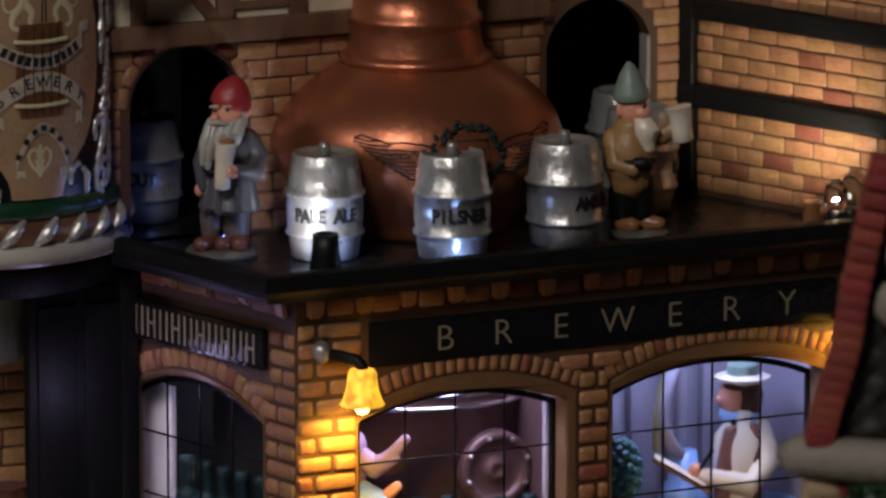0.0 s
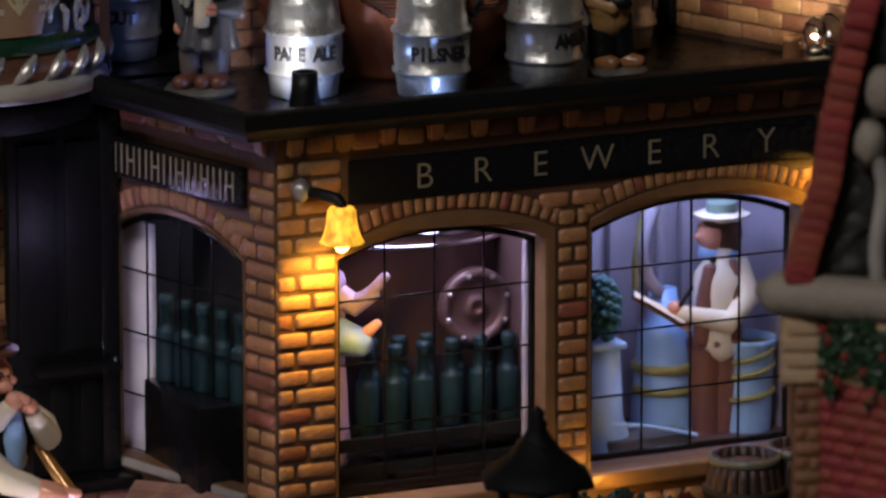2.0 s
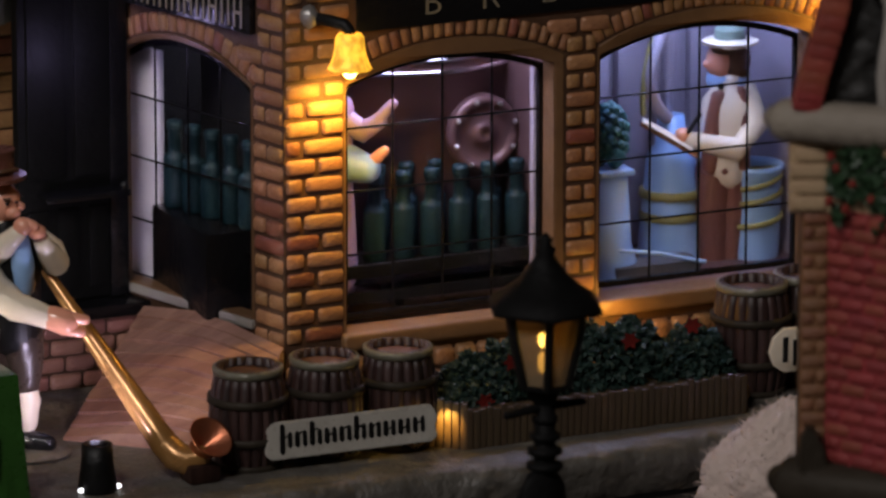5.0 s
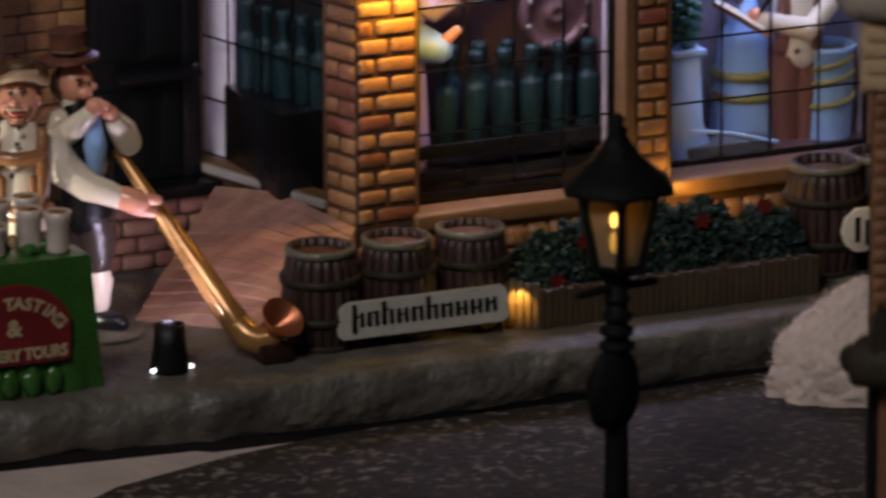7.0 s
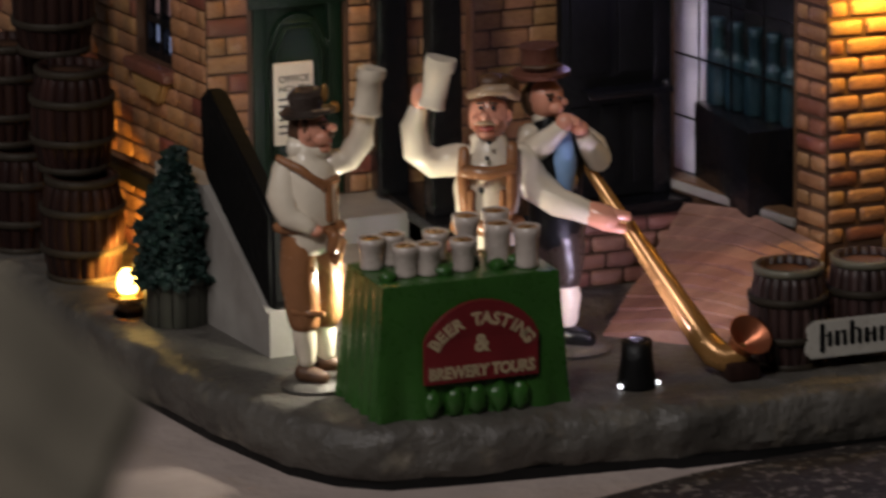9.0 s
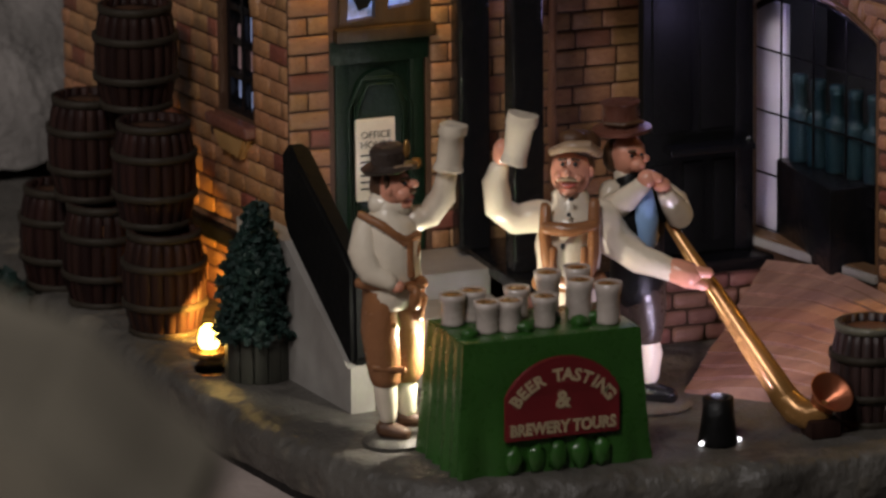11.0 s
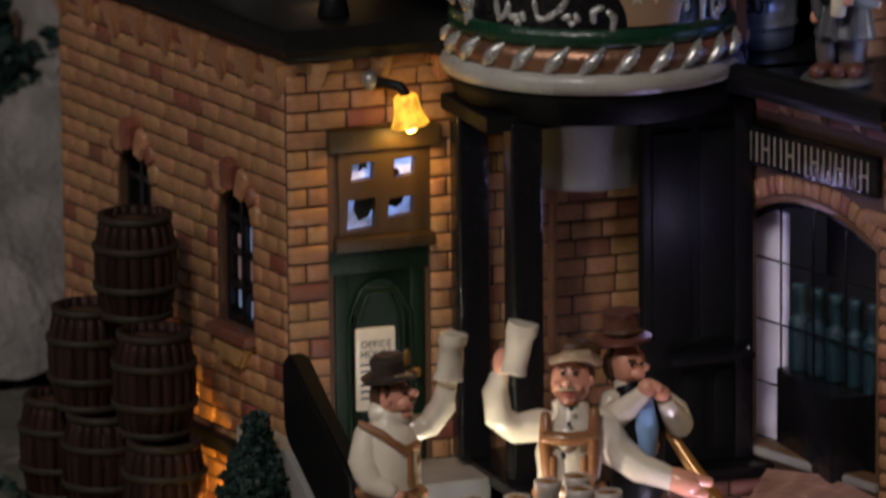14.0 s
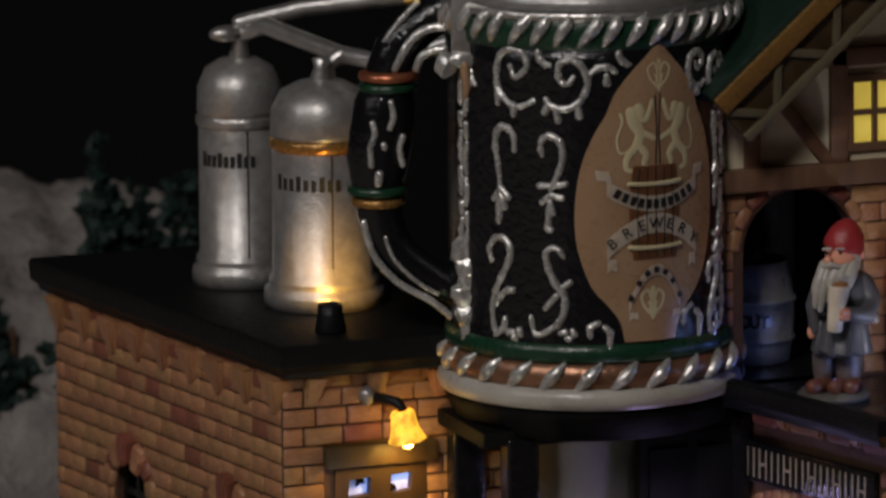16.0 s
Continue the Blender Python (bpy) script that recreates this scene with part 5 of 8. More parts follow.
for word, deg, turn in (("PALE ALE", -39, -22), ("PILSNER", -10.5, -12), ("AMBER", 18.5, 28), ("LAGER", 62, 70), ("STOUT", -101, -40), ("BOCK", 84, 0)):
    x, y = ring(deg)
    keg(word).matrix_basis = at(x, y, 8.76, turn)


def spot_can(x, y, z, rz, h, label, lit, r=0.34):
    o = thing("spotlight", label, "spotlight", at(x, y, z, rz), group="little spotlights")
    part("can", lathe(bmesh.new(), [(r, 0), (r * 1.05, 0.06), (r * 0.85, h * 0.6), (r * 0.8, h), (r * 0.6, h), (r * 0.55, h - 0.08)], 20), BLACK_MATT, o)
    part("lens", lathe(bmesh.new(), [(r * 0.55, h - 0.12), (r * 0.5, h - 0.06), (0, h - 0.04)], 16), lit, o)
    return o


spot_can(0.85, 0.35, 8.76, 0, 0.85, "small black spotlight on the terrace", BLACK)
spot_can(-9.8, 8.5, 9.9, 0, 0.62, "small black spotlight on the wing roof", BLACK, 0.33)
o = spot_can(-5.5, -2.85, G, 0, 1.0, "small black spotlight on the pavement", BLACK, 0.4)
for s in (-1, 1):
    part("led", blob(bmesh.new(), (s * 0.4, -0.12, 0.08), (0.09, 0.06, 0.06), 0, 1), LED, o, "bright white diode")
# unseen can, added as a source for the wash on the side wall
spot_can(13.5, -0.62, 8.76, 0, 0.5, "small black spotlight added to account for the wall's wash", BLACK, 0.2)
for x, y in ((12.75, -0.1), (13.2, 0.1)):
    o = thing("glass_bulb", "clear glass bulb on the terrace", "bulb", at(x, y, 8.76), group="clear bulbs")
    part("socket", lathe(bmesh.new(), [(0.2, 0), (0.22, 0.1), (0.2, 0.35), (0.16, 0.4)], 14), BLACK_MATT, o)
    part("glass", lathe(bmesh.new(), [(0.15, 0.35), (0.24, 0.55), (0.27, 0.75), (0.22, 0.95), (0.08, 1.08), (0, 1.1)], 16, close=False), GLASS, o)
    part("filament", blob(bmesh.new(), (0, 0, 0.65), (0.03, 0.03, 0.07), 0, 1), DIM_LED, o, "small lit filament")
o = thing("bulb_socket", "dark socket with an amber glow", "socket", at(12.3, 0.1, 8.76))
part("body", lathe(bmesh.new(), [(0.22, 0), (0.24, 0.08), (0.2, 0.55), (0.22, 0.6), (0.18, 0.66), (0, 0.66)], 14), LEATHER, o)

# timbers of the right wall, the terrace wall and the gable
frame_r = thing("timber_frame", "black timbers on the terrace side wall", "timber", RIGHT)
for u0, u1, z0, z1 in ((-0.3, 0.35, 8.76, 17), (0.3, RL, 10.75, 11.22), (0.3, RL, 12.72, 13.2)):
    bm = box(bmesh.new(), u0, -0.22, z0, u1, 0.1, z1, 0.07, seg=3)
    part("timber", bm, BLACK_MATT, frame_r)
bm = box(bmesh.new(), -0.75, -0.26, 10.7, 0.4, 0.1, 11.3, 0.12)
part("bracket", bm, BLACK_MATT, frame_r)
frame_g = thing("gable_timbers", "brown timbers across the cream gable", "timber", at(0, 4.9, 0))


def timber(x0, z0, x1, z1, w, mat=TIMBER, y=-0.16):
    d = Vector((x1 - x0, 0, z1 - z0))
    bm = box(bmesh.new(), 0, y, -w / 2, d.length, 0.02, w / 2, 0.05)
    part("timber", bm, mat, frame_g, m=at(x0, 0, z0, 0, 0, -math.degrees(math.atan2(d.z, d.x))))


timber(-3.2, 13.25, 8.2, 13.25, 0.5, y=-0.26)
timber(-3.2, 15.75, 11.7, 15.75, 0.4)
timber(0.5, 13.4, 0.5, 17.5, 0.4)
timber(2.2, 13.4, 2.2, 18.5, 0.4)
timber(-1.5, 13.4, -1.5, 15.6, 0.35)
timber(0.35, 13.4, -1.4, 15.6, 0.3)
timber(7.2, 13.4, 7.2, 17.5, 0.4)
timber(8.1, 12.9, 8.1, 15.6, 0.3)
win = thing("window_7", "four yellow-lit panes in a brown gable window", "window", at(1.35, 4.9, 13.75), kind="structure")
part("window_frame", plate(rect(-0.68, -0.05, 0.68, 1.6), [rect(-0.5 + 0.55 * i, 0.12 + 0.72 * j, -0.05 + 0.55 * i, 0.72 + 0.72 * j) for i in (0, 1) for j in (0, 1)], 0.15), TIMBER, win, m=at(0, -0.1, 0), smooth=False)
for i in (0, 1):
    for j in (0, 1):
        part("pane", box(bmesh.new(), -0.52 + 0.55 * i, 0.02, 0.1 + 0.72 * j, -0.03 + 0.55 * i, 0.05, 0.74 + 0.72 * j), LIT_PANE, win, smooth=False)
roof = thing("gable_roof", "dark green roof with a gilded carved verge", "roof", at(0, 0, 0))
for s, (xa, za, xb, zb) in ((-1, (-2.7, 15.0, 5.5, 22.15)), (1, (5.5, 22.15, 12.5, 16.1))):
    d = Vector((xb - xa, 0, zb - za))
    tilt = -math.degrees(math.atan2(d.z, d.x))
    part("roof_slab", box(bmesh.new(), 0, -1.3, 0.1, d.length, 8, 0.45, 0.08), ROOF_GREEN, roof, "dark green roof slab", at(xa, 4.9, za, 0, 0, tilt))
    part("verge", box(bmesh.new(), 0, -1.45, -0.12, d.length, -1.15, 0.3, 0.08), BRASS, roof, "gilded verge board", at(xa, 4.9, za, 0, 0, tilt))
    part("soffit", box(bmesh.new(), 0, -1.25, -0.75, d.length, -1.1, -0.05, 0.05), FRAME_WOOD, roof, "", at(xa, 4.9, za, 0, 0, tilt))
    for k in range(int(d.length / 0.9)):
        bm = box(bmesh.new(), -0.09, -1.36, -0.46, 0.09, -1.22, 0.46, 0.04)
        bm.transform(Matrix.Translation((0.4 + k * 0.9, 0, -0.45)) @ Matrix.Rotation(radians(42 if k % 2 else -42), 4, "Y"))
        part("brace", bm, OLIVE_WOOD, roof, "olive carved brace", at(xa, 4.9, za, 0, 0, tilt))
    part("lower_rail", box(bmesh.new(), 0, -1.38, -0.95, d.length, -1.2, -0.75, 0.04), OLIVE_WOOD, roof, "", at(xa, 4.9, za, 0, 0, tilt))

# ---- the giant stein ----
SX, SY = -4.5, 6.7
stein = thing("giant_stein", "huge black beer stein with silver scroll relief", "stein", at(SX, SY, 8.05, -20))
part("foot", lathe(bmesh.new(), [(2.75, -0.05), (2.9, 0.0), (3.1, 0.45), (3.16, 0.6), (3.1, 0.72)], 64), LAMP_BLACK, stein)
part("base_ring", lathe(bmesh.new(), [(3.1, 0.68), (3.26, 0.72), (3.33, 0.9), (3.27, 1.12), (3.0, 1.22)], 64), OLD_WHITE, stein, "white enamel base ring")
bm = lathe(bmesh.new(), [(3.0, 1.1), (3.17, 1.16), (3.24, 1.4), (3.18, 1.62), (3.0, 1.74)], 64)
rope = part("rope_band", bm, BRONZE, stein, "copper band twisted with silver rope")
for k in range(26):
    a = 2 * math.pi * k / 26
    pts = [Vector(((3.15 + 0.1 * math.sin(math.pi * j / 5)) * math.cos(a + 0.034 * j), (3.15 + 0.1 * math.sin(math.pi * j / 5)) * math.sin(a + 0.034 * j), 1.14 + 0.11 * j)) for j in range(6)]
    part("rope_strand", tube(bmesh.new(), pts, [0.05, 0.1, 0.14, 0.15, 0.12, 0.06], 8), CAST_SILVER, rope)
part("green_band", lathe(bmesh.new(), [(3.0, 1.66), (3.16, 1.74), (3.14, 1.98), (3.02, 2.16)], 64), DARK_GREEN, stein, "dark green band")
part("body", lathe(bmesh.new(), [(3.08, 1.9), (3.06, 2.1), (3.05, 2.4), (3.05, 5), (3.05, 8.0), (3.08, 8.5)], 72), BLACK, stein)
part("upper_band", lathe(bmesh.new(), [(3.05, 8.35), (3.12, 8.42), (3.15, 8.7), (3.13, 8.95), (3.05, 9.1)], 64), DARK_GREEN, stein, "dark green rim band")
rope = part("rim_ring", lathe(bmesh.new(), [(3.05, 8.98), (3.17, 9.02), (3.19, 9.14), (3.1, 9.22)], 64), SILVER, stein, "silver rope rim")
for k in range(38):
    a = 2 * math.pi * k / 38
    lean = 0.026 + 0.006 * math.sin(k * 2.3)
    pts = [Vector(((3.1 + 0.1 * math.sin(math.pi * j / 5)) * math.cos(a + lean * j), (3.1 + 0.1 * math.sin(math.pi * j / 5)) * math.sin(a + lean * j), 8.5 + 0.12 * j)) for j in range(6)]
    part("rope_strand", tube(bmesh.new(), pts, [0.05, 0.1, 0.12, 0.14, 0.14, 0.1], 8), CAST_SILVER, rope)
part("lid", lathe(bmesh.new(), [(3.08, 9.18), (2.8, 9.5), (2.1, 10.05), (1.0, 10.5), (0.25, 10.7), (0.3, 11.0), (0, 11.2)], 56), STEEL, stein, "dull pewter lid")


def wrap(a):
    """Drawing angle to true angle on the stein's side."""
    return math.asin(max(-1.0, min(1.0, 0.902 * math.sin(a))))


def on_stein(a, z, out=0.0):
    r = 3.05 + out
    return Vector((r * math.sin(wrap(a)), -r * math.cos(wrap(a)), z + 0.05))


def scroll(a, z, strokes, size=1.0, w=0.083):
    """A raised silver flourish: rounded strokes wrapped on the stein, with uneven cast thickness."""
    bm = bmesh.new()
    for stroke in strokes:
        fine = smooth_line(stroke) if len(stroke) > 2 else stroke
        n = len(fine)
        thick = w * (1.35 if len(stroke) == 2 else 1.0)
        tube(bm, [on_stein(a + x * size / 2.75, z + y * size, -0.01) for x, y in fine], [thick * (0.75 + 0.35 * math.sin(math.pi * i / max(1, n - 1)) + 0.14 * math.sin(i * 1.9 + a * 7)) for i in range(n)], 8)
    part("scroll", bm, CAST_SILVER, stein, "raised silver flourish")


SPIRAL = [[(-0.03, 0.28), (0.1, 0.06), (0.38, 0.28), (0.3, 0.56), (0, 0.65), (-0.3, 0.5), (-0.41, 0.12), (-0.35, -0.25), (-0.08, -0.5), (0.23, -0.56), (0.53, -0.42)],
          [(0.05, -0.55), (0.05, -0.74)], [(-0.37, -0.25), (-0.38, -0.52)]]
BRANCH = [[(-0.73, -0.31), (-0.62, -0.46), (-0.3, -0.53), (0, -0.38), (0.18, 0), (0.06, 0.38), (-0.2, 0.53), (-0.43, 0.4), (-0.43, 0.1), (-0.24, 0), (-0.12, 0.15)],
          [(0.16, 0.15), (0.37, 0.33), (0.6, 0.36), (0.77, 0.25)], [(0.58, 0.18), (0.58, 0.02)], [(-0.5, -0.5), (-0.45, -0.76)], [(-0.66, -0.42), (-0.74, -0.6)], [(-0.04, -0.42), (0.0, -0.68)]]
CROOK = [[(0.3, 0.55), (0.28, 0.85), (0.1, 1.0), (-0.12, 0.95), (-0.2, 0.65), (-0.12, 0.2), (-0.06, -0.3)], [(-0.06, -0.25), (0.14, -0.42)], [(-0.08, -0.3), (-0.24, -0.48)], [(-0.06, -0.4), (0.06, -0.62)], [(-0.08, -0.5), (-0.12, -0.92)]]
LEAFY = [[(-0.13, 0.6), (-0.17, 0.85), (0.0, 1.02), (0.26, 0.9), (0.32, 0.55), (0.2, 0.18), (0.05, -0.15)], [(0.05, -0.05), (-0.2, -0.05)], [(0.1, -0.05), (0.38, 0.0)], [(0.05, -0.25), (0.3, -0.3)],
         [(0.05, -0.25), (-0.14, -0.4)], [(0.04, -0.4), (0.1, -0.62)], [(0.06, -0.3), (0.0, -0.8), (0.0, -1.0)], [(-0.04, -0.95), (0.06, -0.98)]]
ESS = [[(-0.25, 0.55), (-0.32, 0.8), (-0.1, 1.05), (0.22, 1.0), (0.3, 0.68), (0.07, 0.25), (-0.14, -0.12), (-0.24, -0.55), (-0.14, -1.05)], [(-0.14, -0.4), (0.02, -0.2), (0.22, -0.05)], [(0.24, -0.05), (0.36, -0.04)], [(-0.14, -1.05), (0.1, -0.88), (0.14, -0.66)]]
SWAN = [[(0.22, 0.75), (0.06, 0.93), (-0.16, 0.84), (-0.12, 0.5), (0.06, 0.12), (0.24, -0.12), (0.18, -0.56), (-0.12, -0.86), (-0.42, -0.94), (-0.52, -0.58)], [(0.14, 0.05), (0.36, 0.2)], [(0.06, -0.1), (-0.18, -0.36)]]
PEBBLES = [[(-0.16, 0.0), (-0.06, 0.02)], [(0.1, 0.06), (0.14, -0.02)], [(-0.02, -0.1), (0.02, -0.12)]]
COMMA = [[(-0.1, 0.18), (-0.12, 0.0), (0.02, -0.16), (0.12, -0.18)]]
TWIN = [[(-0.18, -0.08), (-0.18, 0.12), (0.0, 0.22)], [(0.12, 0.12), (0.24, 0.0), (0.22, -0.28)]]
CHAIN = [[(-0.05, 1.1), (0.05, 0.75), (-0.05, 0.45)], [(0.0, 0.25), (0.02, 0.0)], [(0.06, -0.15), (-0.06, -0.5), (0.02, -0.8)], [(-0.02, -0.95), (0.0, -1.2)]]
for a, z, shape, size in ((-0.656, 7.66, SPIRAL, 1.0), (-0.095, 7.62, BRANCH, 1.0), (-0.749, 5.58, CROOK, 1.05), (-0.343, 5.49, LEAFY, 1.0), (-0.79, 3.19, ESS, 1.0), (-0.305, 3.19, SWAN, 1.0),
                          (-0.64, 2.23, PEBBLES, 1.0), (-0.196, 2.29, PEBBLES, 1.0), (0.044, 2.3, TWIN, 1.0), (-0.372, 8.2, COMMA, 1.0), (0.255, 8.2, COMMA, 1.0),
                          (-1.28, 6.3, CHAIN, 1.0), (-1.47, 6.5, CHAIN, 1.0), (-1.28, 4.4, CHAIN, 0.9), (-1.47, 4.6, CHAIN, 0.9), (-1.12, 7.6, COMMA, 0.8),
                          (0.93, 7.75, SPIRAL, 0.62), (1.25, 7.5, SPIRAL, 0.8), (1.3, 5.9, CROOK, 0.9), (1.3, 4.2, LEAFY, 1.0), (1.2, 2.75, ESS, 0.8), (0.86, 2.45, TWIN, 1.3), (1.45, 3.0, SWAN, 0.9), (1.5, 6.9, CHAIN, 1.0), (1.5, 5.0, CHAIN, 1.0)):
    scroll(a, z, shape, size)
# oval badge on the stein
AB = 0.49
bm = bmesh.new()
outline = [(0.06, 8.44), (0.32, 8.15), (0.62, 7.85), (0.97, 7.4), (1.15, 6.95), (1.41, 6.5), (1.66, 5.8), (1.75, 4.9), (1.66, 4.1), (1.35, 3.3), (0.95, 2.85), (0.7, 2.5), (0.6, 2.1)]
cols = 10
rows = []
for x, z in smooth_line(outline, 3):
    lean = 0.012 * (z - 5.0)
    rows.append([bm.verts.new(on_stein(AB + lean + (x * (2 * k / cols - 1)) / 2.8, z, 0.06 + 0.02 * (1 - (2 * k / cols - 1) ** 2))) for k in range(cols + 1)])
for a, b in zip(rows, rows[1:]):
    for k in range(cols):
        bm.faces.new((a[k], a[k + 1], b[k + 1], b[k]))
bmesh.ops.recalc_face_normals(bm, faces=bm.faces[:])
bmesh.ops.solidify(bm, geom=bm.faces[:], thickness=0.05)
badge = part("badge", bm, TAN, stein, "tan oval badge with ribbons and a cask")


def ribbon(z, half, sag, h, word, size, fall=1, name="ribbon"):
    """A white ribbon bent along the badge, with letters on it."""
    bm = bmesh.new()
    n = 14
    top, low = [], []
    for k in range(n + 1):
        t = 2 * k / n - 1
        a = AB + t * half / 2.8
        zz = z + sag * (1 - t * t)
        top.append(bm.verts.new(on_stein(a, zz + h / 2, 0.115)))
        low.append(bm.verts.new(on_stein(a, zz - h / 2, 0.115)))
    for k in range(n):
        bm.faces.new((low[k], low[k + 1], top[k + 1], top[k]))
    for s in (-1, 1):
        tail = [on_stein(AB + s * (half + dx) / 2.8, z + dz * fall, 0.105) for dx, dz in (((-0.12, h * 0.35), (0.2, h * 0.5), (0.24, h * 1.15), (-0.05, h * 1.05)) if fall > 0 else ((-0.2, h * 0.5), (-0.02, h * 0.45), (0.0, h * 1.2), (-0.1, h * 1.0), (-0.22, h * 1.15)))]
        bm.faces.new([bm.verts.new(p) for p in tail])
    bmesh.ops.solidify(bm, geom=bm.faces[:], thickness=0.015)
    rb = part(name, bm, WHITE, badge, "white ribbon scroll")
    n = len(word)
    for i, ch in enumerate(word):
        t = (i - (n - 1) / 2) / max(1, (n - 1) / 2) * 0.84
        a = AB + t * half / 2.8
        zz = z + sag * (1 - t * t)
        p = on_stein(a, zz - size * 0.34, 0.13)
        roll = -math.degrees(math.atan2(-2 * sag * t, half))
        bm = bmesh.new()
        if ch == "|":
            box(bm, -0.06, -0.01, 0, 0.06, 0, size * 0.66)
        else:
            text_mesh(bm, ch, size, depth=0.006)
        part("badge_letter", bm, INK, stein, "", pose(p.x * U, p.y * U, p.z * U, 0, 0, math.degrees(wrap(a))) @ pose(0, 0, 0, 0, roll, 0), smooth=False)


def cask(z0, z1, r):
    bm = bmesh.new()
    n = 8
    rows = []
    for j in range(7):
        s = j / 6
        w = r * (0.85 + 0.15 * math.sin(math.pi * s))
        rows.append([bm.verts.new(on_stein(AB + w * (2 * k / n - 1) / 2.8, z0 + (z1 - z0) * s, 0.1)) for k in range(n + 1)])
    for a, b in zip(rows, rows[1:]):
        for k in range(n):
            bm.faces.new((a[k], a[k + 1], b[k + 1], b[k]))
    bmesh.ops.solidify(bm, geom=bm.faces[:], thickness=0.02)
    part("painted_cask", bm, LEATHER, badge, "painted brown cask")
    for k in range(-2, 3):
        part("painted_stave_line", tube(bmesh.new(), [on_stein(AB + k * r * 0.36 * w / 2.8, zz, 0.118) for w, zz in ((0.88, z0 + 0.05), (1.0, (z0 + z1) / 2), (0.88, z1 - 0.05))], 0.014, 5), INK, badge)
    for zz in (z0 + 0.12 * (z1 - z0), z0 + 0.8 * (z1 - z0)):
        tube_pts = [on_stein(AB + r * t / 2.8, zz + 0.03 * t * t, 0.115) for t in (-1, -0.5, 0, 0.5, 1)]
        part("painted_hoop", tube(bmesh.new(), tube_pts, 0.05, 6), CREST, badge)


cask(3.86, 5.86, 0.6)
ribbon(5.42, 1.08, -0.38, 0.34, "|||||||||||", 0.3)
ribbon(4.1, 1.08, 0.53, 0.42, "BREWERY", 0.33, -1)
ribbon(2.85, 0.62, 0.78, 0.24, "|||||||", 0.18, -1)


def painted(name, strokes, z, mat, thick, label, both=True):
    """Low painted relief on the badge, drawn flat and then wrapped on it."""
    bm = bmesh.new()
    for stroke in strokes:
        fine = smooth_line(stroke, 3)
        for s in ((-1, 1) if both else (1,)):
            tube(bm, [(s * x, 0, y) for x, y, r in fine], [thick * r for x, y, r in fine], 8)
    for v in bm.verts:
        v.co = on_stein(AB + 0.012 * (z - 5) + v.co.x / 2.8, z + v.co.z, 0.088 - 0.12 * v.co.y)
    bmesh.ops.recalc_face_normals(bm, faces=bm.faces[:])
    part(name, bm, mat, badge, label)


BEAST = [[(0.6, 0.12, 1.6), (0.55, -0.1, 1.7), (0.42, -0.35, 1.3), (0.5, -0.62, 1.2)], [(0.44, 0.2, 1.3), (0.4, 0.08, 1.2), (0.36, 0.12, 0.7)], [(0.5, -0.62, 1.1), (0.7, -0.85, 0.9), (0.72, -1.08, 0.7), (0.6, -1.14, 0.6)],
         [(0.45, -0.6, 1.0), (0.28, -0.8, 0.9), (0.33, -0.98, 0.7), (0.24, -1.16, 0.6)], [(0.45, -0.28, 0.9), (0.25, -0.38, 0.75), (0.1, -0.46, 0.7)], [(0.42, 0.0, 0.8), (0.28, -0.06, 0.8), (0.17, 0.2, 0.7), (0.14, 0.34, 0.5)],
         [(0.62, -0.7, 0.3), (0.85, -0.75, 0.3), (0.92, -0.45, 0.3), (0.8, -0.1, 0.35), (0.84, 0.08, 0.45)]]
painted("crest", BEAST, 6.9, CREST, 0.082, "cream painted crest of two facing beasts")
painted("crest_staff", [[(0.06, 0.45, 1), (0.03, -0.3, 1), (0.05, -1.0, 1)]], 6.9, INK, 0.018, "")
FLEUR = [[(0.0, -0.36, 1), (0.04, -0.1, 1), (0.02, 0.3, 0.8)], [(0.02, -0.3, 1), (0.2, -0.1, 1), (0.26, 0.12, 1), (0.12, 0.24, 1), (0.06, 0.1, 0.8)], [(0.1, -0.02, 0.8), (0.05, -0.12, 0.8), (0.12, -0.2, 0.8)]]
painted("ornament", FLEUR, 7.8, CREST, 0.022, "")
painted("ornament", FLEUR, 2.95, CREST, 0.034, "")
# handle
HA = radians(-88)
hd = Vector((math.sin(HA), -math.cos(HA), 0))


def hp(out, z):
    return hd * (2.7 + out) + Vector((0, 0, z))


side_dir = Vector((math.cos(HA), math.sin(HA), 0))
bm = tube(bmesh.new(), [hp(-0.1, 9.0), hp(0.5, 8.8), hp(1.0, 8.45), hp(1.4, 8.0), hp(1.58, 7.5)], [0.42, 0.45, 0.48, 0.5, 0.5], 16)
part("handle", bm, BLACK, stein, "black curved handle")
bm = tube(bmesh.new(), [hp(1.6, 7.2), hp(1.68, 6.8), hp(1.75, 6.2), hp(1.83, 5.6), hp(1.85, 5.05)], [0.55, 0.66, 0.7, 0.68, 0.56], 18)
part("handle_grip", bm, BLACK, stein)
bm = tube(bmesh.new(), smooth_line([hp(1.82, 4.65), hp(1.75, 4.2), hp(1.5, 3.65), hp(1.0, 3.2), hp(0.4, 2.85), hp(-0.1, 2.5)]), [0.5 - 0.007 * i for i in range(21)], 16)
part("handle_tail", bm, BLACK, stein)
for z, out, mat, r in ((7.44, 1.58, COPPER, 0.64), (7.2, 1.6, DARK_GREEN, 0.62), (4.97, 1.85, DARK_GREEN, 0.64), (4.72, 1.84, BRASS, 0.58)):
    p = hp(out, z)
    part("handle_ring", lathe(bmesh.new(), [(r * 0.8, -0.12), (r, -0.07), (r * 1.02, 0), (r, 0.07), (r * 0.8, 0.12)], 28), mat, stein, "", at(p.x, p.y, p.z))


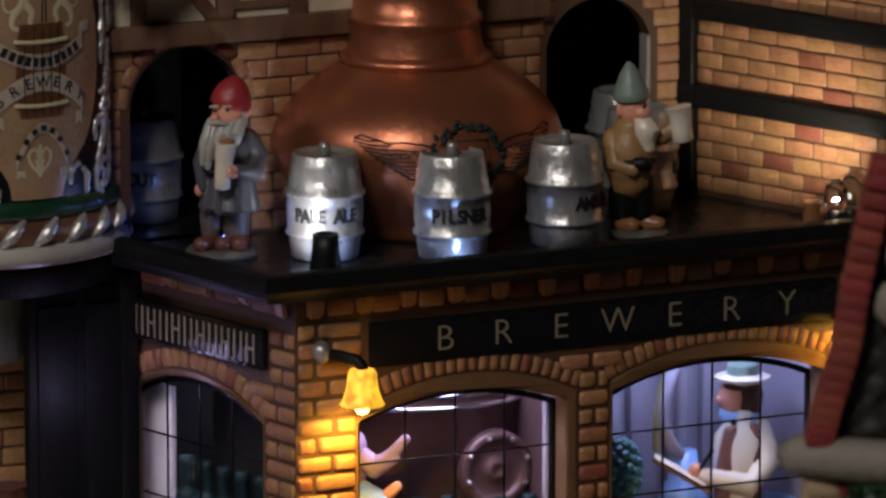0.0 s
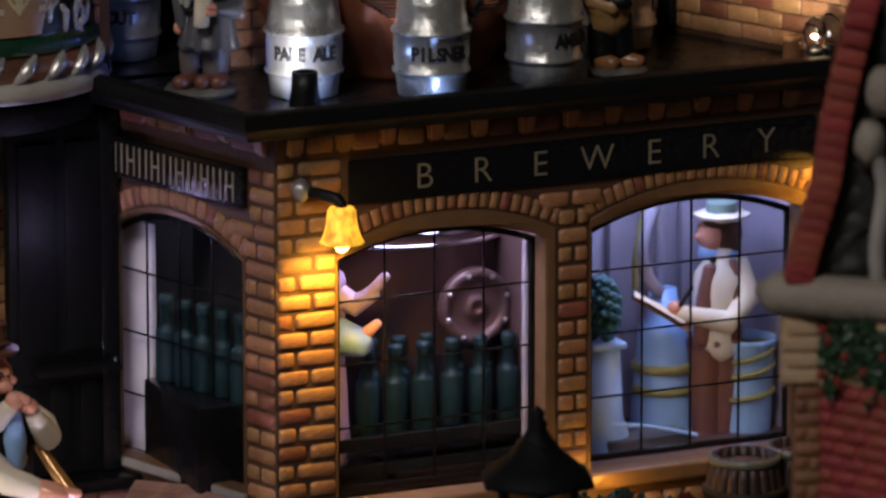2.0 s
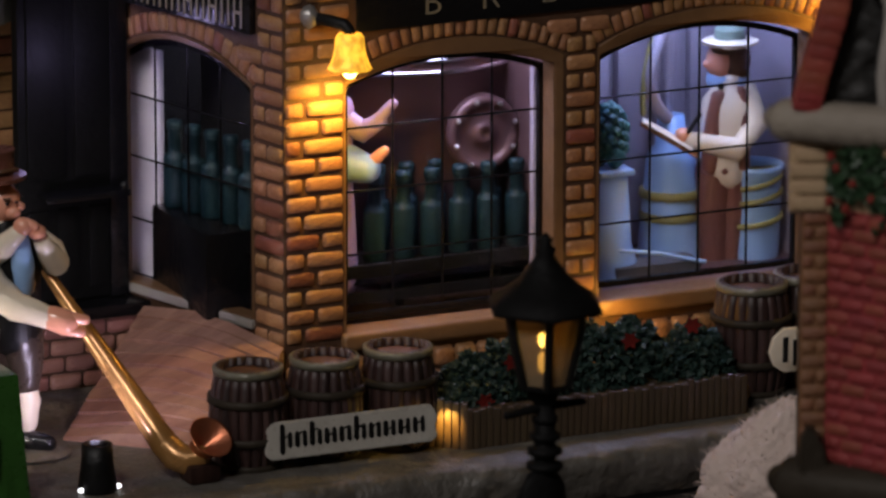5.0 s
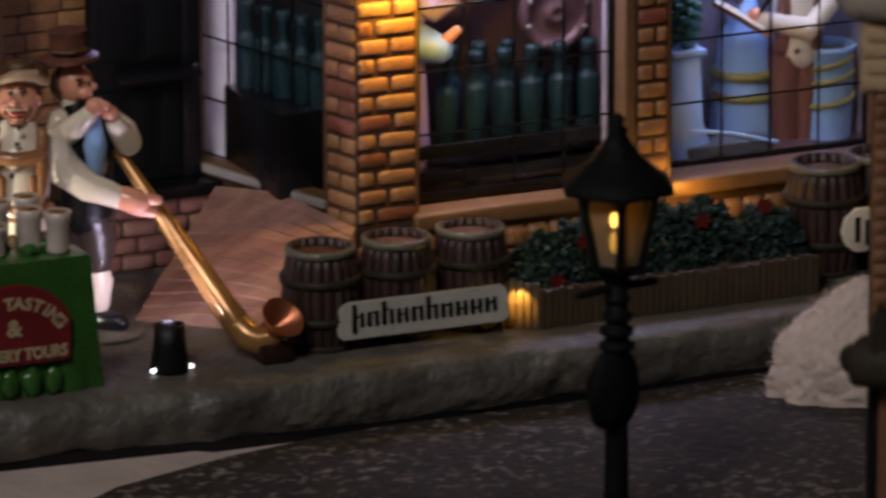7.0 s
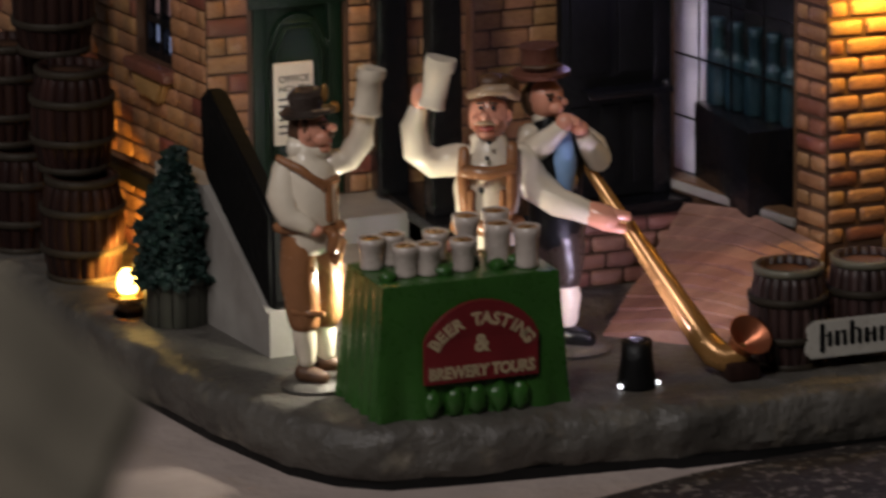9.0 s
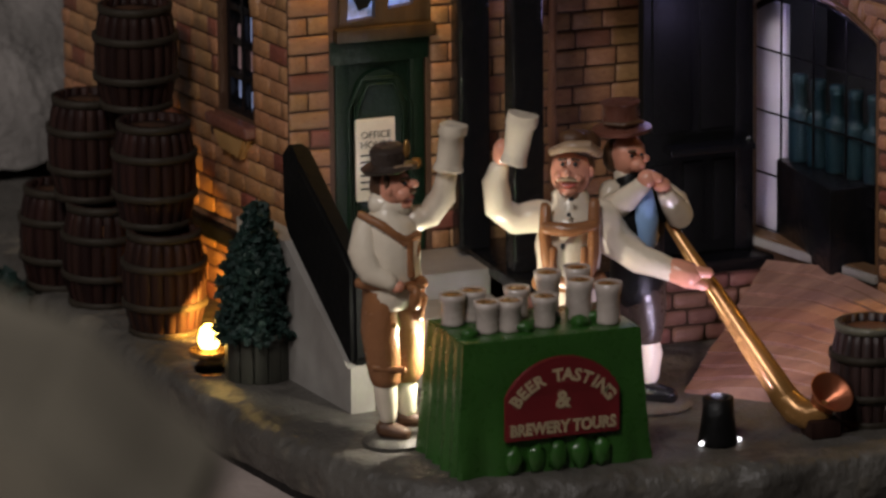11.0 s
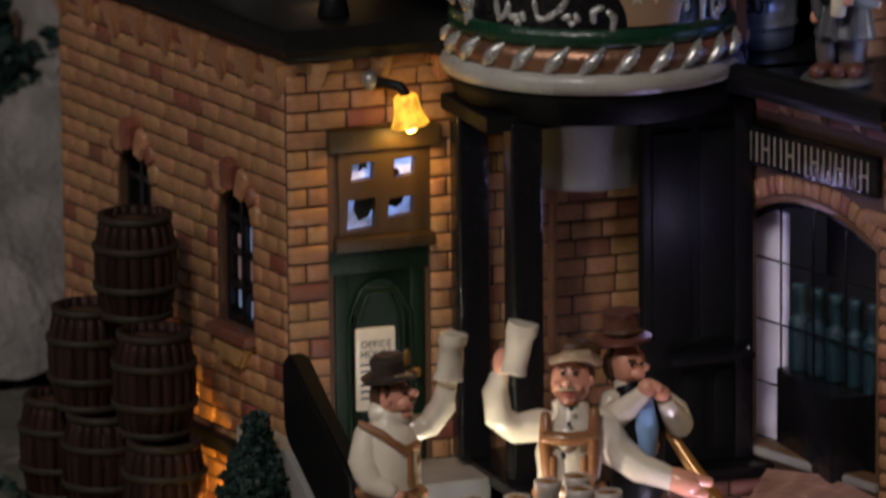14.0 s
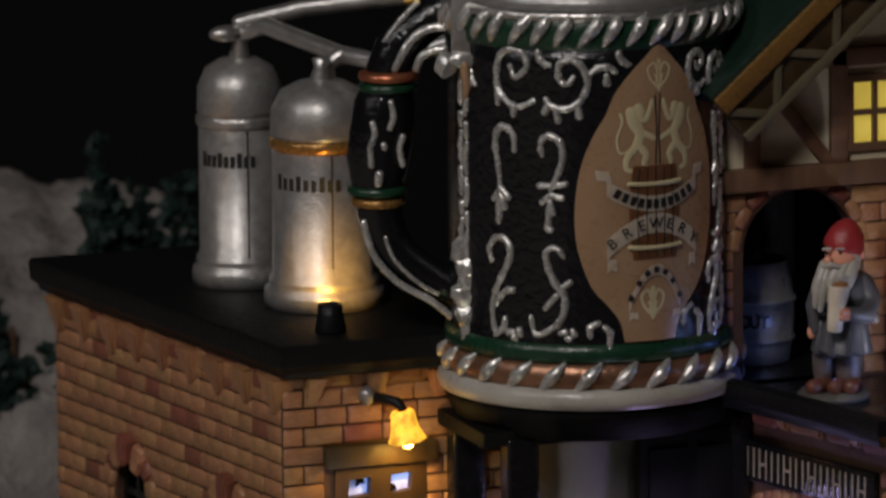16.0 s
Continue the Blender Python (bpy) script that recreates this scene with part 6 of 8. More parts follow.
def rib(pts, radii, name="handle_rib"):
    part(name, tube(bmesh.new(), smooth_line([hp(out, z) + side_dir * near for out, z, near in pts]), radii, 8), CAST_SILVER, stein, "silver streak on the handle")


rib([(1.45, 7.65, 0.45), (1.15, 8.2, 0.48), (0.75, 8.5, 0.5), (0.25, 8.55, 0.55)], 0.1)
rib([(1.85, 7.75, 0.2), (1.6, 8.3, 0.3), (1.2, 8.8, 0.35), (0.95, 9.05, 0.35)], 0.07)
rib([(1.0, 7.65, 0.5), (0.85, 7.95, 0.55), (0.4, 8.1, 0.6)], 0.09)
rib([(1.7, 4.0, 0.5), (1.5, 3.5, 0.5), (1.0, 3.0, 0.48), (0.6, 2.75, 0.45)], 0.05)
rib([(2.15, 4.3, 0.3), (1.95, 3.6, 0.35), (1.45, 3.0, 0.35), (0.75, 2.6, 0.4), (0.15, 2.1, 0.4)], 0.085)
rib([(1.55, 6.95, 0.6), (1.5, 6.65, 0.66), (1.58, 6.4, 0.68)], 0.075)
rib([(1.95, 6.5, 0.63), (1.9, 6.25, 0.66), (2.0, 6.0, 0.66), (1.98, 5.6, 0.66)], 0.075)
rib([(1.3, 6.2, 0.58), (1.38, 5.95, 0.6), (1.32, 5.6, 0.58)], 0.075)
rib([(1.72, 6.05, 0.72), (1.7, 5.98, 0.72)], 0.07)
rib([(1.82, 5.4, 0.66), (1.84, 5.2, 0.62)], 0.1)
bm = bmesh.new()
box(bm, -0.22, -0.12, 0, 0.26, 0.12, 2.2, 0.06)
part("lid_lever", bm, SILVER, stein, "flat pewter lid lever", pose(hp(0.02, 8.0).x * U, (hp(0.02, 8.0).y - 1.5) * U, 8.0 * U))
bm = bmesh.new()
blob(bm, hp(0.05, 8.0) + side_dir * 1.53, (0.42, 0.22, 0.2), 0, 2, 0.5, 2)
blob(bm, hp(0.4, 7.9) + side_dir * 1.48, (0.25, 0.16, 0.28), 0, 2, 0.5, 4)
blob(bm, hp(-0.35, 7.85) + side_dir * 1.48, (0.2, 0.14, 0.3), 0, 2, 0.5, 5)
blob(bm, hp(-0.3, 7.4) + side_dir * 1.43, (0.12, 0.1, 0.35), 0, 2, 0.4, 6)
part("hinge", bm, CAST_SILVER, stein, "cast silver lid hinge")
bm = bmesh.new()
tube(bm, [hp(0.0, 7.85) + side_dir * 1.53, hp(-0.05, 7.5) + side_dir * 1.48, hp(0.0, 7.15) + side_dir * 1.40], [0.26, 0.27, 0.12], 12, flat=0.5)
part("hinge_leaf", bm, TAN, stein, "dull tan leaf under the hinge")
bm = bmesh.new()
for dz, do, w in ((3.85, 0.15, 0.18), (3.5, 0.0, 0.26), (3.2, -0.08, 0.24), (2.9, 0.05, 0.3), (2.5, 0.0, 0.26), (2.15, 0.0, 0.15)):
    blob(bm, hp(do, dz) + side_dir * 1.40, (w, w * 0.7, 0.3), 0, 2, 0.5, int(dz * 10))
part("handle_foot", bm, CAST_SILVER, stein, "cast silver leaf under the handle")

# ---- tanks on the wing roof ----


def roof_tank(x, y, r, h, label, band):
    o = thing("steel_tank", label, "tank", at(x, y, 9.9), group="steel tanks on the wing roof")
    part("body", lathe(bmesh.new(), [(r * 1.16, 0), (r * 1.17, 0.25), (r * 1.15, 0.38), (r * 1.05, 0.46), (r * 1.07, 0.54), (r * 1.06, 0.62), (r * 0.99, 0.7), (r * 0.97, h * 0.72)], 40), STEEL, o)
    part("band", lathe(bmesh.new(), [(r * 0.97, h * 0.7), (r * 1.03, h * 0.715), (r * 1.03, h * 0.745), (r * 0.98, h * 0.76)], 40), band, o)
    part("dome", lathe(bmesh.new(), [(r * 0.98, h * 0.75), (r * 1.0, h * 0.78), (r * 0.98, h * 0.88), (r * 0.8, h * 0.96), (r * 0.45, h), (0, h * 1.01)], 40), STEEL, o)
    part("valve", lathe(bmesh.new(), [(0.22, h * 0.99), (0.24, h * 1.02), (0.16, h * 1.06), (0.2, h * 1.1), (0, h * 1.11)], 14), SILVER, o)
    for k in range(9):
        a = radians(-12) + k * 0.16 - 1.1
        bm = box(bmesh.new(), -0.055, -0.012, 0, 0.055, 0.012, 0.26 + 0.07 * (k % 3 == 0))
        part("letter_bar", bm, INK, o, m=pose(r * 0.98 * math.sin(a) * U, -r * 0.98 * math.cos(a) * U, h * 0.54 * U, 0, 0, math.degrees(a)), smooth=False)
    part("seam", box(bmesh.new(), -0.02, -0.02, 0.35, 0.02, 0.02, h * 0.7), HOOP, o, m=pose(r * 0.97 * math.sin(-0.15) * U, -r * 0.97 * math.cos(-0.15) * U, 0, 0, 0, -9))
    return o


roof_tank(-9.72, 14.7, 0.96, 5.05, "tall steel tank stencilled in black", SILVER)
roof_tank(-8.86, 11.6, 1.14, 4.95, "tall steel tank lit amber from a spotlight", BRASS)
pipes = thing("overhead_pipes", "dull silver pipes from the tanks to the stein", "pipe", at(-8.62, 12, 14.8))
for pts in (((-1.1, 2.6, 0.2), (-1.1, 2.6, 0.7), (-0.7, 2.0, 0.95), (0.3, -0.1, 0.55), (0.9, -1.2, 0.5), (2.2, -2.5, 1.1), (4.0, -3.6, 1.6)),
            ((-1.1, 2.6, 0.95), (0.2, 2.0, 1.3), (2.0, 0.8, 1.6), (4.5, -1, 2.0)), ((0.0, -0.1, -0.1), (0.0, -0.1, 0.35), (0.3, -0.2, 0.55))):
    part("pipe", tube(bmesh.new(), pts, 0.2, 14), SILVER, pipes)
part("spout", blob(bmesh.new(), (-1.45, 2.5, 0.75), (0.42, 0.25, 0.2), 0, 2), SILVER, pipes)

# ---- casks, hedge and pots on the pavement ----


def cask_thing(name, r, h, label, category, group, open_top=True):
    o = thing(name, label, category, at(0, 0, 0), group=group)
    n = 20
    for i in range(n):
        a0, a1 = 2 * math.pi * i / n, 2 * math.pi * (i + 1) / n - 0.028
        bm = bmesh.new()
        cols = []
        for j in range(7):
            s = j / 6
            rr = r * (0.8 + 0.2 * math.sin(math.pi * s) ** 0.9)
            cols.append([bm.verts.new((rr * k * math.cos(a), rr * k * math.sin(a), h * s)) for a in (a0, a1) for k in (1.0, 0.86)])
        for p, q in zip(cols, cols[1:]):
            bm.faces.new((p[0], p[2], q[2], q[0]))
            bm.faces.new((p[3], p[1], q[1], q[3]))
            bm.faces.new((p[2], p[3], q[3], q[2]))
            bm.faces.new((p[1], p[0], q[0], q[1]))
        bm.faces.new((cols[-1][0], cols[-1][2], cols[-1][3], cols[-1][1]))
        part("stave", bm, CASK_STAVE if name == "cask" else BARREL, o, sharp=35)
    for s in (0.02, 0.3, 0.68, 0.96):
        rr = r * (0.8 + 0.2 * math.sin(math.pi * min(max(s, 0), 1)) ** 0.9)
        bm = lathe(bmesh.new(), [(rr * 0.98, -0.09), (rr + 0.05, -0.07), (rr + 0.055, 0.07), (rr * 0.98, 0.09)], 28, close=False)
        part("hoop", bm, RIM_HOOP if s > 0.9 and name == "cask" else HOOP, o, "greenish pewter hoop", at(0, 0, h * s))
    part("head", lathe(bmesh.new(), [(r * 0.7, 0), (r * 0.7, 0.05), (0, 0.06)], 20), CASK_HEAD, o, "brown boarded cask head", at(0, 0, h * 0.9))
    return o


c0 = cask_thing("cask", 0.83, 2.15, "small dark cask behind the name board", "barrel", "casks by the ramp")
c0.matrix_basis = at(-1.91, -2.4, G)
copy_thing(c0, at(-0.15, -2.37, G, 40))
copy_thing(c0, at(1.58, -2.3, G, 75))
c1 = cask_thing("cask", 0.88, 2.45, "dark wooden cask by the planter", "barrel", "casks by the planter")
c1.matrix_basis = at(10.25, -1.75, G)
copy_thing(c1, at(11.75, -1.55, G, 50))
board = thing("name_board", "pale notched name board on the casks", "sign", at(0.06, -3.31, -1.42, -1.0, -8))
bm = prism(bmesh.new(), [(-1.95, 0.12), (-1.83, 0), (1.83, 0), (1.95, 0.12), (1.9, 0.3), (1.97, 0.5), (1.9, 0.7), (1.8, 0.8), (-1.8, 0.8), (-1.95, 0.68), (-1.88, 0.5), (-1.95, 0.3)], -0.05, 0.05)
bm.transform(Matrix.Rotation(radians(90), 4, "X"))
bmesh.ops.bevel(bm, geom=[e for e in bm.edges if e.calc_face_angle(0) > 0.6], offset=0.025, segments=2, affect="EDGES")
part("board", bm, OLD_WHITE, board)
glyphs = random.Random(17)
for k in range(10):
    u = -1.5 + k * 0.335
    tall = k in (0, 2, 5)
    bm = bmesh.new()
    h = 0.54 if tall else 0.36
    for dx, hh, w in ((-0.085, h, 0.062), (0.085, 0.36, 0.055)):
        z0 = -0.12 if k == 0 and dx < 0 else 0.0
        pts = [(dx - w, z0 + 0.06), (dx + 0.2 * w, z0), (dx + w, z0 + 0.05), (dx + w * 0.8, hh - 0.06), (dx - 0.1 * w, hh), (dx - w, hh - 0.04)]
        vs = [bm.verts.new((x + z * 0.06, -0.012, z)) for x, z in pts]
        bm.faces.new(vs)
    z = glyphs.uniform(0.1, 0.3)
    bm.faces.new([bm.verts.new((x, -0.012, zz)) for x, zz in ((-0.06, z), (0.06, z + 0.05), (0.07, z + 0.09), (-0.06, z + 0.05))])
    bmesh.ops.solidify(bm, geom=bm.faces[:], thickness=0.01)
    part("letter_bar", bm, INK, board, m=at(u, -0.05, 0.22), smooth=False)
plaque = thing("round_plaque", "white oval plaque on a dark cask", "sign", at(10.7, -2.68, -0.62, 0, 0))
bm = lathe(bmesh.new(), [(0.52, -0.04), (0.52, 0.03), (0.49, 0.05), (0, 0.05)], 10)
bm.transform(Matrix.Rotation(radians(90), 4, "X"))
part("plate", bm, WHITE, plaque)
part("letter_bar", box(bmesh.new(), -0.2, -0.07, -0.25, -0.08, -0.05, 0.3), INK, plaque, smooth=False)
part("letter_bar", box(bmesh.new(), 0.05, -0.07, -0.35, 0.14, -0.05, 0.22), INK, plaque, smooth=False)


def foliage(bm, inside, n, seed, r=(0.1, 0.2), mi=0, wide=0.42):
    """Ragged clumps of small pointed leaves wherever inside(rng) puts them."""
    rng = random.Random(seed)
    for _ in range(n):
        p = Vector(inside(rng))
        for _ in range(4):
            d = Vector((rng.gauss(0, 1), rng.gauss(0, 1), rng.gauss(0.3, 1))).normalized()
            s = rng.uniform(*r)
            side = d.cross(Vector((rng.gauss(0, 1), rng.gauss(0, 1), rng.gauss(0, 1)))).normalized() * s * wide
            up = d.cross(side).normalized() * s * 0.25
            a, b, c, e = (bm.verts.new(q) for q in (p, p + d * s * 0.5 + side + up, p + d * s, p + d * s * 0.5 - side + up))
            k = bm.verts.new(p + d * s * 0.5 - up)
            for f in ((a, b, k), (b, c, k), (c, e, k), (e, a, k), (a, e, b), (b, e, c)):
                bm.faces.new(f).material_index = mi


def bloom(name, m, label, r=0.22, parent=None):
    o = thing(name, label, "flower", m, group="poinsettias in the planter")
    for k in range(6):
        a = 2 * math.pi * k / 6
        bm = bmesh.new()
        d = Vector((math.cos(a), -0.35, math.sin(a)))
        s = Vector((-math.sin(a), 0, math.cos(a)))
        vs = [bm.verts.new(q) for q in ((0, -0.05, 0), d * r * 0.5 + s * r * 0.28, d * r, d * r * 0.5 - s * r * 0.28)]
        bm.faces.new(vs)
        bmesh.ops.solidify(bm, geom=bm.faces[:], thickness=0.03)
        part("petal", bm, BERRY, o)
    return o


planter = thing("planter", "long slatted wooden planter full of evergreen", "planter", at(5.95, -1.85, G))
slats = random.Random(12)
for k in range(42):
    h = 0.86 + slats.uniform(-0.05, 0.06)
    part("slat", box(bmesh.new(), -0.075, -0.05, 0, 0.07, 0.05, h, 0.02), PLANTER_WOOD, planter, m=at(-3.2 + k * 0.158, -1.5 + slats.uniform(-0.015, 0.015), 0, slats.uniform(-3, 3)))
for k in range(5):
    part("slat", box(bmesh.new(), -0.075, -0.05, 0, 0.07, 0.05, 1.02 + slats.uniform(-0.05, 0.05), 0.02), PLANTER_WOOD, planter, m=at(-3.82 + k * 0.13, -1.0 - k * 0.115, 0, -41))
bm = prism(bmesh.new(), [(-3.85, -0.95), (-3.28, -1.46), (3.4, -1.46), (3.4, 0.6), (-3.3, 0.6), (-3.85, 0.2)], 0, 0.74)
part("box", bm, PLANTER_WOOD, planter, smooth=False)
bm = bmesh.new()


def in_hedge(rng):
    x = rng.uniform(-3.3, 3.3)
    top = 1.75 + 0.25 * math.sin(x * 2.1) + 0.2 * math.sin(x * 4.7 + 1) - (0.5 if x < -2 else 0) - 0.3 * max(0, x - 2.2)
    a = rng.uniform(0, math.pi)
    return x, -0.1 - 0.85 * math.cos(a) * rng.uniform(0.75, 1.02), 0.7 + (top - 0.75) * math.sin(a) * rng.uniform(0.7, 1.05)


foliage(bm, in_hedge, 1500, 61, (0.12, 0.26))
part("evergreen", bm, LEAF, planter, "dense dark evergreen clumps", smooth=False)
for x, y, z in ((3.35, -2.85, -0.85), (4.05, -2.7, -0.1), (6.9, -2.55, 0.0), (8.5, -2.35, 0.1)):
    bloom("poinsettia", at(x, y, z, -15), "small red poinsettia bloom in the evergreen")

pot = thing("potted_tree", "small conical evergreen in a slatted tub", "plant", at(-12.72, 5.45, G))
for k in range(14):
    a = 2 * math.pi * k / 14
    part("stave", box(bmesh.new(), -0.14, -0.04, 0, 0.14, 0.04, 1.02, 0.03), TUB_PAINT, pot, m=at(0.66 * math.cos(a), 0.66 * math.sin(a), 0, math.degrees(a) + 90, 0, 0))
part("tub", lathe(bmesh.new(), [(0.6, 0), (0.62, 0.9), (0.3, 0.95), (0, 0.95)], 20), TUB_PAINT, pot)
part("rim", lathe(bmesh.new(), [(0.66, 0.9), (0.75, 0.92), (0.75, 1.05), (0.64, 1.08)], 24, close=False), TUB_PAINT, pot)
bm = bmesh.new()


def in_cone(rng):
    t = rng.random() ** 1.3
    a = rng.uniform(0, 2 * math.pi)
    r = (0.92 * (1 - t) + 0.14) * (1 - 0.18 * math.sin(9 * t)) * rng.uniform(0.6, 1.0)
    return r * math.cos(a), r * math.sin(a), 0.98 + 2.75 * t


foliage(bm, in_cone, 900, 62, (0.12, 0.27))
part("crown", bm, LEAF, pot, "ragged dark green crown", smooth=False)
part("trunk", tube(bmesh.new(), [(0, 0, 0.9), (0, 0, 3.4)], [0.12, 0.04], 8), HAIR, pot)


def string_bulb(x, y, z, label, r=0.24, rx=0, rim=0.05):
    o = thing("string_bulb", label, "bulb", at(x, y, z, 0, rx), group="amber string bulbs")
    b = part("glass", lathe(bmesh.new(), [(r * 0.7, 0.12), (r * 0.95, 0.22), (r, 0.36), (r * 0.8, 0.56), (r * 0.35, 0.66), (0, 0.68)], 16), BULB, o, "glowing amber glass")
    b.visible_shadow = False
    part("socket", lathe(bmesh.new(), [(r * 0.8, -0.1), (r * 1.75, 0.0), (r * 1.9, rim), (r * 1.82, rim), (r * 1.4, 0.06), (r * 1.0, 0.1), (r * 0.7, 0.16), (0, 0.16)], 18), BRASS, o, "amber moulded dish")
    return o


string_bulb(-13.52, 6.35, G + 0.34, "lit amber bulb between casks and tub", 0.235, rim=0.1)
o = thing("bulb_holder", "clear plastic bulb holder lying on the pavement", "holder", at(-13.56, 6.15, G))
part("body", lathe(bmesh.new(), [(0.34, 0), (0.36, 0.1), (0.26, 0.22), (0.2, 0.32), (0, 0.32)], 16), GLASS, o)
string_bulb(7.55, -0.85, -1.15, "lit amber bulb behind the evergreen hedge", 0.12)
string_bulb(1.6, -3.1, -1.48, "lit amber bulb between casks and planter", 0.12)
o = thing("orange_bulb", "small unlit orange bulb beside the planter", "bulb", at(9.55, -2.75, G))
part("glass", lathe(bmesh.new(), [(0.1, 0.1), (0.14, 0.2), (0.14, 0.34), (0.08, 0.5), (0, 0.54)], 14), BRASS, o)
part("socket", lathe(bmesh.new(), [(0.13, 0), (0.13, 0.1), (0.09, 0.14), (0, 0.14)], 12), BLACK_MATT, o)

# stacked casks beside the wing
s0 = cask_thing("barrel", 0.93, 2.3, "dark brown barrel stacked beside the brick wing", "barrel", "stacked barrels")
s0.matrix_basis = at(-13.45, 9.65, G)
for x, y, z, rz in ((-13.95, 12.5, G, 20), (-14.4, 14.3, G, 50), (-13.43, 10.3, G + 2.3, 30), (-14.05, 13.1, G + 2.3, 70), (-13.35, 11.75, G + 4.6, 10)):
    copy_thing(s0, at(x, y, z, rz))

# ---- beer tasting table ----
table = thing("tasting_table", "table draped in a bright green cloth", "table", at(-9.25, -2.25, G))
part("tabletop", box(bmesh.new(), -1.95, -1.0, 2.62, 1.85, 1.1, 2.82, 0.05), GREEN, table)
bm = bmesh.new()
per = []
for k in range(120):
    s = k / 120 * 4
    side, t = int(s), s - int(s)
    cx = [(-1, -1), (1, -1), (1, 1), (-1, 1)]
    a, b = cx[side], cx[(side + 1) % 4]
    per.append((a[0] + (b[0] - a[0]) * t, a[1] + (b[1] - a[1]) * t))
levels = []
for j, z in enumerate((2.8, 2.6, 1.8, 1.0, 0.3, 0.0)):
    ringv = []
    for k, (px, py) in enumerate(per):
        fold = 0.07 * (1 - z / 2.8) * math.sin(k * 1.05 + 0.6 * math.sin(k * 0.37))
        flare = 1 + 0.1 * (1 - z / 2.8)
        front = py < -0.98
        fold = 0 if front and z > 0.35 else fold
        x, y = px * (1.92 * flare + fold), py * (1.05 * flare + fold)
        ringv.append(bm.verts.new((x - 0.05, y + 0.05, z)))
    levels.append(ringv)
for a, b in zip(levels, levels[1:]):
    for k in range(120):
        bm.faces.new((a[k], b[k], b[(k + 1) % 120], a[(k + 1) % 120]))
bmesh.ops.recalc_face_normals(bm, faces=bm.faces[:])
part("cloth", bm, GREEN, table, "green cloth with folds")
for k in range(5):
    part("gather", blob(bmesh.new(), (-0.95 + k * 0.48, -1.17, 0.3), (0.2, 0.1, 0.32), 0, 2, 0.5, k), GREEN, table)
tsign = part("sign", bmesh.new(), RED, table, "dark red arched sign in cream letters")
b2 = prism(bmesh.new(), arch(-1.25, 1.25, 0.62, 1.55, 0.78, 14), -0.04, 0.05)
b2.transform(Matrix.Rotation(radians(90), 4, "X"))
bmesh.ops.bevel(b2, geom=[e for e in b2.edges if e.calc_face_angle(0) > 0.6], offset=0.025, segments=2, affect="EDGES")
b2.transform(Matrix.Translation((0.08, -1.2, 0.1)))
b2.transform(Matrix.Scale(U, 4))
b2.to_mesh(tsign.data)
b2.free()
word = "BEER TASTING"
for i, ch in enumerate(word):
    if ch == " ":
        continue
    a = (i - (len(word) - 1) / 2) * 0.173
    bm = text_mesh(bmesh.new(), ch, 0.36, m=Matrix.Translation((0.08 + 1.12 * math.sin(a), -1.265, 0.9 + 1.12 * math.cos(a) * 0.92)) @ Matrix.Rotation(a, 4, "Y"), depth=0.012, bold=0.014)
    part("letter", bm, SIGN_TAN, tsign, smooth=False)
part("letter", text_mesh(bmesh.new(), "&", 0.5, m=Matrix.Translation((0.08, -1.265, 1.36)), depth=0.012, bold=0.014), SIGN_TAN, tsign, smooth=False)
part("letter", text_mesh(bmesh.new(), "BREWERY TOURS", 0.34, m=Matrix.Translation((0.08, -1.265, 0.84)), depth=0.012, bold=0.014, stretch=0.86), SIGN_TAN, tsign, smooth=False)


def mug():
    o = thing("beer_mug", "white beer mug topped with amber froth", "mug", at(0, 0, 0), group="mugs on the table")
    part("cup", lathe(bmesh.new(), [(0.2, 0), (0.235, 0.03), (0.215, 0.12), (0.225, 0.6), (0.25, 0.66), (0.255, 0.72), (0.27, 0.86), (0.24, 0.87), (0.2, 0.82)], 18, close=False), MUG_GLAZE, o)
    part("beer", lathe(bmesh.new(), [(0.24, 0.8), (0.2, 0.85), (0, 0.87)], 14), BRASS, o, "amber beer froth")
    return o


m0 = mug()
mugs = [(-10.9, -1.75), (-10.4, -1.6), (-10.45, -2.55), (-9.98, -2.6), (-9.5, -1.75), (-9.2, -2.55), (-8.75, -1.55), (-8.05, -1.4), (-8.35, -2.35), (-7.9, -2.8)]
m0.matrix_basis = at(*mugs[0], 1.12)
m0.scale = (1.05, 1.05, 0.76)
for i, p in enumerate(mugs[1:]):
    c = copy_thing(m0, at(*p, 1.12, 33 * i))
    c.scale = (1.08, 1.08, 1.0) if i > 4 else (1.05, 1.05, 0.76)
bm = bmesh.new()
rng = random.Random(9)
sprigs = thing("table_garland", "green leafy garland among the mugs", "garland", at(-9.3, -2.2, 1.12))
for k in range(9):
    bm = bmesh.new()
    blob(bm, (-1.6 + k * 0.4, -0.55 + 0.45 * (k % 3) * 0.6, 0.08), (0.2, 0.16, 0.13), 0, 2, 0.6, k)
    part("leaf_clump", bm, GREEN, sprigs)

# alpine horn
horn = thing("alpine_horn", "long brass-brown alpine horn with upturned bell", "horn", at(-5.4, 0.2, 2.3))
P0, P1 = Vector((0.0, 0.0, 0.0)), Vector((1.55, -2.75, -3.3))
part("tube", tube(bmesh.new(), [P0.lerp(P1, k / 10) for k in range(11)], [0.11 + 0.019 * k for k in range(11)], 20), HORN_PAINT, horn)
bellpts = [P1, P1 + Vector((0.14, -0.2, -0.2)), P1 + Vector((0.36, -0.36, -0.3)), P1 + Vector((0.55, -0.47, -0.22))]
part("elbow", tube(bmesh.new(), bellpts, [0.3, 0.33, 0.33, 0.28], 18), HORN_PAINT, horn)
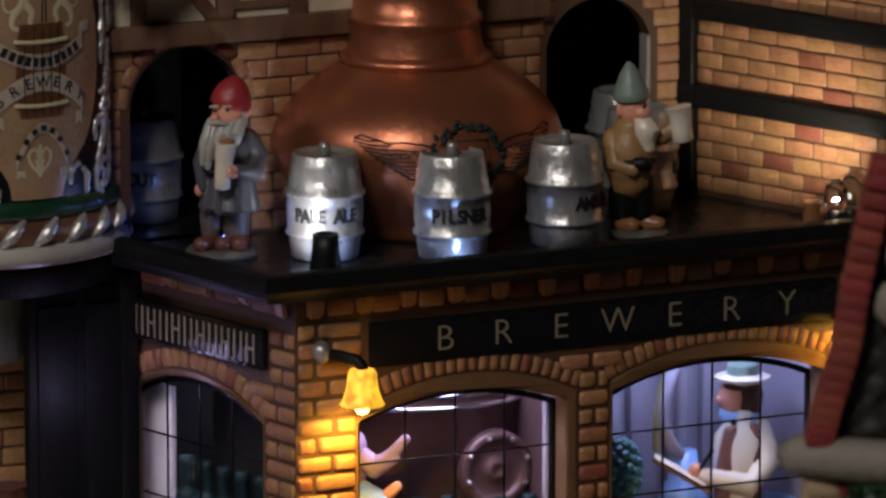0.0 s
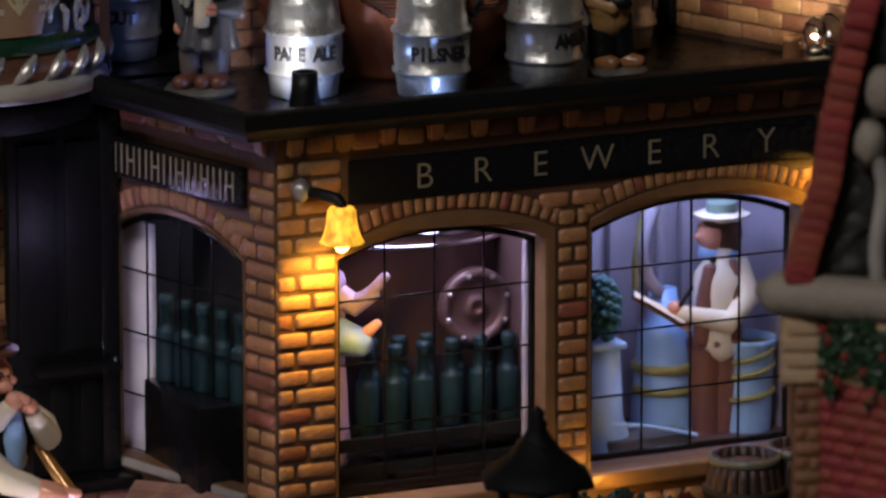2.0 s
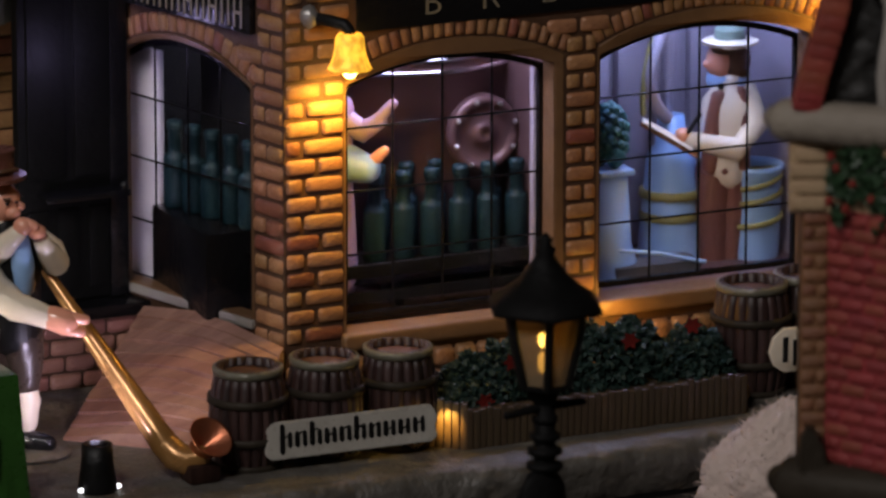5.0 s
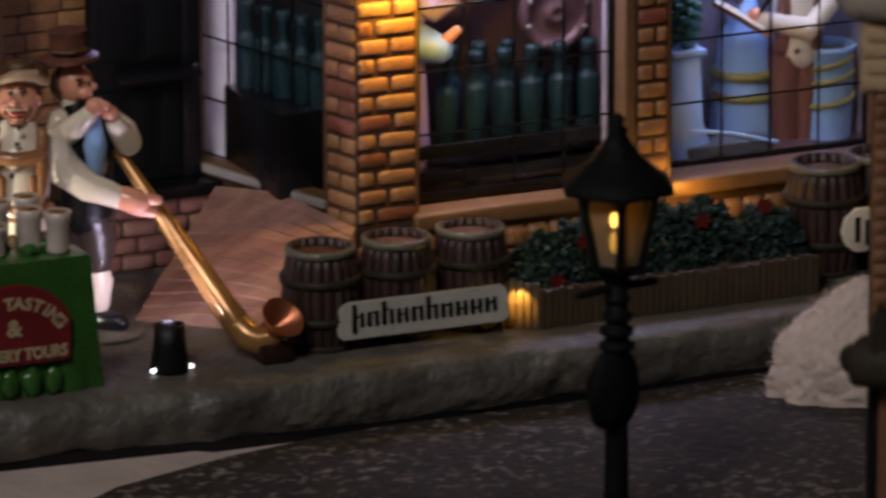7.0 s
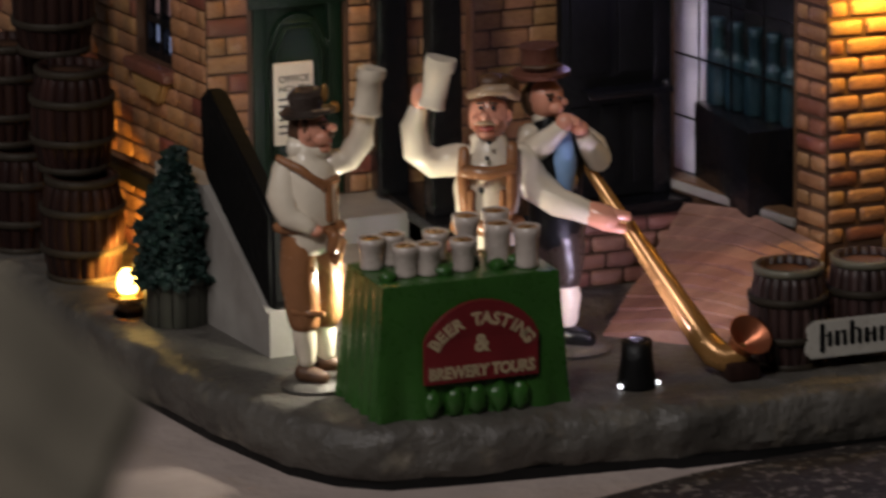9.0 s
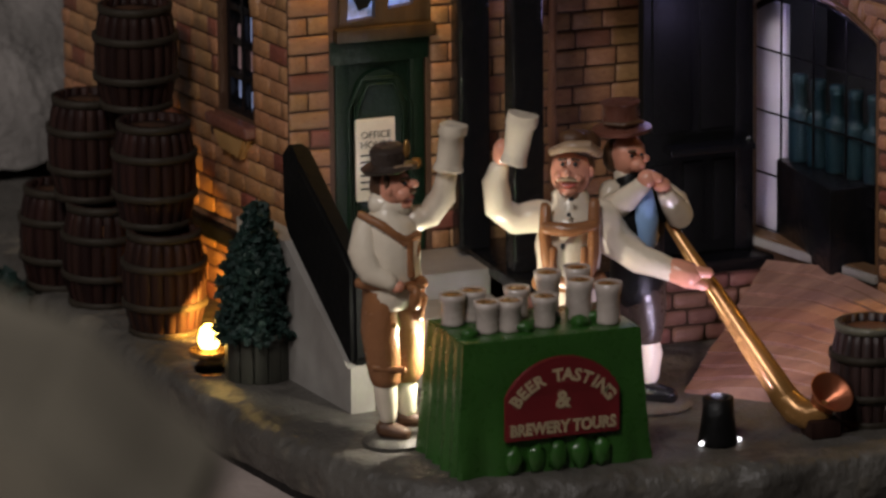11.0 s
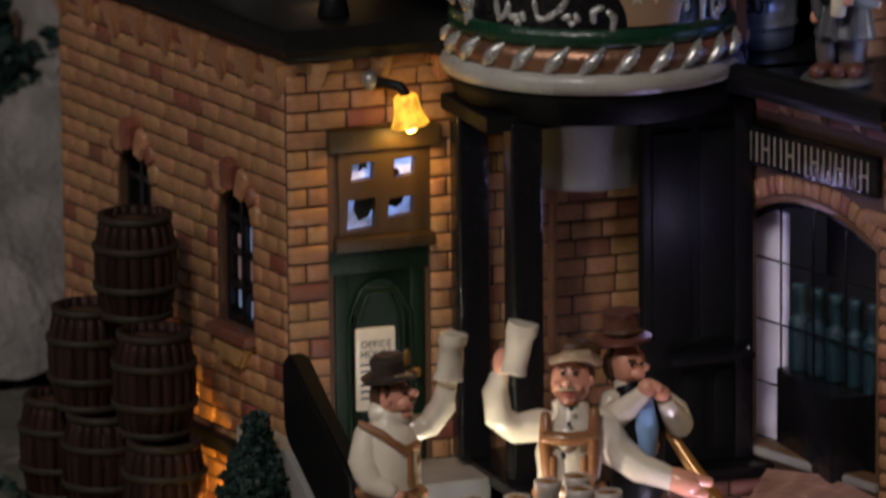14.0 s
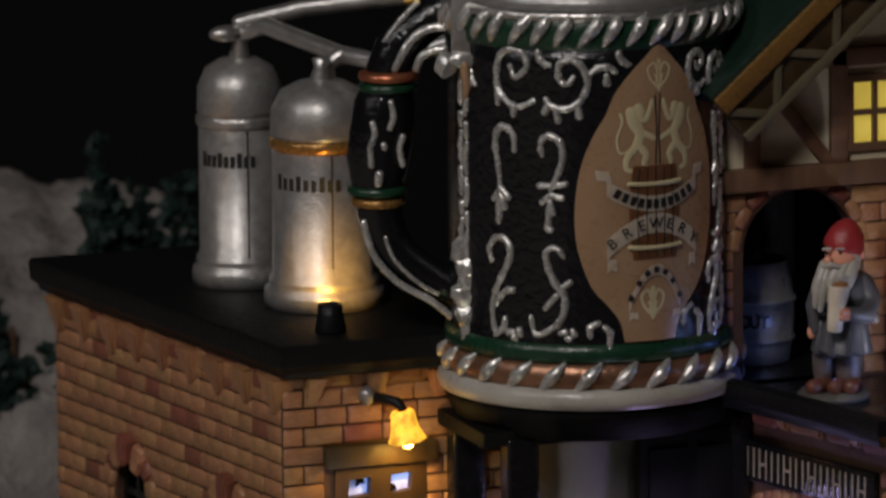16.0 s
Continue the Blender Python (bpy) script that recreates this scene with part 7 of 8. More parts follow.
bm = lathe(bmesh.new(), [(0.3, -0.3), (0.36, 0.0), (0.52, 0.32), (0.57, 0.38), (0.52, 0.36), (0.02, -0.1)], 28, close=False)
part("bell", bm, COPPER, horn, "open copper bell", Matrix.Translation(Vector((2.2, -3.3, -3.25)) * U) @ pose(0, 0, 0, 42, 14, 0) @ Matrix.Scale(0.86, 4))
part("mouthpiece", tube(bmesh.new(), [(-0.1, 0.12, 0.2), (0, 0, 0)], [0.06, 0.12], 10), BLACK_MATT, horn)
part("foot", box(bmesh.new(), 1.75, -3.6, -4.0, 2.45, -2.95, -3.6, 0.1), BARREL, horn)

# ---- street lamp ----
lampp = thing("street_lamp", "black cast street lamp with amber panes", "street lamp", at(-0.52, -13.68, TABLE + 0.1, 10))
part("base", lathe(bmesh.new(), [(0.62, 0), (0.66, 0.1), (0.5, 0.2), (0.4, 0.5), (0.32, 0.6)], 20), LAMP_BLACK, lampp)
part("post", lathe(bmesh.new(), [(0.28, 0.5), (0.24, 1.2), (0.22, 3.5), (0.24, 3.6), (0.2, 5.3)], 18), LAMP_BLACK, lampp)
for z, r in ((4.05, 0.36), (4.35, 0.34), (4.65, 0.3), (5.0, 0.26)):
    part("collar", lathe(bmesh.new(), [(0.15, z - 0.12), (r, z - 0.05), (r, z + 0.05), (0.15, z + 0.12)], 18), LAMP_BLACK, lampp)
bm = blob(bmesh.new(), (-0.15, -0.1, 3.2), (0.6, 0.3, 0.85), 0, 3, 0.2, 4)
part("wreath", bm, LAMP_BLACK, lampp, "dark wreath on the post")
part("crossarm", tube(bmesh.new(), [(-0.9, 0, 5.2), (0, 0, 5.25), (0.9, 0, 5.2)], [0.08, 0.1, 0.08], 8), LAMP_BLACK, lampp)
part("cup", lathe(bmesh.new(), [(0.2, 5.25), (0.45, 5.55), (0.5, 5.7), (0.42, 5.72)], 4), LAMP_BLACK, lampp, smooth=False)
lant = part("lantern", lathe(bmesh.new(), [(0.3, 5.62), (0.56, 5.66), (0.56, 5.74), (0.3, 5.76)], 6), LAMP_BLACK, lampp, smooth=False)
for k in range(6):
    a0, a1 = 2 * math.pi * k / 6, 2 * math.pi * (k + 1) / 6
    e0, e1 = Vector((math.cos(a0), math.sin(a0), 0)), Vector((math.cos(a1), math.sin(a1), 0))
    part("lamp_bar", tube(bmesh.new(), [e0 * 0.5 + Vector((0, 0, 5.7)), e0 * 0.82 + Vector((0, 0, 7.25))], 0.09, 6), BLACK_MATT, lant)
    bm = bmesh.new()
    bm.faces.new([bm.verts.new(q) for q in (e0 * 0.48 + Vector((0, 0, 5.72)), e1 * 0.48 + Vector((0, 0, 5.72)), e1 * 0.8 + Vector((0, 0, 7.25)), e0 * 0.8 + Vector((0, 0, 7.25)))])
    bmesh.ops.solidify(bm, geom=bm.faces[:], thickness=0.02)
    p = part("pane", bm, LAMP_PANE, lant, smooth=False)
    p.visible_shadow = False
part("bulb", blob(bmesh.new(), (-0.22, -0.2, 6.66), (0.08, 0.08, 0.15), 0, 2), BULB, lant, "lit amber bulb")
part("bulb_stem", blob(bmesh.new(), (-0.2, -0.18, 6.2), (0.09, 0.09, 0.22), 0, 2), DIM_BULB, lant, "dim amber stem of the bulb")
part("roof", lathe(bmesh.new(), [(0.9, 7.2), (1.22, 7.22), (1.2, 7.32), (0.86, 7.56), (0.56, 7.8), (0.36, 8.05), (0.18, 8.3), (0.22, 8.4), (0.12, 8.5), (0.16, 8.6), (0.0, 8.75)], 6), LAMP_BLACK, lampp, sharp=20)

# ---- nearby models and the landscape ----
TURN = 40.0  # the red wall comes forward from the pier
tower = thing("brick_turret", "red brick turret with a grey snowed ledge on a nearer model", "turret", at(1.7, -21.0, TABLE, -25.08))
pier = part("pier", plate(rect(-0.47, 5.2, 0.05, 10.9), [], 0.6), BROWN_BRICK, tower, "brown brick pier", smooth=False)
lay(pier, -0.47, 0.05, 5.2, 10.7, [], seed=51, mesh=3, course=0.27, length=0.5, gap=0.03, proud=0.04)
RED_WALL = at(0, 0, 0, -TURN)
wall_red = part("red_wall", plate(rect(0, 0, 4.2, 10.8), [], 0.5), SCARLET_BRICK, tower, "weathered red brick wall", RED_WALL, smooth=False)
lay(wall_red, 0.02, 3.6, 0.2, 10.75, [], seed=52, mesh=4, course=0.27, length=0.56, gap=0.03, proud=0.04)
# black core stands in for the shade inside the turret
part("core", prism(bmesh.new(), [(-0.4, 0.4), (0.3, 0.35), (3.3, -2.2), (4.4, 0.5), (2.5, 3.0), (-0.4, 2.5)], 0, 12.3), LAMP_BLACK, tower, "turret inside, black to stand in for its shade", smooth=False)
bm = prism(bmesh.new(), [(-0.72, -0.06), (0.1, -0.06), (3.0, -2.5), (3.0, -1.9), (0.1, 0.3), (-0.72, 0.3)], 10.7, 12.05)
part("snowed_band", bm, DINGY_CREAM, tower, "pale band of snowed-over brickwork", smooth=False)
for k in range(4):
    part("band_brick", box(bmesh.new(), -0.36 + 0.1 * (k % 2), -0.14, 0, 0.34, 0.02, 0.27, 0.06), DINGY_CREAM, tower, "", at(-0.36, 0, 10.75 + 0.31 * k))


def ledge(bm, z0, z1, tip, reach, fat):
    """A rounded shelf that follows the pier and the red wall."""
    run = [Vector((tip, 0.05, 0)), Vector((tip + 0.25, -0.12, 0)), Vector((0.1, -fat, 0)), Vector((reach * 0.5, -fat - reach * 0.2, 0)), Vector((reach, -fat - reach * 0.42, 0))]
    mid, half = (z0 + z1) / 2, (z1 - z0) / 2
    tube(bm, smooth_line([(q.x, q.y + 0.3, mid) for q in run], 5), [half * (0.55 + 0.45 * min(1, i / 4)) for i in range(21)], 14)
    for v in bm.verts:
        v.co.z += 0.06 * noise.noise(v.co * 1.7)
        v.co.z = mid + max(-half * 0.8, min(half * 0.85, v.co.z - mid))


bm = bmesh.new()
ledge(bm, 11.95, 12.85, -0.95, 3.4, 0.45)
part("snow_ledge", bm, LEDGE_GREY, tower, "grey rounded ledge dusted with snow")
bm = bmesh.new()
ledge(bm, 4.9, 6.0, -0.75, 3.4, 0.5)
part("foot_ledge", bm, HOOP, tower, "dark worn stone ledge")
bm = prism(bmesh.new(), [(-0.55, 5.3), (0.2, 5.3), (0.0, 6.3), (-0.3, 6.7), (-0.45, 6.4)], -0.1, 0.45)
bm.transform(Matrix.Rotation(radians(90), 4, "X"))
bmesh.ops.bevel(bm, geom=[e for e in bm.edges if e.calc_face_angle(0) > 0.5], offset=0.08, segments=2, affect="EDGES")
part("foot_block", bm, HOOP, tower, "dark wedge-shaped stone")
bm = prism(bmesh.new(), [(-0.3, 0.2), (-0.02, -0.08), (0.3, 0.6), (-0.2, 0.7)], 0, 5.1)
part("plinth", bm, BROWN_BRICK, tower, "brown plinth", smooth=False)
line = smooth_line([(-0.42, 12.75), (-0.27, 13.4), (0.04, 14.47), (0.2, 15.53), (0.45, 16.75), (0.75, 18.0)], 4)
for (xa, za), (xb, zb) in zip(line, line[1:]):
    n = 1
    for k in range(n):
        f = (k + 0.5) / n
        part("leaning_brick", box(bmesh.new(), -0.27, -0.3, -0.15, 0.27, 0.3, 0.15, 0.07), SCARLET_BRICK, tower, "", at(xa + (xb - xa) * f, -0.05, za + (zb - za) * f, 0, 0, 12))
# near-black sheet gives the open recess its shade by colour
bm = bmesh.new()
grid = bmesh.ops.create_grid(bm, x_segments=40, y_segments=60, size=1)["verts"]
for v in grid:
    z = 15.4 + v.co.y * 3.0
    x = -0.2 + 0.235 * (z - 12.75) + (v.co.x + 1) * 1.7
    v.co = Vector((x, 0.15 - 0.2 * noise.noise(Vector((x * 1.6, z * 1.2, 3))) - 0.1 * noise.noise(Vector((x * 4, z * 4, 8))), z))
part("dark_rock", bm, SHADED_STONE, tower, "rocky recess, its shade put into a near-black colour")
bm = tube(bmesh.new(), smooth_line([(1.05, -0.3, 12.6), (1.0, -0.35, 13.4), (1.12, -0.3, 14.4), (1.02, -0.3, 14.95), (0.8, -0.3, 15.4)]), 0.16, 10)
part("stone_rib", bm, STONE, tower, "grey-beige carved stone rib")
part("cap_stone", blob(bmesh.new(), (0.85, -0.3, 15.35), (0.3, 0.3, 0.42), 0, 2, 0.4, 4), LEDGE_GREY, tower, "grey carved stone")
part("cap_stone", blob(bmesh.new(), (1.1, -0.35, 16.3), (0.34, 0.3, 0.5), 0, 2, 0.4, 7), LEDGE_GREY, tower, "grey carved stone")
bm = bmesh.new()
foliage(bm, lambda r: (lambda x: (x, -0.3 - 0.62 * x + 0.1 * r.random(), 11.35 + 0.25 * math.sin(x * 3) + r.gauss(0, 0.24)))(r.uniform(0.1, 2.4)), 300, 71, (0.16, 0.34))
part("holly", bm, HOLLY, tower, "green holly swag", smooth=False)
for x, z in ((0.02, 11.85), (0.12, 11.65), (0.42, 11.4), (0.0, 11.0), (0.75, 11.15), (1.1, 11.5), (0.3, 10.9)):
    part("holly_berry", blob(bmesh.new(), (x, -0.42 - 0.62 * x, z), 0.1, 0, 1), BERRY, tower, "red berry")

cott = thing("snowy_cottage", "dim snow-dusted cottage roof close by", "cottage", at(-38.0, -54.5, TABLE, -25))
part("wall", box(bmesh.new(), -4.1, -4.4, 0, 4.1, 0.1, 18.9, 0.1), SLATE_GREY, cott)
bm = bmesh.new()
prism(bm, [(-4.85, 19.15), (-3.1, 20.65), (0.0, 21.95), (3.1, 20.65), (4.25, 19.55), (4.85, 19.15), (4.85, 18.85), (4.3, 18.6), (-4.3, 18.6), (-4.85, 18.85)], -0.25, 5.0)
bm.transform(Matrix.Rotation(radians(90), 4, "X"))
bmesh.ops.bevel(bm, geom=[e for e in bm.edges if e.calc_face_angle(0) > 0.3], offset=0.12, segments=3, affect="EDGES")
bmesh.ops.subdivide_edges(bm, edges=[e for e in bm.edges if e.calc_length() > 0.9], cuts=6)
for v in bm.verts:
    v.co += Vector((0.06 * noise.noise(v.co * 1.3), 0, 0.09 * noise.noise(v.co * 1.1 + Vector((5, 0, 0)))))
part("roof", bm, OLD_SNOW, cott, "roof under dingy snow")
part("eave_bracket", box(bmesh.new(), 4.0, -5.0, 18.0, 4.6, -4.2, 18.7, 0.08), BARREL, cott)
part("eave_bracket", box(bmesh.new(), 3.3, -5.0, 17.6, 3.9, -4.2, 18.7, 0.08), BARREL, cott)

mound = thing("snow_mound", "tuft of white cotton snow on the road edge", "snow", at(9.3, -6.2, TABLE))


def mound_skin(a, b):
    d = Vector((math.cos(a) * math.cos(b), math.sin(a) * math.cos(b), math.sin(b)))
    k = 1.06 + 0.14 * noise.noise(d * 2.2) + 0.05 * noise.noise(d * 6) + 0.03 * noise.noise(d * 18) + 0.025 * noise.noise(d * 40)
    return Vector((d.x * 2.35 * k, d.y * 1.5 * k, d.z * 2.25 * k))


bm = bmesh.new()
rows = [[bm.verts.new(mound_skin(2 * math.pi * i / 160, math.pi / 2 * j / 60)) for i in range(160)] for j in range(60)]
for a, b in zip(rows, rows[1:]):
    for i in range(160):
        bm.faces.new((a[i], a[(i + 1) % 160], b[(i + 1) % 160], b[i]))
bm.faces.new(rows[-1])
part("core", bm, FLUFF, mound)
rng = random.Random(77)
bm = bmesh.new()
for i in range(2200):
    p = mound_skin(rng.uniform(0, 2 * math.pi), math.asin(rng.random()))
    out = (p.normalized() + Vector((rng.uniform(-1, 1), rng.uniform(-1, 1), rng.uniform(-0.6, 0.8)))).normalized()
    side = out.cross(Vector((rng.uniform(-1, 1), rng.uniform(-1, 1), rng.uniform(-1, 1)))).normalized() * 0.011
    tip = p + out * rng.uniform(0.08, 0.24)
    bm.faces.new([bm.verts.new(v) for v in (p - side, p + side, tip)])
part("cotton_fuzz", bm, FLUFF, mound, "loose white cotton fibres", smooth=False)
bm = bmesh.new()
grid = bmesh.ops.create_grid(bm, x_segments=190, y_segments=90, size=1)["verts"]
for v in grid:
    u, w = v.co.x, v.co.y
    x, y = -8 + u * 40, 40 + w * 15
    fall = 1 - 0.45 * min(1, max(0, (x + 5) / 8))
    z = -1 + 12.2 * fall * max(0, 1 - abs(w + 0.1) ** 2.2) + 0.8 * noise.noise(Vector((x * 0.3, y * 0.2, 4))) + 0.6 * noise.noise(Vector((x * 0.9, y * 0.9, 1))) + 0.3 * noise.noise(Vector((x * 2.4, y * 2.4, 7)))
    v.co = Vector((x, y, TABLE - 0.5 + max(0, z)))
tagged(solid("snow_bank", bm, COTTON, "bank of cotton snow behind the brewery", "snow", Matrix()), kind="structure")


def shrub(x, y, z, w, h, seed, label):
    o = thing("evergreen_shrub", label, "shrub", at(x, y, z), group="shrubs behind the brewery")
    rng = random.Random(seed)
    part("trunk", tube(bmesh.new(), [(0, 0, 0), (0.1 * w, 0, h * 0.5), (0, 0, h * 0.9)], [0.3, 0.2, 0.08], 8), HAIR, o)
    limbs = [(rng.uniform(-w, w), rng.uniform(-w * 0.5, w * 0.5), rng.uniform(0.25, 0.95) * h) for _ in range(9)]
    for p in limbs:
        part("limb", tube(bmesh.new(), [(0, 0, p[2] * 0.6), p], [0.14, 0.05], 6), HAIR, o)
    bm = bmesh.new()

    def spot(r):
        c = limbs[r.randrange(len(limbs))]
        return c[0] + r.gauss(0, w * 0.22), c[1] + r.gauss(0, w * 0.22), c[2] + r.gauss(0, h * 0.07)
    foliage(bm, spot, 520, seed, (0.25, 0.6))
    part("crown", bm, LEAF, o, "dark ragged foliage", smooth=False)
    return o


shrub(-7.7, 31, TABLE, 0.9, 12.9, 81, "dark evergreen shrub standing against cotton snow")
shrub(-6.3, 31, TABLE, 0.7, 11.6, 82, "dark evergreen shrub behind the wing roof")
shrub(-10.3, 31, TABLE, 1.1, 9.9, 83, "low dark shrub behind the wing wall")
shrub(-16.5, 14.5, TABLE, 0.9, 1.8, 84, "low dark shrub beside the stacked barrels")

# ---- figurines ----


PAINTS = [ROCK, HAIR, WHITE, LEATHER, SKIN, BLUE_CLOTH, BRASS, INK, CREAM, BLACK, BLACK_MATT, PALE_BLUE, STONE, RED, OLIVE_CLOTH, OCHRE_GREEN, LAVENDER, TOP_HAT, HAT_TAN, DARK_HAT, RUSSET, LIP, CAP_RED, MAUVE, OLD_WHITE]
SLOT = {p.name: i for i, p in enumerate(PAINTS)}


def limb(bm, pts, radii, mat):
    tube(bm, pts, radii, 14, SLOT[mat.name])


def ball(bm, c, r, mat):
    blob(bm, c, r, SLOT[mat.name], 2)


def turned(bm, c, profile, mat, lean):
    other = lathe(bmesh.new(), profile, 20, SLOT[mat.name])
    other.transform(Matrix.Translation(c) @ Matrix.Rotation(radians(lean), 4, "Y"))
    me = bpy.data.meshes.new("piece")
    other.to_mesh(me)
    other.free()
    bm.from_mesh(me)
    bpy.data.meshes.remove(me)


def figure(name, label, category, m, bm, group):
    """A painted porcelain figurine, one plain mesh, its cloth modelled in shallow folds."""
    bmesh.ops.subdivide_edges(bm, edges=[e for e in bm.edges if e.calc_length() > 0.16], cuts=1, use_grid_fill=True)
    cloth = {SLOT[k.name] for k in (WHITE, LEATHER, BLUE_CLOTH, OLIVE_CLOTH, LAVENDER, RUSSET, DARK_HAT, STONE)}
    bm.normal_update()
    soft = {v for f in bm.faces if f.material_index in cloth for v in f.verts}
    for v in soft:
        v.co += v.normal * (0.05 * noise.noise(v.co * 2.6) + 0.03 * noise.noise(Vector((v.co.x * 3, v.co.y * 3, v.co.z * 7))))
    return solid(name, bm, PAINTS, label, category, m, group, sharp=50)


body = bmesh.new()
turned(body, (-0.0, 0, 0.07), [(0.72, -0.06), (0.74, 0.0), (0.64, 0.1), (0.0, 0.1)], ROCK, 0)
limb(body, [(-0.23, -0.1, 0.35), (0.17, -0.25, 0.27)], [0.2, 0.16], HAIR)
limb(body, [(0.17, 0.15, 0.51), (0.44, 0.05, 0.48)], [0.2, 0.15], HAIR)
limb(body, [(-0.17, -0.1, 0.65), (-0.2, -0.1, 1.26), (-0.22, -0.1, 1.74)], [0.2, 0.28, 0.23], WHITE)
limb(body, [(0.23, 0.15, 0.7), (0.21, 0.15, 1.18), (0.16, 0.15, 1.67)], [0.2, 0.27, 0.23], WHITE)
limb(body, [(-0.2, -0.1, 1.56), (-0.29, -0.1, 2.47), (-0.14, 0, 3.29)], [0.38, 0.44, 0.56], LEATHER)
limb(body, [(0.21, 0.15, 1.55), (0.23, 0.15, 2.39), (0.09, 0.05, 3.27)], [0.36, 0.42, 0.54], LEATHER)
limb(body, [(-0.03, 0, 3.35), (-0.05, 0, 3.77), (-0.09, 0, 4.38), (-0.14, 0, 4.87), (-0.12, 0, 5.11)], [0.6, 0.63, 0.65, 0.58, 0.33], WHITE)
limb(body, [(-0.7, -0.4, 5.11), (-0.23, -0.62, 4.91), (0.23, -0.58, 4.58), (0.49, -0.25, 4.63)], [0.08, 0.1, 0.1, 0.09], LEATHER)
limb(body, [(0.33, -0.5, 4.53), (0.37, -0.5, 3.8)], [0.08, 0.08], LEATHER)
limb(body, [(0.35, -0.5, 3.5), (0.6, -0.3, 3.26), (0.49, -0.38, 2.89)], [0.12, 0.14, 0.1], LEATHER)
limb(body, [(-0.44, -0.45, 1.77), (0.17, -0.42, 1.72)], [0.09, 0.09], LEATHER)
ball(body, (-0.0, -0.55, 2.73), (0.06, 0.05, 0.06), BRASS)
limb(body, [(0.35, 0.1, 4.84), (0.47, -0.2, 4.32), (0.37, -0.2, 3.71)], [0.09, 0.1, 0.09], LEATHER)
limb(body, [(-0.7, -0.3, 3.6), (-0.0, -0.55, 3.6), (0.58, -0.2, 3.59)], [0.14, 0.15, 0.14], LEATHER)
ball(body, (0.43, -0.5, 3.32), (0.16, 0.14, 0.28), LEATHER)
limb(body, [(-0.55, -0.2, 4.81), (-0.64, -0.35, 4.3), (-0.47, -0.5, 3.86), (-0.08, -0.62, 3.69)], [0.3, 0.33, 0.28, 0.19], WHITE)
ball(body, (0.07, -0.65, 3.6), (0.17, 0.15, 0.14), SKIN)
limb(body, [(0.44, 0.2, 4.87), (0.76, 0.25, 4.91), (1.02, 0.2, 5.35), (1.12, 0.1, 5.81)], [0.3, 0.29, 0.27, 0.21], WHITE)
ball(body, (1.11, 0, 6.08), (0.23, 0.21, 0.21), SKIN)
turned(body, (1.21, -0.05, 6.44), [(0.27, -0.49), (0.31, -0.46), (0.27, -0.3), (0.27, 0.24), (0.31, 0.32), (0.3, 0.51), (0.26, 0.53), (0.0, 0.51)], WHITE, 7)
ball(body, (0.02, 0, 5.6), (0.38, 0.37, 0.44), SKIN)
ball(body, (0.41, -0.1, 5.69), (0.14, 0.12, 0.1), SKIN)
ball(body, (-0.22, 0.12, 5.62), (0.3, 0.34, 0.38), HAIR)
ball(body, (-0.08, -0.33, 5.6), (0.08, 0.07, 0.13), SKIN)
limb(body, [(-0.14, -0.3, 5.86), (-0.12, -0.33, 5.66)], [0.07, 0.05], HAIR)
ball(body, (0.2, -0.2, 5.5), (0.2, 0.2, 0.18), SKIN)
ball(body, (0.24, -0.1, 5.26), (0.17, 0.17, 0.13), SKIN)
limb(body, [(0.3, -0.28, 5.55), (0.42, -0.14, 5.56), (0.38, 0.02, 5.52)], [0.05, 0.07, 0.05], HAIR)
limb(body, [(0.3, -0.2, 5.42), (0.38, -0.12, 5.42)], [0.04, 0.05], LIP)
ball(body, (0.25, -0.27, 5.74), (0.05, 0.04, 0.05), INK)
limb(body, [(0.16, -0.34, 5.84), (0.32, -0.24, 5.86)], [0.035, 0.035], HAIR)
limb(body, [(-0.29, 0, 5.23), (0.17, 0, 5.21)], [0.28, 0.26], WHITE)
turned(body, (-0.09, 0, 6.04), [(0.35, -0.02), (0.58, -0.04), (0.62, 0.01), (0.35, 0.08), (0.4, 0.36), (0.3, 0.46), (0.0, 0.47)], DARK_HAT, -4)
ball(body, (0.29, -0.2, 6.48), (0.08, 0.07, 0.21), BRASS)
# tan strip painted for the highlight on the brim's right edge
limb(body, [(0.06, -0.4, 6.1), (0.37, -0.2, 6.1)], [0.05, 0.05], HAT_TAN)
figure("figurine", "porcelain toaster figurine in leather breeches raising a mug", "figurine", at(-11.66, -0.34, -1.70, -20) @ Matrix.Scale(0.975, 4), body, "figurines at the tasting table")

body = bmesh.new()
turned(body, (-0.0, 0, 0.07), [(0.71, -0.06), (0.73, 0.0), (0.62, 0.1), (0.0, 0.1)], ROCK, 0)
limb(body, [(-0.24, 0, 0.3), (-0.26, 0, 1.41), (-0.18, 0, 2.52)], [0.31, 0.4, 0.5], LEATHER)
limb(body, [(0.27, 0, 0.3), (0.25, 0, 1.41), (0.15, 0, 2.52)], [0.31, 0.4, 0.5], LEATHER)
limb(body, [(-0.02, 0, 2.39), (-0.04, 0, 3.01), (-0.01, 0, 3.63), (0.02, 0, 4.24), (0.04, 0, 4.59)], [0.66, 0.65, 0.69, 0.69, 0.4], WHITE)
limb(body, [(-0.63, -0.3, 2.97), (-0.01, -0.72, 3.0), (0.63, -0.3, 3.02)], [0.17, 0.18, 0.17], LEATHER)
limb(body, [(-0.49, -0.5, 4.63), (-0.51, -0.68, 4.07), (-0.41, -0.68, 3.21)], [0.12, 0.12, 0.12], LEATHER)
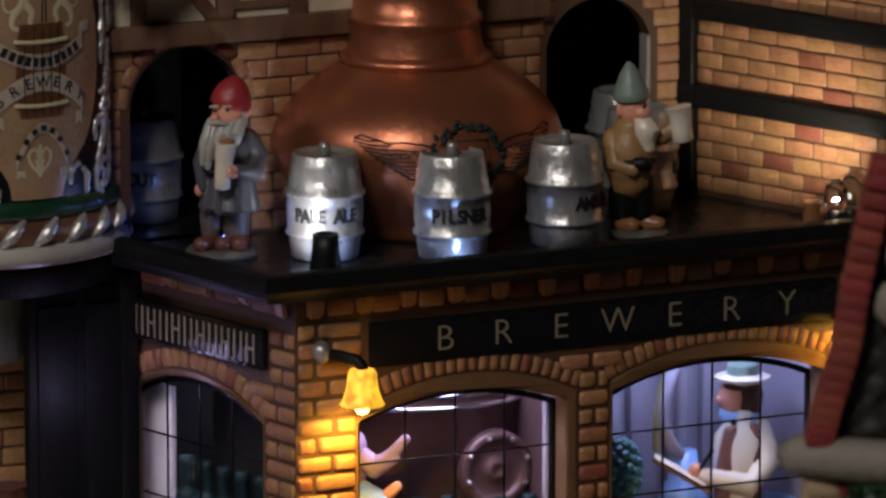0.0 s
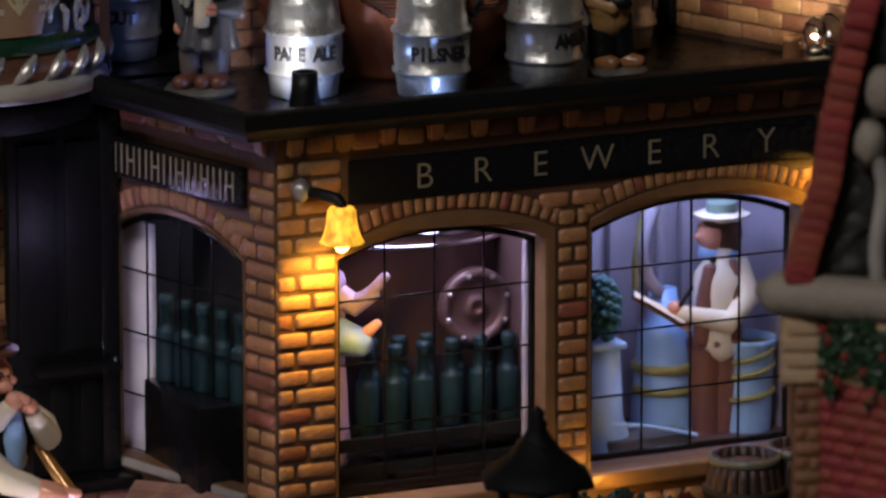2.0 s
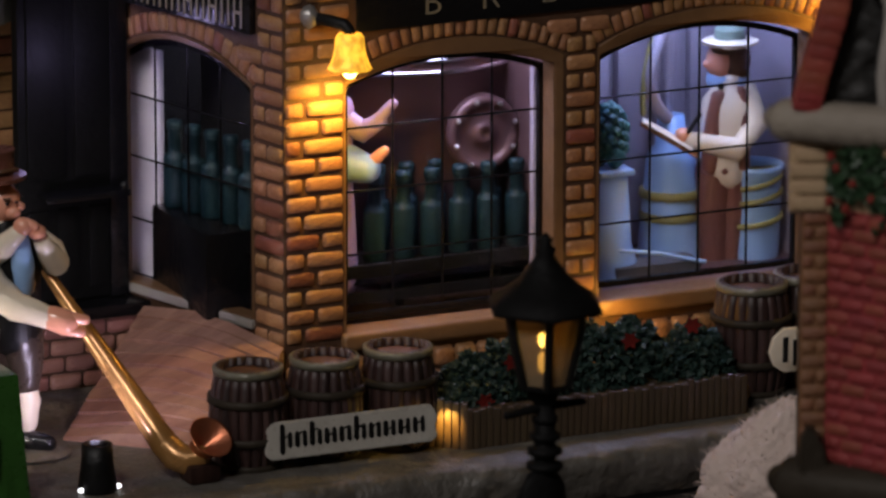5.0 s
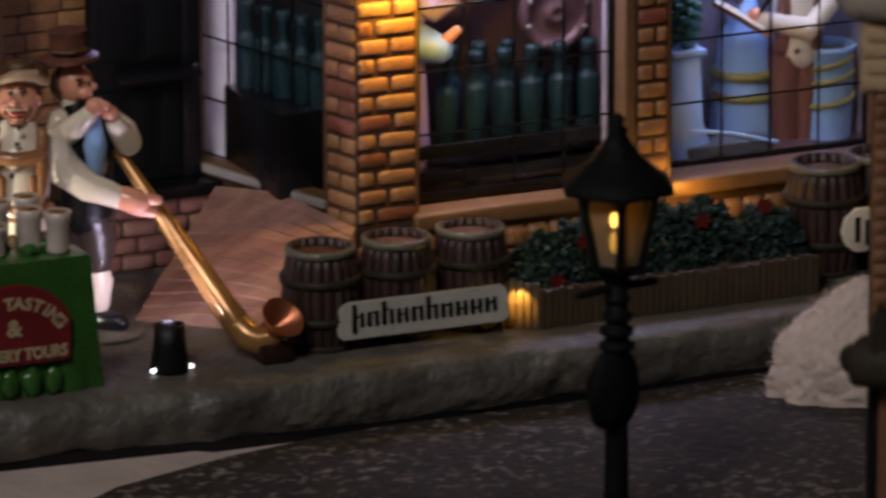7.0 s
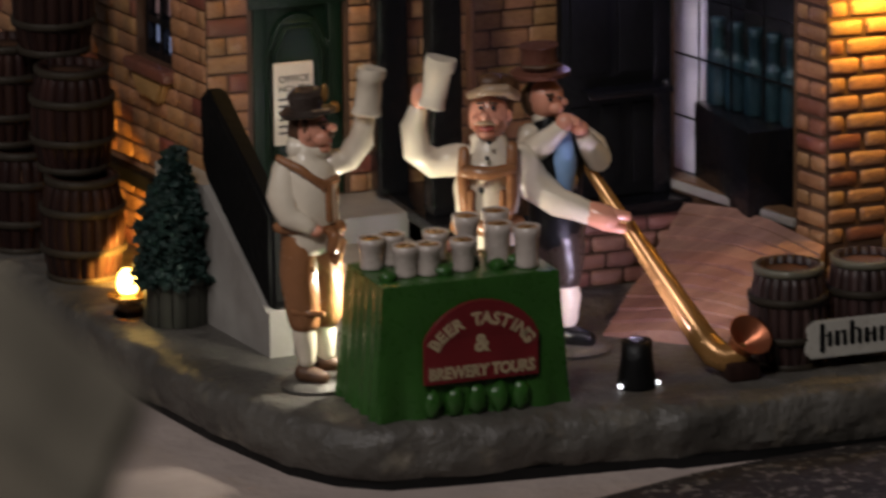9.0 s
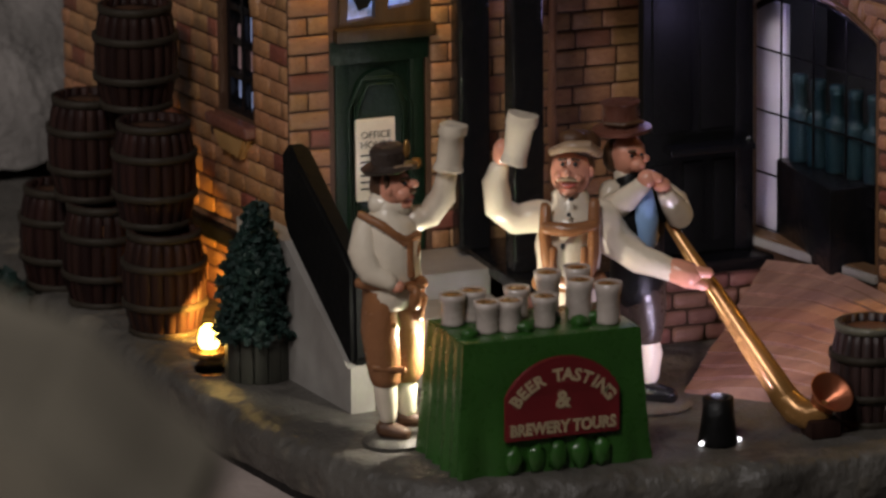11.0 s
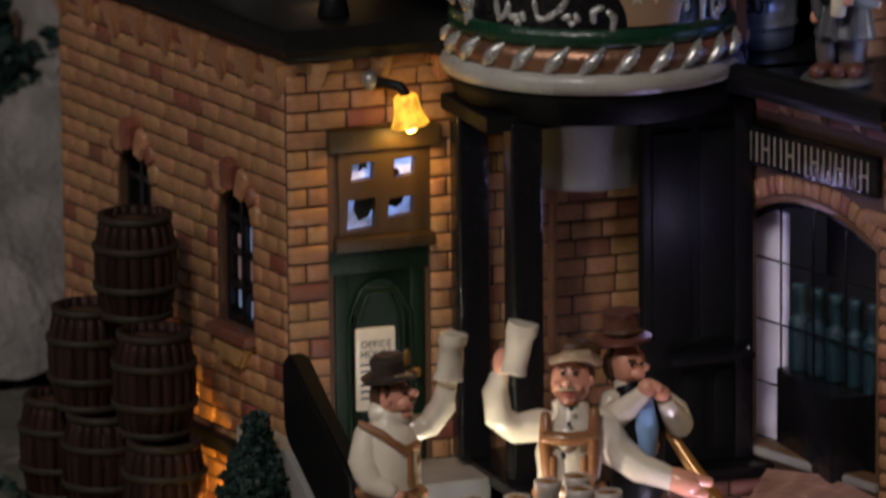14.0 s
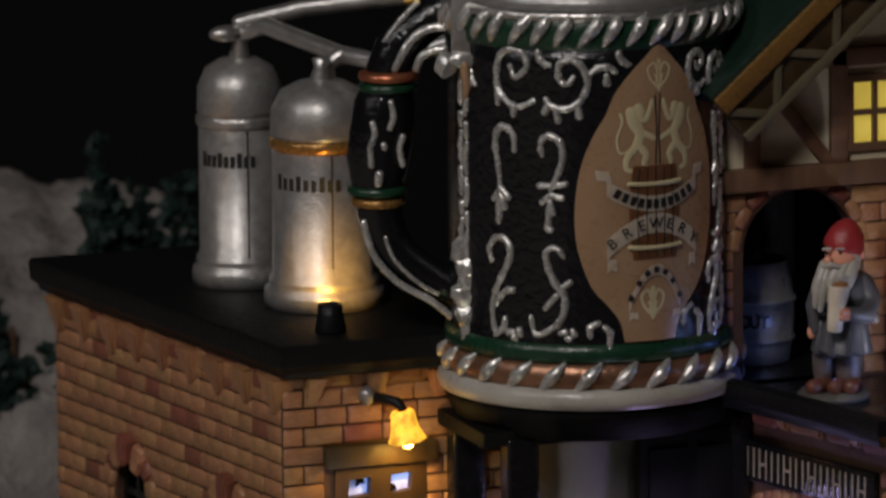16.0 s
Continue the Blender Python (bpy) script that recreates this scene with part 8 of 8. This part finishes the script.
limb(body, [(0.51, -0.5, 4.7), (0.49, -0.68, 4.07), (0.44, -0.68, 3.27)], [0.12, 0.12, 0.12], LEATHER)
limb(body, [(-0.46, -0.72, 4.23), (-0.0, -0.8, 4.2), (0.47, -0.72, 4.27)], [0.14, 0.15, 0.14], LEATHER)
limb(body, [(-0.36, -0.72, 3.77), (-0.36, -0.72, 3.28)], [0.08, 0.08], LEATHER)
limb(body, [(0.3, -0.72, 3.77), (0.3, -0.72, 3.34)], [0.08, 0.08], LEATHER)
ball(body, (0.04, -0.66, 4.83), (0.05, 0.05, 0.05), INK)
ball(body, (-0.01, -0.72, 4.51), (0.05, 0.05, 0.05), INK)
ball(body, (-0.14, -0.75, 3.84), (0.06, 0.05, 0.07), INK)
limb(body, [(-0.59, 0, 4.3), (-1.12, -0.05, 4.26), (-1.46, -0.1, 4.52), (-1.5, -0.1, 5.07), (-1.42, -0.1, 5.38)], [0.36, 0.33, 0.31, 0.26, 0.21], WHITE)
ball(body, (-1.38, -0.15, 5.7), (0.21, 0.19, 0.31), SKIN)
turned(body, (-1.05, -0.25, 6.02), [(0.24, -0.54), (0.3, -0.52), (0.25, -0.35), (0.28, 0.22), (0.33, 0.31), (0.31, 0.54), (0.0, 0.54)], WHITE, 12)
limb(body, [(0.67, 0, 4.3), (0.95, -0.1, 3.78), (1.48, -0.35, 3.46), (2.13, -0.5, 3.24)], [0.38, 0.37, 0.32, 0.24], WHITE)
limb(body, [(2.17, -0.5, 3.25), (2.49, -0.55, 3.14)], [0.26, 0.28], SKIN)
limb(body, [(2.6, -0.6, 3.25), (2.88, -0.6, 3.21)], [0.13, 0.11], SKIN)
limb(body, [(2.54, -0.65, 3.01), (2.78, -0.65, 2.95)], [0.13, 0.11], SKIN)
ball(body, (0.04, 0, 5.25), (0.44, 0.44, 0.54), SKIN)
ball(body, (-0.06, -0.42, 5.33), (0.11, 0.11, 0.11), SKIN)
limb(body, [(-0.14, -0.42, 5.08), (-0.02, -0.46, 5.06), (0.1, -0.43, 5.08)], [0.035, 0.05, 0.035], LIP)
limb(body, [(-0.22, -0.38, 5.17), (-0.04, -0.47, 5.22), (0.16, -0.4, 5.16)], [0.04, 0.06, 0.04], HAT_TAN)
ball(body, (-0.2, -0.3, 5.22), (0.14, 0.13, 0.12), SKIN)
ball(body, (0.16, -0.32, 5.2), (0.14, 0.13, 0.12), SKIN)
ball(body, (-0.02, -0.3, 4.92), (0.2, 0.18, 0.13), SKIN)
limb(body, [(-0.2, -0.44, 5.62), (-0.08, -0.46, 5.63)], [0.03, 0.03], HAIR)
limb(body, [(0.06, -0.44, 5.62), (0.2, -0.4, 5.6)], [0.03, 0.03], HAIR)
ball(body, (0.46, -0.05, 5.26), (0.07, 0.1, 0.13), SKIN)
ball(body, (-0.13, -0.45, 5.52), (0.05, 0.04, 0.05), INK)
ball(body, (0.13, -0.42, 5.51), (0.05, 0.04, 0.05), INK)
ball(body, (0.32, 0.16, 5.3), (0.24, 0.3, 0.4), HAIR)
limb(body, [(-0.06, 0, 4.71), (0.08, 0, 4.59)], [0.28, 0.31], WHITE)
ball(body, (0.25, 0.12, 5.81), (0.45, 0.38, 0.31), HAIR)
limb(body, [(-0.34, -0.2, 5.73), (-0.04, -0.42, 5.89), (0.39, -0.4, 5.89), (0.6, -0.1, 5.68)], [0.09, 0.12, 0.13, 0.11], HAT_TAN)
ball(body, (0.08, -0.1, 6.0), (0.31, 0.28, 0.19), HAIR)
figure("figurine", "porcelain host figurine with braces and outstretched arm", "figurine", at(-7.58, 0.27, -1.70, -20), body, "figurines at the tasting table")

body = bmesh.new()
turned(body, (-0.0, 0, 0.07), [(0.86, -0.07), (0.88, 0.0), (0.76, 0.11), (0.0, 0.11)], ROCK, 0)
limb(body, [(-0.12, -0.1, 0.35), (0.36, -0.35, 0.32)], [0.24, 0.18], BLACK)
limb(body, [(-0.3, 0.2, 0.29), (0.06, 0.1, 0.29)], [0.21, 0.17], BLACK)
limb(body, [(-0.06, -0.05, 0.67), (-0.07, -0.05, 1.17), (-0.1, -0.05, 1.6)], [0.21, 0.29, 0.26], WHITE)
limb(body, [(-0.3, 0.2, 0.66), (-0.3, 0.2, 1.09), (-0.3, 0.2, 1.53)], [0.2, 0.26, 0.24], WHITE)
limb(body, [(-0.08, -0.05, 1.6), (-0.12, 0, 2.2), (-0.24, 0, 2.76)], [0.33, 0.43, 0.55], DARK_HAT)
limb(body, [(-0.33, 0.2, 1.53), (-0.38, 0.2, 2.14), (-0.36, 0.1, 2.73)], [0.33, 0.4, 0.52], DARK_HAT)
ball(body, (-0.15, -0.38, 3.82), (0.31, 0.19, 0.4), WHITE)
ball(body, (-0.07, -0.58, 3.83), (0.05, 0.04, 0.06), INK)
limb(body, [(-0.3, 0, 2.7), (-0.3, 0, 3.32), (-0.33, 0, 4.06), (-0.42, 0, 4.68), (-0.48, 0, 4.9)], [0.59, 0.57, 0.62, 0.55, 0.31], BLACK_MATT)
limb(body, [(-0.12, -0.45, 3.7), (-0.12, -0.52, 4.21), (-0.18, -0.45, 4.75)], [0.21, 0.26, 0.21], PALE_BLUE)
limb(body, [(-0.83, -0.1, 4.65), (-0.89, -0.3, 4.33), (-0.53, -0.6, 4.67), (-0.24, -0.75, 4.96)], [0.29, 0.31, 0.26, 0.19], WHITE)
ball(body, (-0.12, -0.8, 5.13), (0.21, 0.19, 0.21), SKIN)
limb(body, [(-0.06, -0.8, 5.22), (0.12, -0.85, 5.15)], [0.11, 0.1], SKIN)
limb(body, [(-0.0, 0.1, 4.71), (0.48, 0, 4.37), (0.57, -0.2, 4.18), (0.3, -0.55, 4.72)], [0.29, 0.32, 0.29, 0.19], WHITE)
ball(body, (0.18, -0.7, 4.98), (0.2, 0.18, 0.17), SKIN)
ball(body, (-0.5, 0, 5.45), (0.39, 0.39, 0.45), SKIN)
ball(body, (-0.14, -0.2, 5.42), (0.1, 0.1, 0.09), SKIN)
ball(body, (-0.3, -0.28, 5.3), (0.17, 0.15, 0.15), SKIN)
ball(body, (-0.22, -0.36, 5.54), (0.04, 0.03, 0.04), INK)
ball(body, (-0.42, -0.4, 5.52), (0.04, 0.03, 0.04), INK)
limb(body, [(-0.48, -0.41, 5.62), (-0.36, -0.42, 5.63)], [0.03, 0.03], HAIR)
ball(body, (-0.71, 0.15, 5.4), (0.33, 0.38, 0.4), HAIR)
limb(body, [(-0.57, 0, 5.03), (-0.42, 0, 4.9)], [0.24, 0.26], WHITE)
turned(body, (-0.62, 0, 6.0), [(0.36, -0.05), (0.62, -0.04), (0.63, 0.04), (0.4, 0.1), (0.38, 0.5), (0.42, 0.59), (0.0, 0.61)], TOP_HAT, -3)
limb(body, [(-0.97, -0.35, 6.2), (-0.62, -0.5, 6.21), (-0.21, -0.3, 6.23)], [0.05, 0.05, 0.05], HAIR)
figure("figurine", "porcelain horn player figurine in a brown top hat", "figurine", at(-5.74, 0.24, -1.70, -20), body, "figurines at the tasting table")

body = bmesh.new()
turned(body, (-0.02, 0, 0.07), [(0.76, -0.07), (0.79, 0.0), (0.7, 0.1), (0.0, 0.1)], ROCK, 0)
for sx, dx in ((-0.2, -0.24), (0.22, -0.2), (0.42, -0.05)):
    limb(body, [(sx, -0.1, 0.3), (sx + dx, -0.42, 0.3)], [0.19, 0.17], TOP_HAT)
limb(body, [(-0.24, 0, 0.4), (-0.24, 0, 0.8), (-0.16, 0, 1.4)], [0.2, 0.24, 0.28], MAUVE)
limb(body, [(0.3, 0, 0.4), (0.3, 0, 0.8), (0.26, 0, 1.4)], [0.27, 0.31, 0.36], MAUVE)
turned(body, (0.16, 0, 1.02), [(0.6, 0.0), (0.64, 0.05), (0.56, 0.4), (0.48, 0.8), (0.46, 1.3), (0.38, 1.6), (0.2, 1.8), (0.0, 1.85)], BLUE_CLOTH, 4)
for k in range(5):
    a = radians(-100 + 40 * k)
    limb(body, [(0.16 + 0.58 * math.sin(a), -0.58 * math.cos(a), 1.06), (0.16 + 0.5 * math.sin(a), -0.5 * math.cos(a), 1.7)], [0.09, 0.05], BLUE_CLOTH)
limb(body, [(-0.28, -0.36, 1.86), (0.16, -0.48, 1.84), (0.62, -0.3, 1.86)], [0.07, 0.08, 0.06], BLACK_MATT)
limb(body, [(0.56, 0.05, 2.5), (0.76, -0.02, 2.1), (0.68, -0.35, 1.86), (0.34, -0.62, 1.94)], [0.24, 0.25, 0.22, 0.15], BLUE_CLOTH)
limb(body, [(-0.24, 0, 2.45), (-0.42, -0.1, 2.0), (-0.4, -0.2, 1.5)], [0.2, 0.2, 0.14], BLUE_CLOTH)
ball(body, (-0.46, -0.2, 1.45), (0.12, 0.11, 0.16), SKIN)
ball(body, (0.86, -0.05, 1.74), (0.11, 0.11, 0.14), MAUVE)
ball(body, (0.2, -0.74, 1.97), (0.19, 0.14, 0.15), SKIN)
limb(body, [(0.05, -0.8, 2.02), (0.18, -0.88, 2.02), (0.3, -0.8, 2.0)], [0.07, 0.08, 0.07], SKIN)
limb(body, [(0.05, -0.82, 1.9), (0.18, -0.9, 1.9), (0.3, -0.82, 1.88)], [0.07, 0.08, 0.07], SKIN)
turned(body, (0.08, -0.78, 2.1), [(0.15, -0.5), (0.17, -0.48), (0.19, 0.0), (0.23, 0.46), (0.0, 0.47)], WHITE, 6)
ball(body, (0.12, -0.78, 2.58), (0.18, 0.16, 0.05), LEATHER)
ball(body, (0.16, -0.06, 3.06), (0.38, 0.38, 0.42), SKIN)
ball(body, (-0.12, -0.4, 3.04), (0.1, 0.12, 0.1), SKIN)
ball(body, (-0.06, -0.36, 2.9), (0.14, 0.1, 0.1), SKIN)
for ex in (-0.14, 0.14):
    ball(body, (ex, -0.4, 3.2), (0.045, 0.04, 0.035), INK)
    limb(body, [(ex - 0.08, -0.41, 3.28), (ex + 0.08, -0.42, 3.3)], [0.03, 0.025], OLD_WHITE)
limb(body, [(0.5, 0.0, 3.0), (0.56, -0.02, 3.12), (0.62, 0.02, 3.26)], [0.08, 0.1, 0.03], SKIN)
for x0, x1, z1 in ((0.42, 0.34, 2.5), (0.26, 0.1, 2.45), (0.08, -0.12, 2.2), (-0.1, -0.28, 1.98), (-0.2, -0.38, 2.05)):
    limb(body, [(x0, -0.3, 2.92), ((x0 + x1) / 2 - 0.04, -0.44, (2.9 + z1) / 2), (x1, -0.42, z1)], [0.12, 0.15, 0.07], OLD_WHITE)
limb(body, [(-0.22, -0.42, 2.92), (-0.06, -0.48, 2.96), (0.14, -0.43, 2.9)], [0.05, 0.07, 0.05], OLD_WHITE)
limb(body, [(0.44, -0.2, 3.2), (0.46, -0.2, 2.9)], [0.07, 0.1], OLD_WHITE)
turned(body, (0.2, 0, 3.3), [(0.42, -0.08), (0.44, 0.0), (0.42, 0.12), (0.36, 0.3), (0.24, 0.46), (0.1, 0.56), (0.0, 0.58)], CAP_RED, 14)
figure("gnome_figurine", "porcelain gnome figurine with red cap and mug", "figurine", at(-0.37, 3.02, 8.76, -25), body, "gnomes round the kettle")

body = bmesh.new()
turned(body, (0.0, 0, 0.07), [(0.63, -0.06), (0.66, 0.0), (0.55, 0.09), (0.0, 0.09)], ROCK, 0)
limb(body, [(-0.33, -0.1, 0.28), (-0.09, -0.3, 0.26)], [0.2, 0.16], LEATHER)
limb(body, [(0.16, 0, 0.26), (0.46, -0.1, 0.25)], [0.2, 0.16], LEATHER)
limb(body, [(-0.33, 0, 0.26), (-0.33, 0, 0.82), (-0.28, 0, 1.3)], [0.27, 0.34, 0.34], BLACK_MATT)
limb(body, [(0.14, 0.1, 0.3), (0.08, 0.1, 0.8), (0.0, 0, 1.3)], [0.24, 0.3, 0.34], BLACK_MATT)
limb(body, [(-0.19, 0, 1.3), (-0.2, 0, 1.5), (-0.24, 0, 1.9), (-0.21, 0, 2.32)], [0.5, 0.58, 0.54, 0.37], OLIVE_CLOTH)
limb(body, [(-0.68, -0.2, 1.72), (-0.2, -0.56, 1.68), (0.3, -0.3, 1.7)], [0.06, 0.07, 0.06], BLACK_MATT)
limb(body, [(-0.57, -0.1, 2.15), (-0.51, -0.3, 1.63), (-0.09, -0.5, 1.55), (0.1, -0.5, 1.65)], [0.22, 0.24, 0.21, 0.15], OLIVE_CLOTH)
ball(body, (0.04, -0.55, 1.66), (0.27, 0.15, 0.17), BLACK_MATT)
limb(body, [(0.16, 0.1, 2.11), (0.52, 0, 2.19), (0.77, 0, 2.38)], [0.22, 0.21, 0.17], OLIVE_CLOTH)
turned(body, (0.89, -0.1, 2.46), [(0.22, -0.37), (0.24, -0.35), (0.24, 0.22), (0.29, 0.37), (0.0, 0.4)], WHITE, -8)
ball(body, (-0.12, 0, 2.75), (0.32, 0.32, 0.37), SKIN)
ball(body, (0.16, -0.1, 2.74), (0.12, 0.11, 0.1), SKIN)
ball(body, (-0.39, -0.1, 2.77), (0.11, 0.09, 0.18), SKIN)
limb(body, [(0.08, -0.2, 2.58), (0.18, -0.28, 2.3), (0.2, -0.3, 2.0)], [0.2, 0.28, 0.14], WHITE)
ball(body, (0.06, -0.28, 2.72), (0.18, 0.14, 0.15), SKIN)
ball(body, (0.1, -0.32, 2.88), (0.04, 0.04, 0.04), INK)
turned(body, (-0.17, 0, 3.04), [(0.37, -0.07), (0.4, 0.0), (0.34, 0.22), (0.2, 0.55), (0.06, 0.75), (0.0, 0.77)], OCHRE_GREEN, -4)
figure("gnome_figurine", "porcelain gnome figurine in ochre coat holding a mug", "figurine", at(8.57, 1.09, 8.76, -25), body, "gnomes round the kettle")

body = bmesh.new()
limb(body, [(0.05, 0, -0.09), (-0.33, -0.2, -0.12)], [0.18, 0.14], WHITE)
limb(body, [(0.43, 0.1, -0.07), (0.11, 0, -0.12)], [0.18, 0.14], WHITE)
limb(body, [(0.01, 0, -0.0), (-0.01, 0, 1.1), (0.09, 0, 2.01)], [0.33, 0.38, 0.48], RUSSET)
limb(body, [(0.43, 0.1, 0.04), (0.46, 0.1, 1.08), (0.36, 0.1, 1.99)], [0.33, 0.39, 0.48], RUSSET)
limb(body, [(0.24, 0, 2.08), (0.26, 0, 2.79), (0.34, 0, 3.57), (0.36, 0, 4.02)], [0.55, 0.58, 0.58, 0.33], WHITE)
limb(body, [(-0.08, -0.35, 2.17), (-0.04, -0.42, 2.9), (0.09, -0.35, 3.79)], [0.2, 0.21, 0.15], RUSSET)
limb(body, [(0.62, -0.3, 2.22), (0.64, -0.35, 3.01), (0.57, -0.3, 3.91)], [0.19, 0.16, 0.11], RUSSET)
limb(body, [(-0.19, -0.2, 2.13), (0.24, -0.45, 2.13), (0.69, -0.2, 2.13)], [0.13, 0.14, 0.13], RUSSET)
ball(body, (0.14, -0.4, 4.0), (0.08, 0.06, 0.08), INK)
limb(body, [(0.68, 0, 3.7), (0.87, -0.2, 3.1), (0.49, -0.5, 2.6), (-0.51, -0.6, 2.84)], [0.33, 0.35, 0.3, 0.19], WHITE)
ball(body, (-0.7, -0.62, 2.95), (0.18, 0.15, 0.18), SKIN)
limb(body, [(-0.58, -0.7, 3.04), (-0.33, -0.7, 3.43)], [0.05, 0.05], INK)
tube(body, [(-1.6, -0.6, 3.2), (-0.4, -0.62, 2.5)], [0.05, 0.05], 12, SLOT[LEATHER.name], flat=6)
tube(body, [(-1.58, -0.62, 3.3), (-0.5, -0.64, 2.66)], [0.05, 0.05], 12, SLOT[WHITE.name], flat=5.5)
ball(body, (0.14, 0, 4.48), (0.35, 0.35, 0.43), SKIN)
ball(body, (-0.16, -0.1, 4.44), (0.1, 0.1, 0.1), SKIN)
ball(body, (0.43, 0.1, 4.48), (0.4, 0.43, 0.48), HAIR)
ball(body, (0.21, -0.2, 4.82), (0.3, 0.15, 0.2), HAIR)
ball(body, (0.57, -0.05, 4.26), (0.2, 0.2, 0.18), HAIR)
limb(body, [(0.05, 0, 4.09), (0.43, 0, 4.02)], [0.25, 0.3], PALE_BLUE)
# brim made white for the lamp light that falls on it
turned(body, (0.34, 0, 4.93), [(0.38, -0.04), (0.6, -0.05), (0.63, 0.03), (0.4, 0.08), (0.35, 0.1), (0.0, 0.13)], WHITE, 0)
turned(body, (0.34, 0, 5.01), [(0.36, 0.0), (0.34, 0.21), (0.25, 0.26), (0.0, 0.26)], OCHRE_GREEN, 0)
figure("figurine", "porcelain brewer figurine writing on a pad indoors", "figurine", at(11.50, 2.55, 0.10, -25), body, "figurines indoors")

body = bmesh.new()
limb(body, [(0.85, 0, 0.71), (0.85, 0, 2.23), (0.81, 0, 3.24), (0.85, 0, 4.38)], [0.61, 0.56, 0.51, 0.54], LAVENDER)
ball(body, (0.85, 0, 5.2), (0.37, 0.37, 0.44), SKIN)
ball(body, (0.78, 0.2, 5.34), (0.42, 0.42, 0.44), HAIR)
limb(body, [(1.15, -0.1, 4.22), (1.58, -0.2, 3.99), (1.91, -0.3, 4.27)], [0.29, 0.27, 0.18], LAVENDER)
limb(body, [(1.82, -0.3, 4.21), (2.23, -0.35, 4.66)], [0.15, 0.1], LAVENDER)
limb(body, [(1.21, -0.2, 3.3), (1.64, -0.4, 3.22)], [0.42, 0.32], PALE_BLUE)
limb(body, [(1.76, -0.42, 3.38), (2.03, -0.45, 3.64)], [0.15, 0.11], SKIN)
figure("figurine", "porcelain bottler figurine in lavender holding a bottle", "figurine", at(1.25, 2.50, 0.10, -25), body, "figurines indoors")

# ---- brickwork ----
lay(wall_front, 0.0, 13.6, 0.0, 7.8, [arch(1.4, 6.58, -0.3, 5.85, 0.95), arch(7.34, 12.74, -0.3, 5.95, 0.95), rect(1.55, 6.65, 12.9, 7.75)], seed=3, gap=0.085)
lay(wall_front, 0.0, 13.6, G, -0.42, [], seed=4)
lay(wall_side, 0.0, SL, G, 7.6, [arch(0.05, SL - 1.0, 0.2, 5.55, 1.05), rect(SL - 5.9, 6.6, SL - 0.85, 7.6)], seed=5, gap=0.08)
lay(wall_door, -11.1, -1.6, 0.0, 9.22, [rect(-10.15, -0.2, -7.85, 7.55)], seed=6, gap=0.05, mesh=5)
lay(wall_wing, 0.0, WL, G, 9.22, [arch(WL - 3.25, WL - 1.55, 2.4, 5.3, 1.0), arch(WL - 8.1, WL - 6.4, 2.4, 5.3, 1.0)], seed=7, length=0.74, gap=0.04, mesh=5, proud=0.05)
lay(wall_terrace, -3.2, 11.6, 8.8, 12.95, [arch(-1.9, 1.1, 8.5, 11.7, 1.5), arch(8.05, 10.9, 8.5, 12.3, 1.15)], seed=8, length=0.95, proud=0.04, mesh=5, gap=0.035)
lay(wall_terrace, 7.7, 11.6, 12.95, 13.7, [arch(8.05, 10.9, 8.5, 12.3, 1.15)], seed=18, length=0.95, proud=0.04, mesh=5, gap=0.035)
lay(wall_right, 0.35, RL, 8.85, 10.75, [], seed=9, mesh=5, gap=0.035, proud=0.05)
lay(wall_right, 0.35, RL, 11.25, 12.75, [], seed=10, mesh=5, gap=0.035, proud=0.05)
lay(wall_right, 0.35, RL, 13.2, 16.5, [], seed=11, mesh=5, gap=0.035, proud=0.05)
lay(riser, -7.1, -1.2, G, -0.2, [], seed=12, mesh=2)
for job in LATER:
    lay_now(*job)
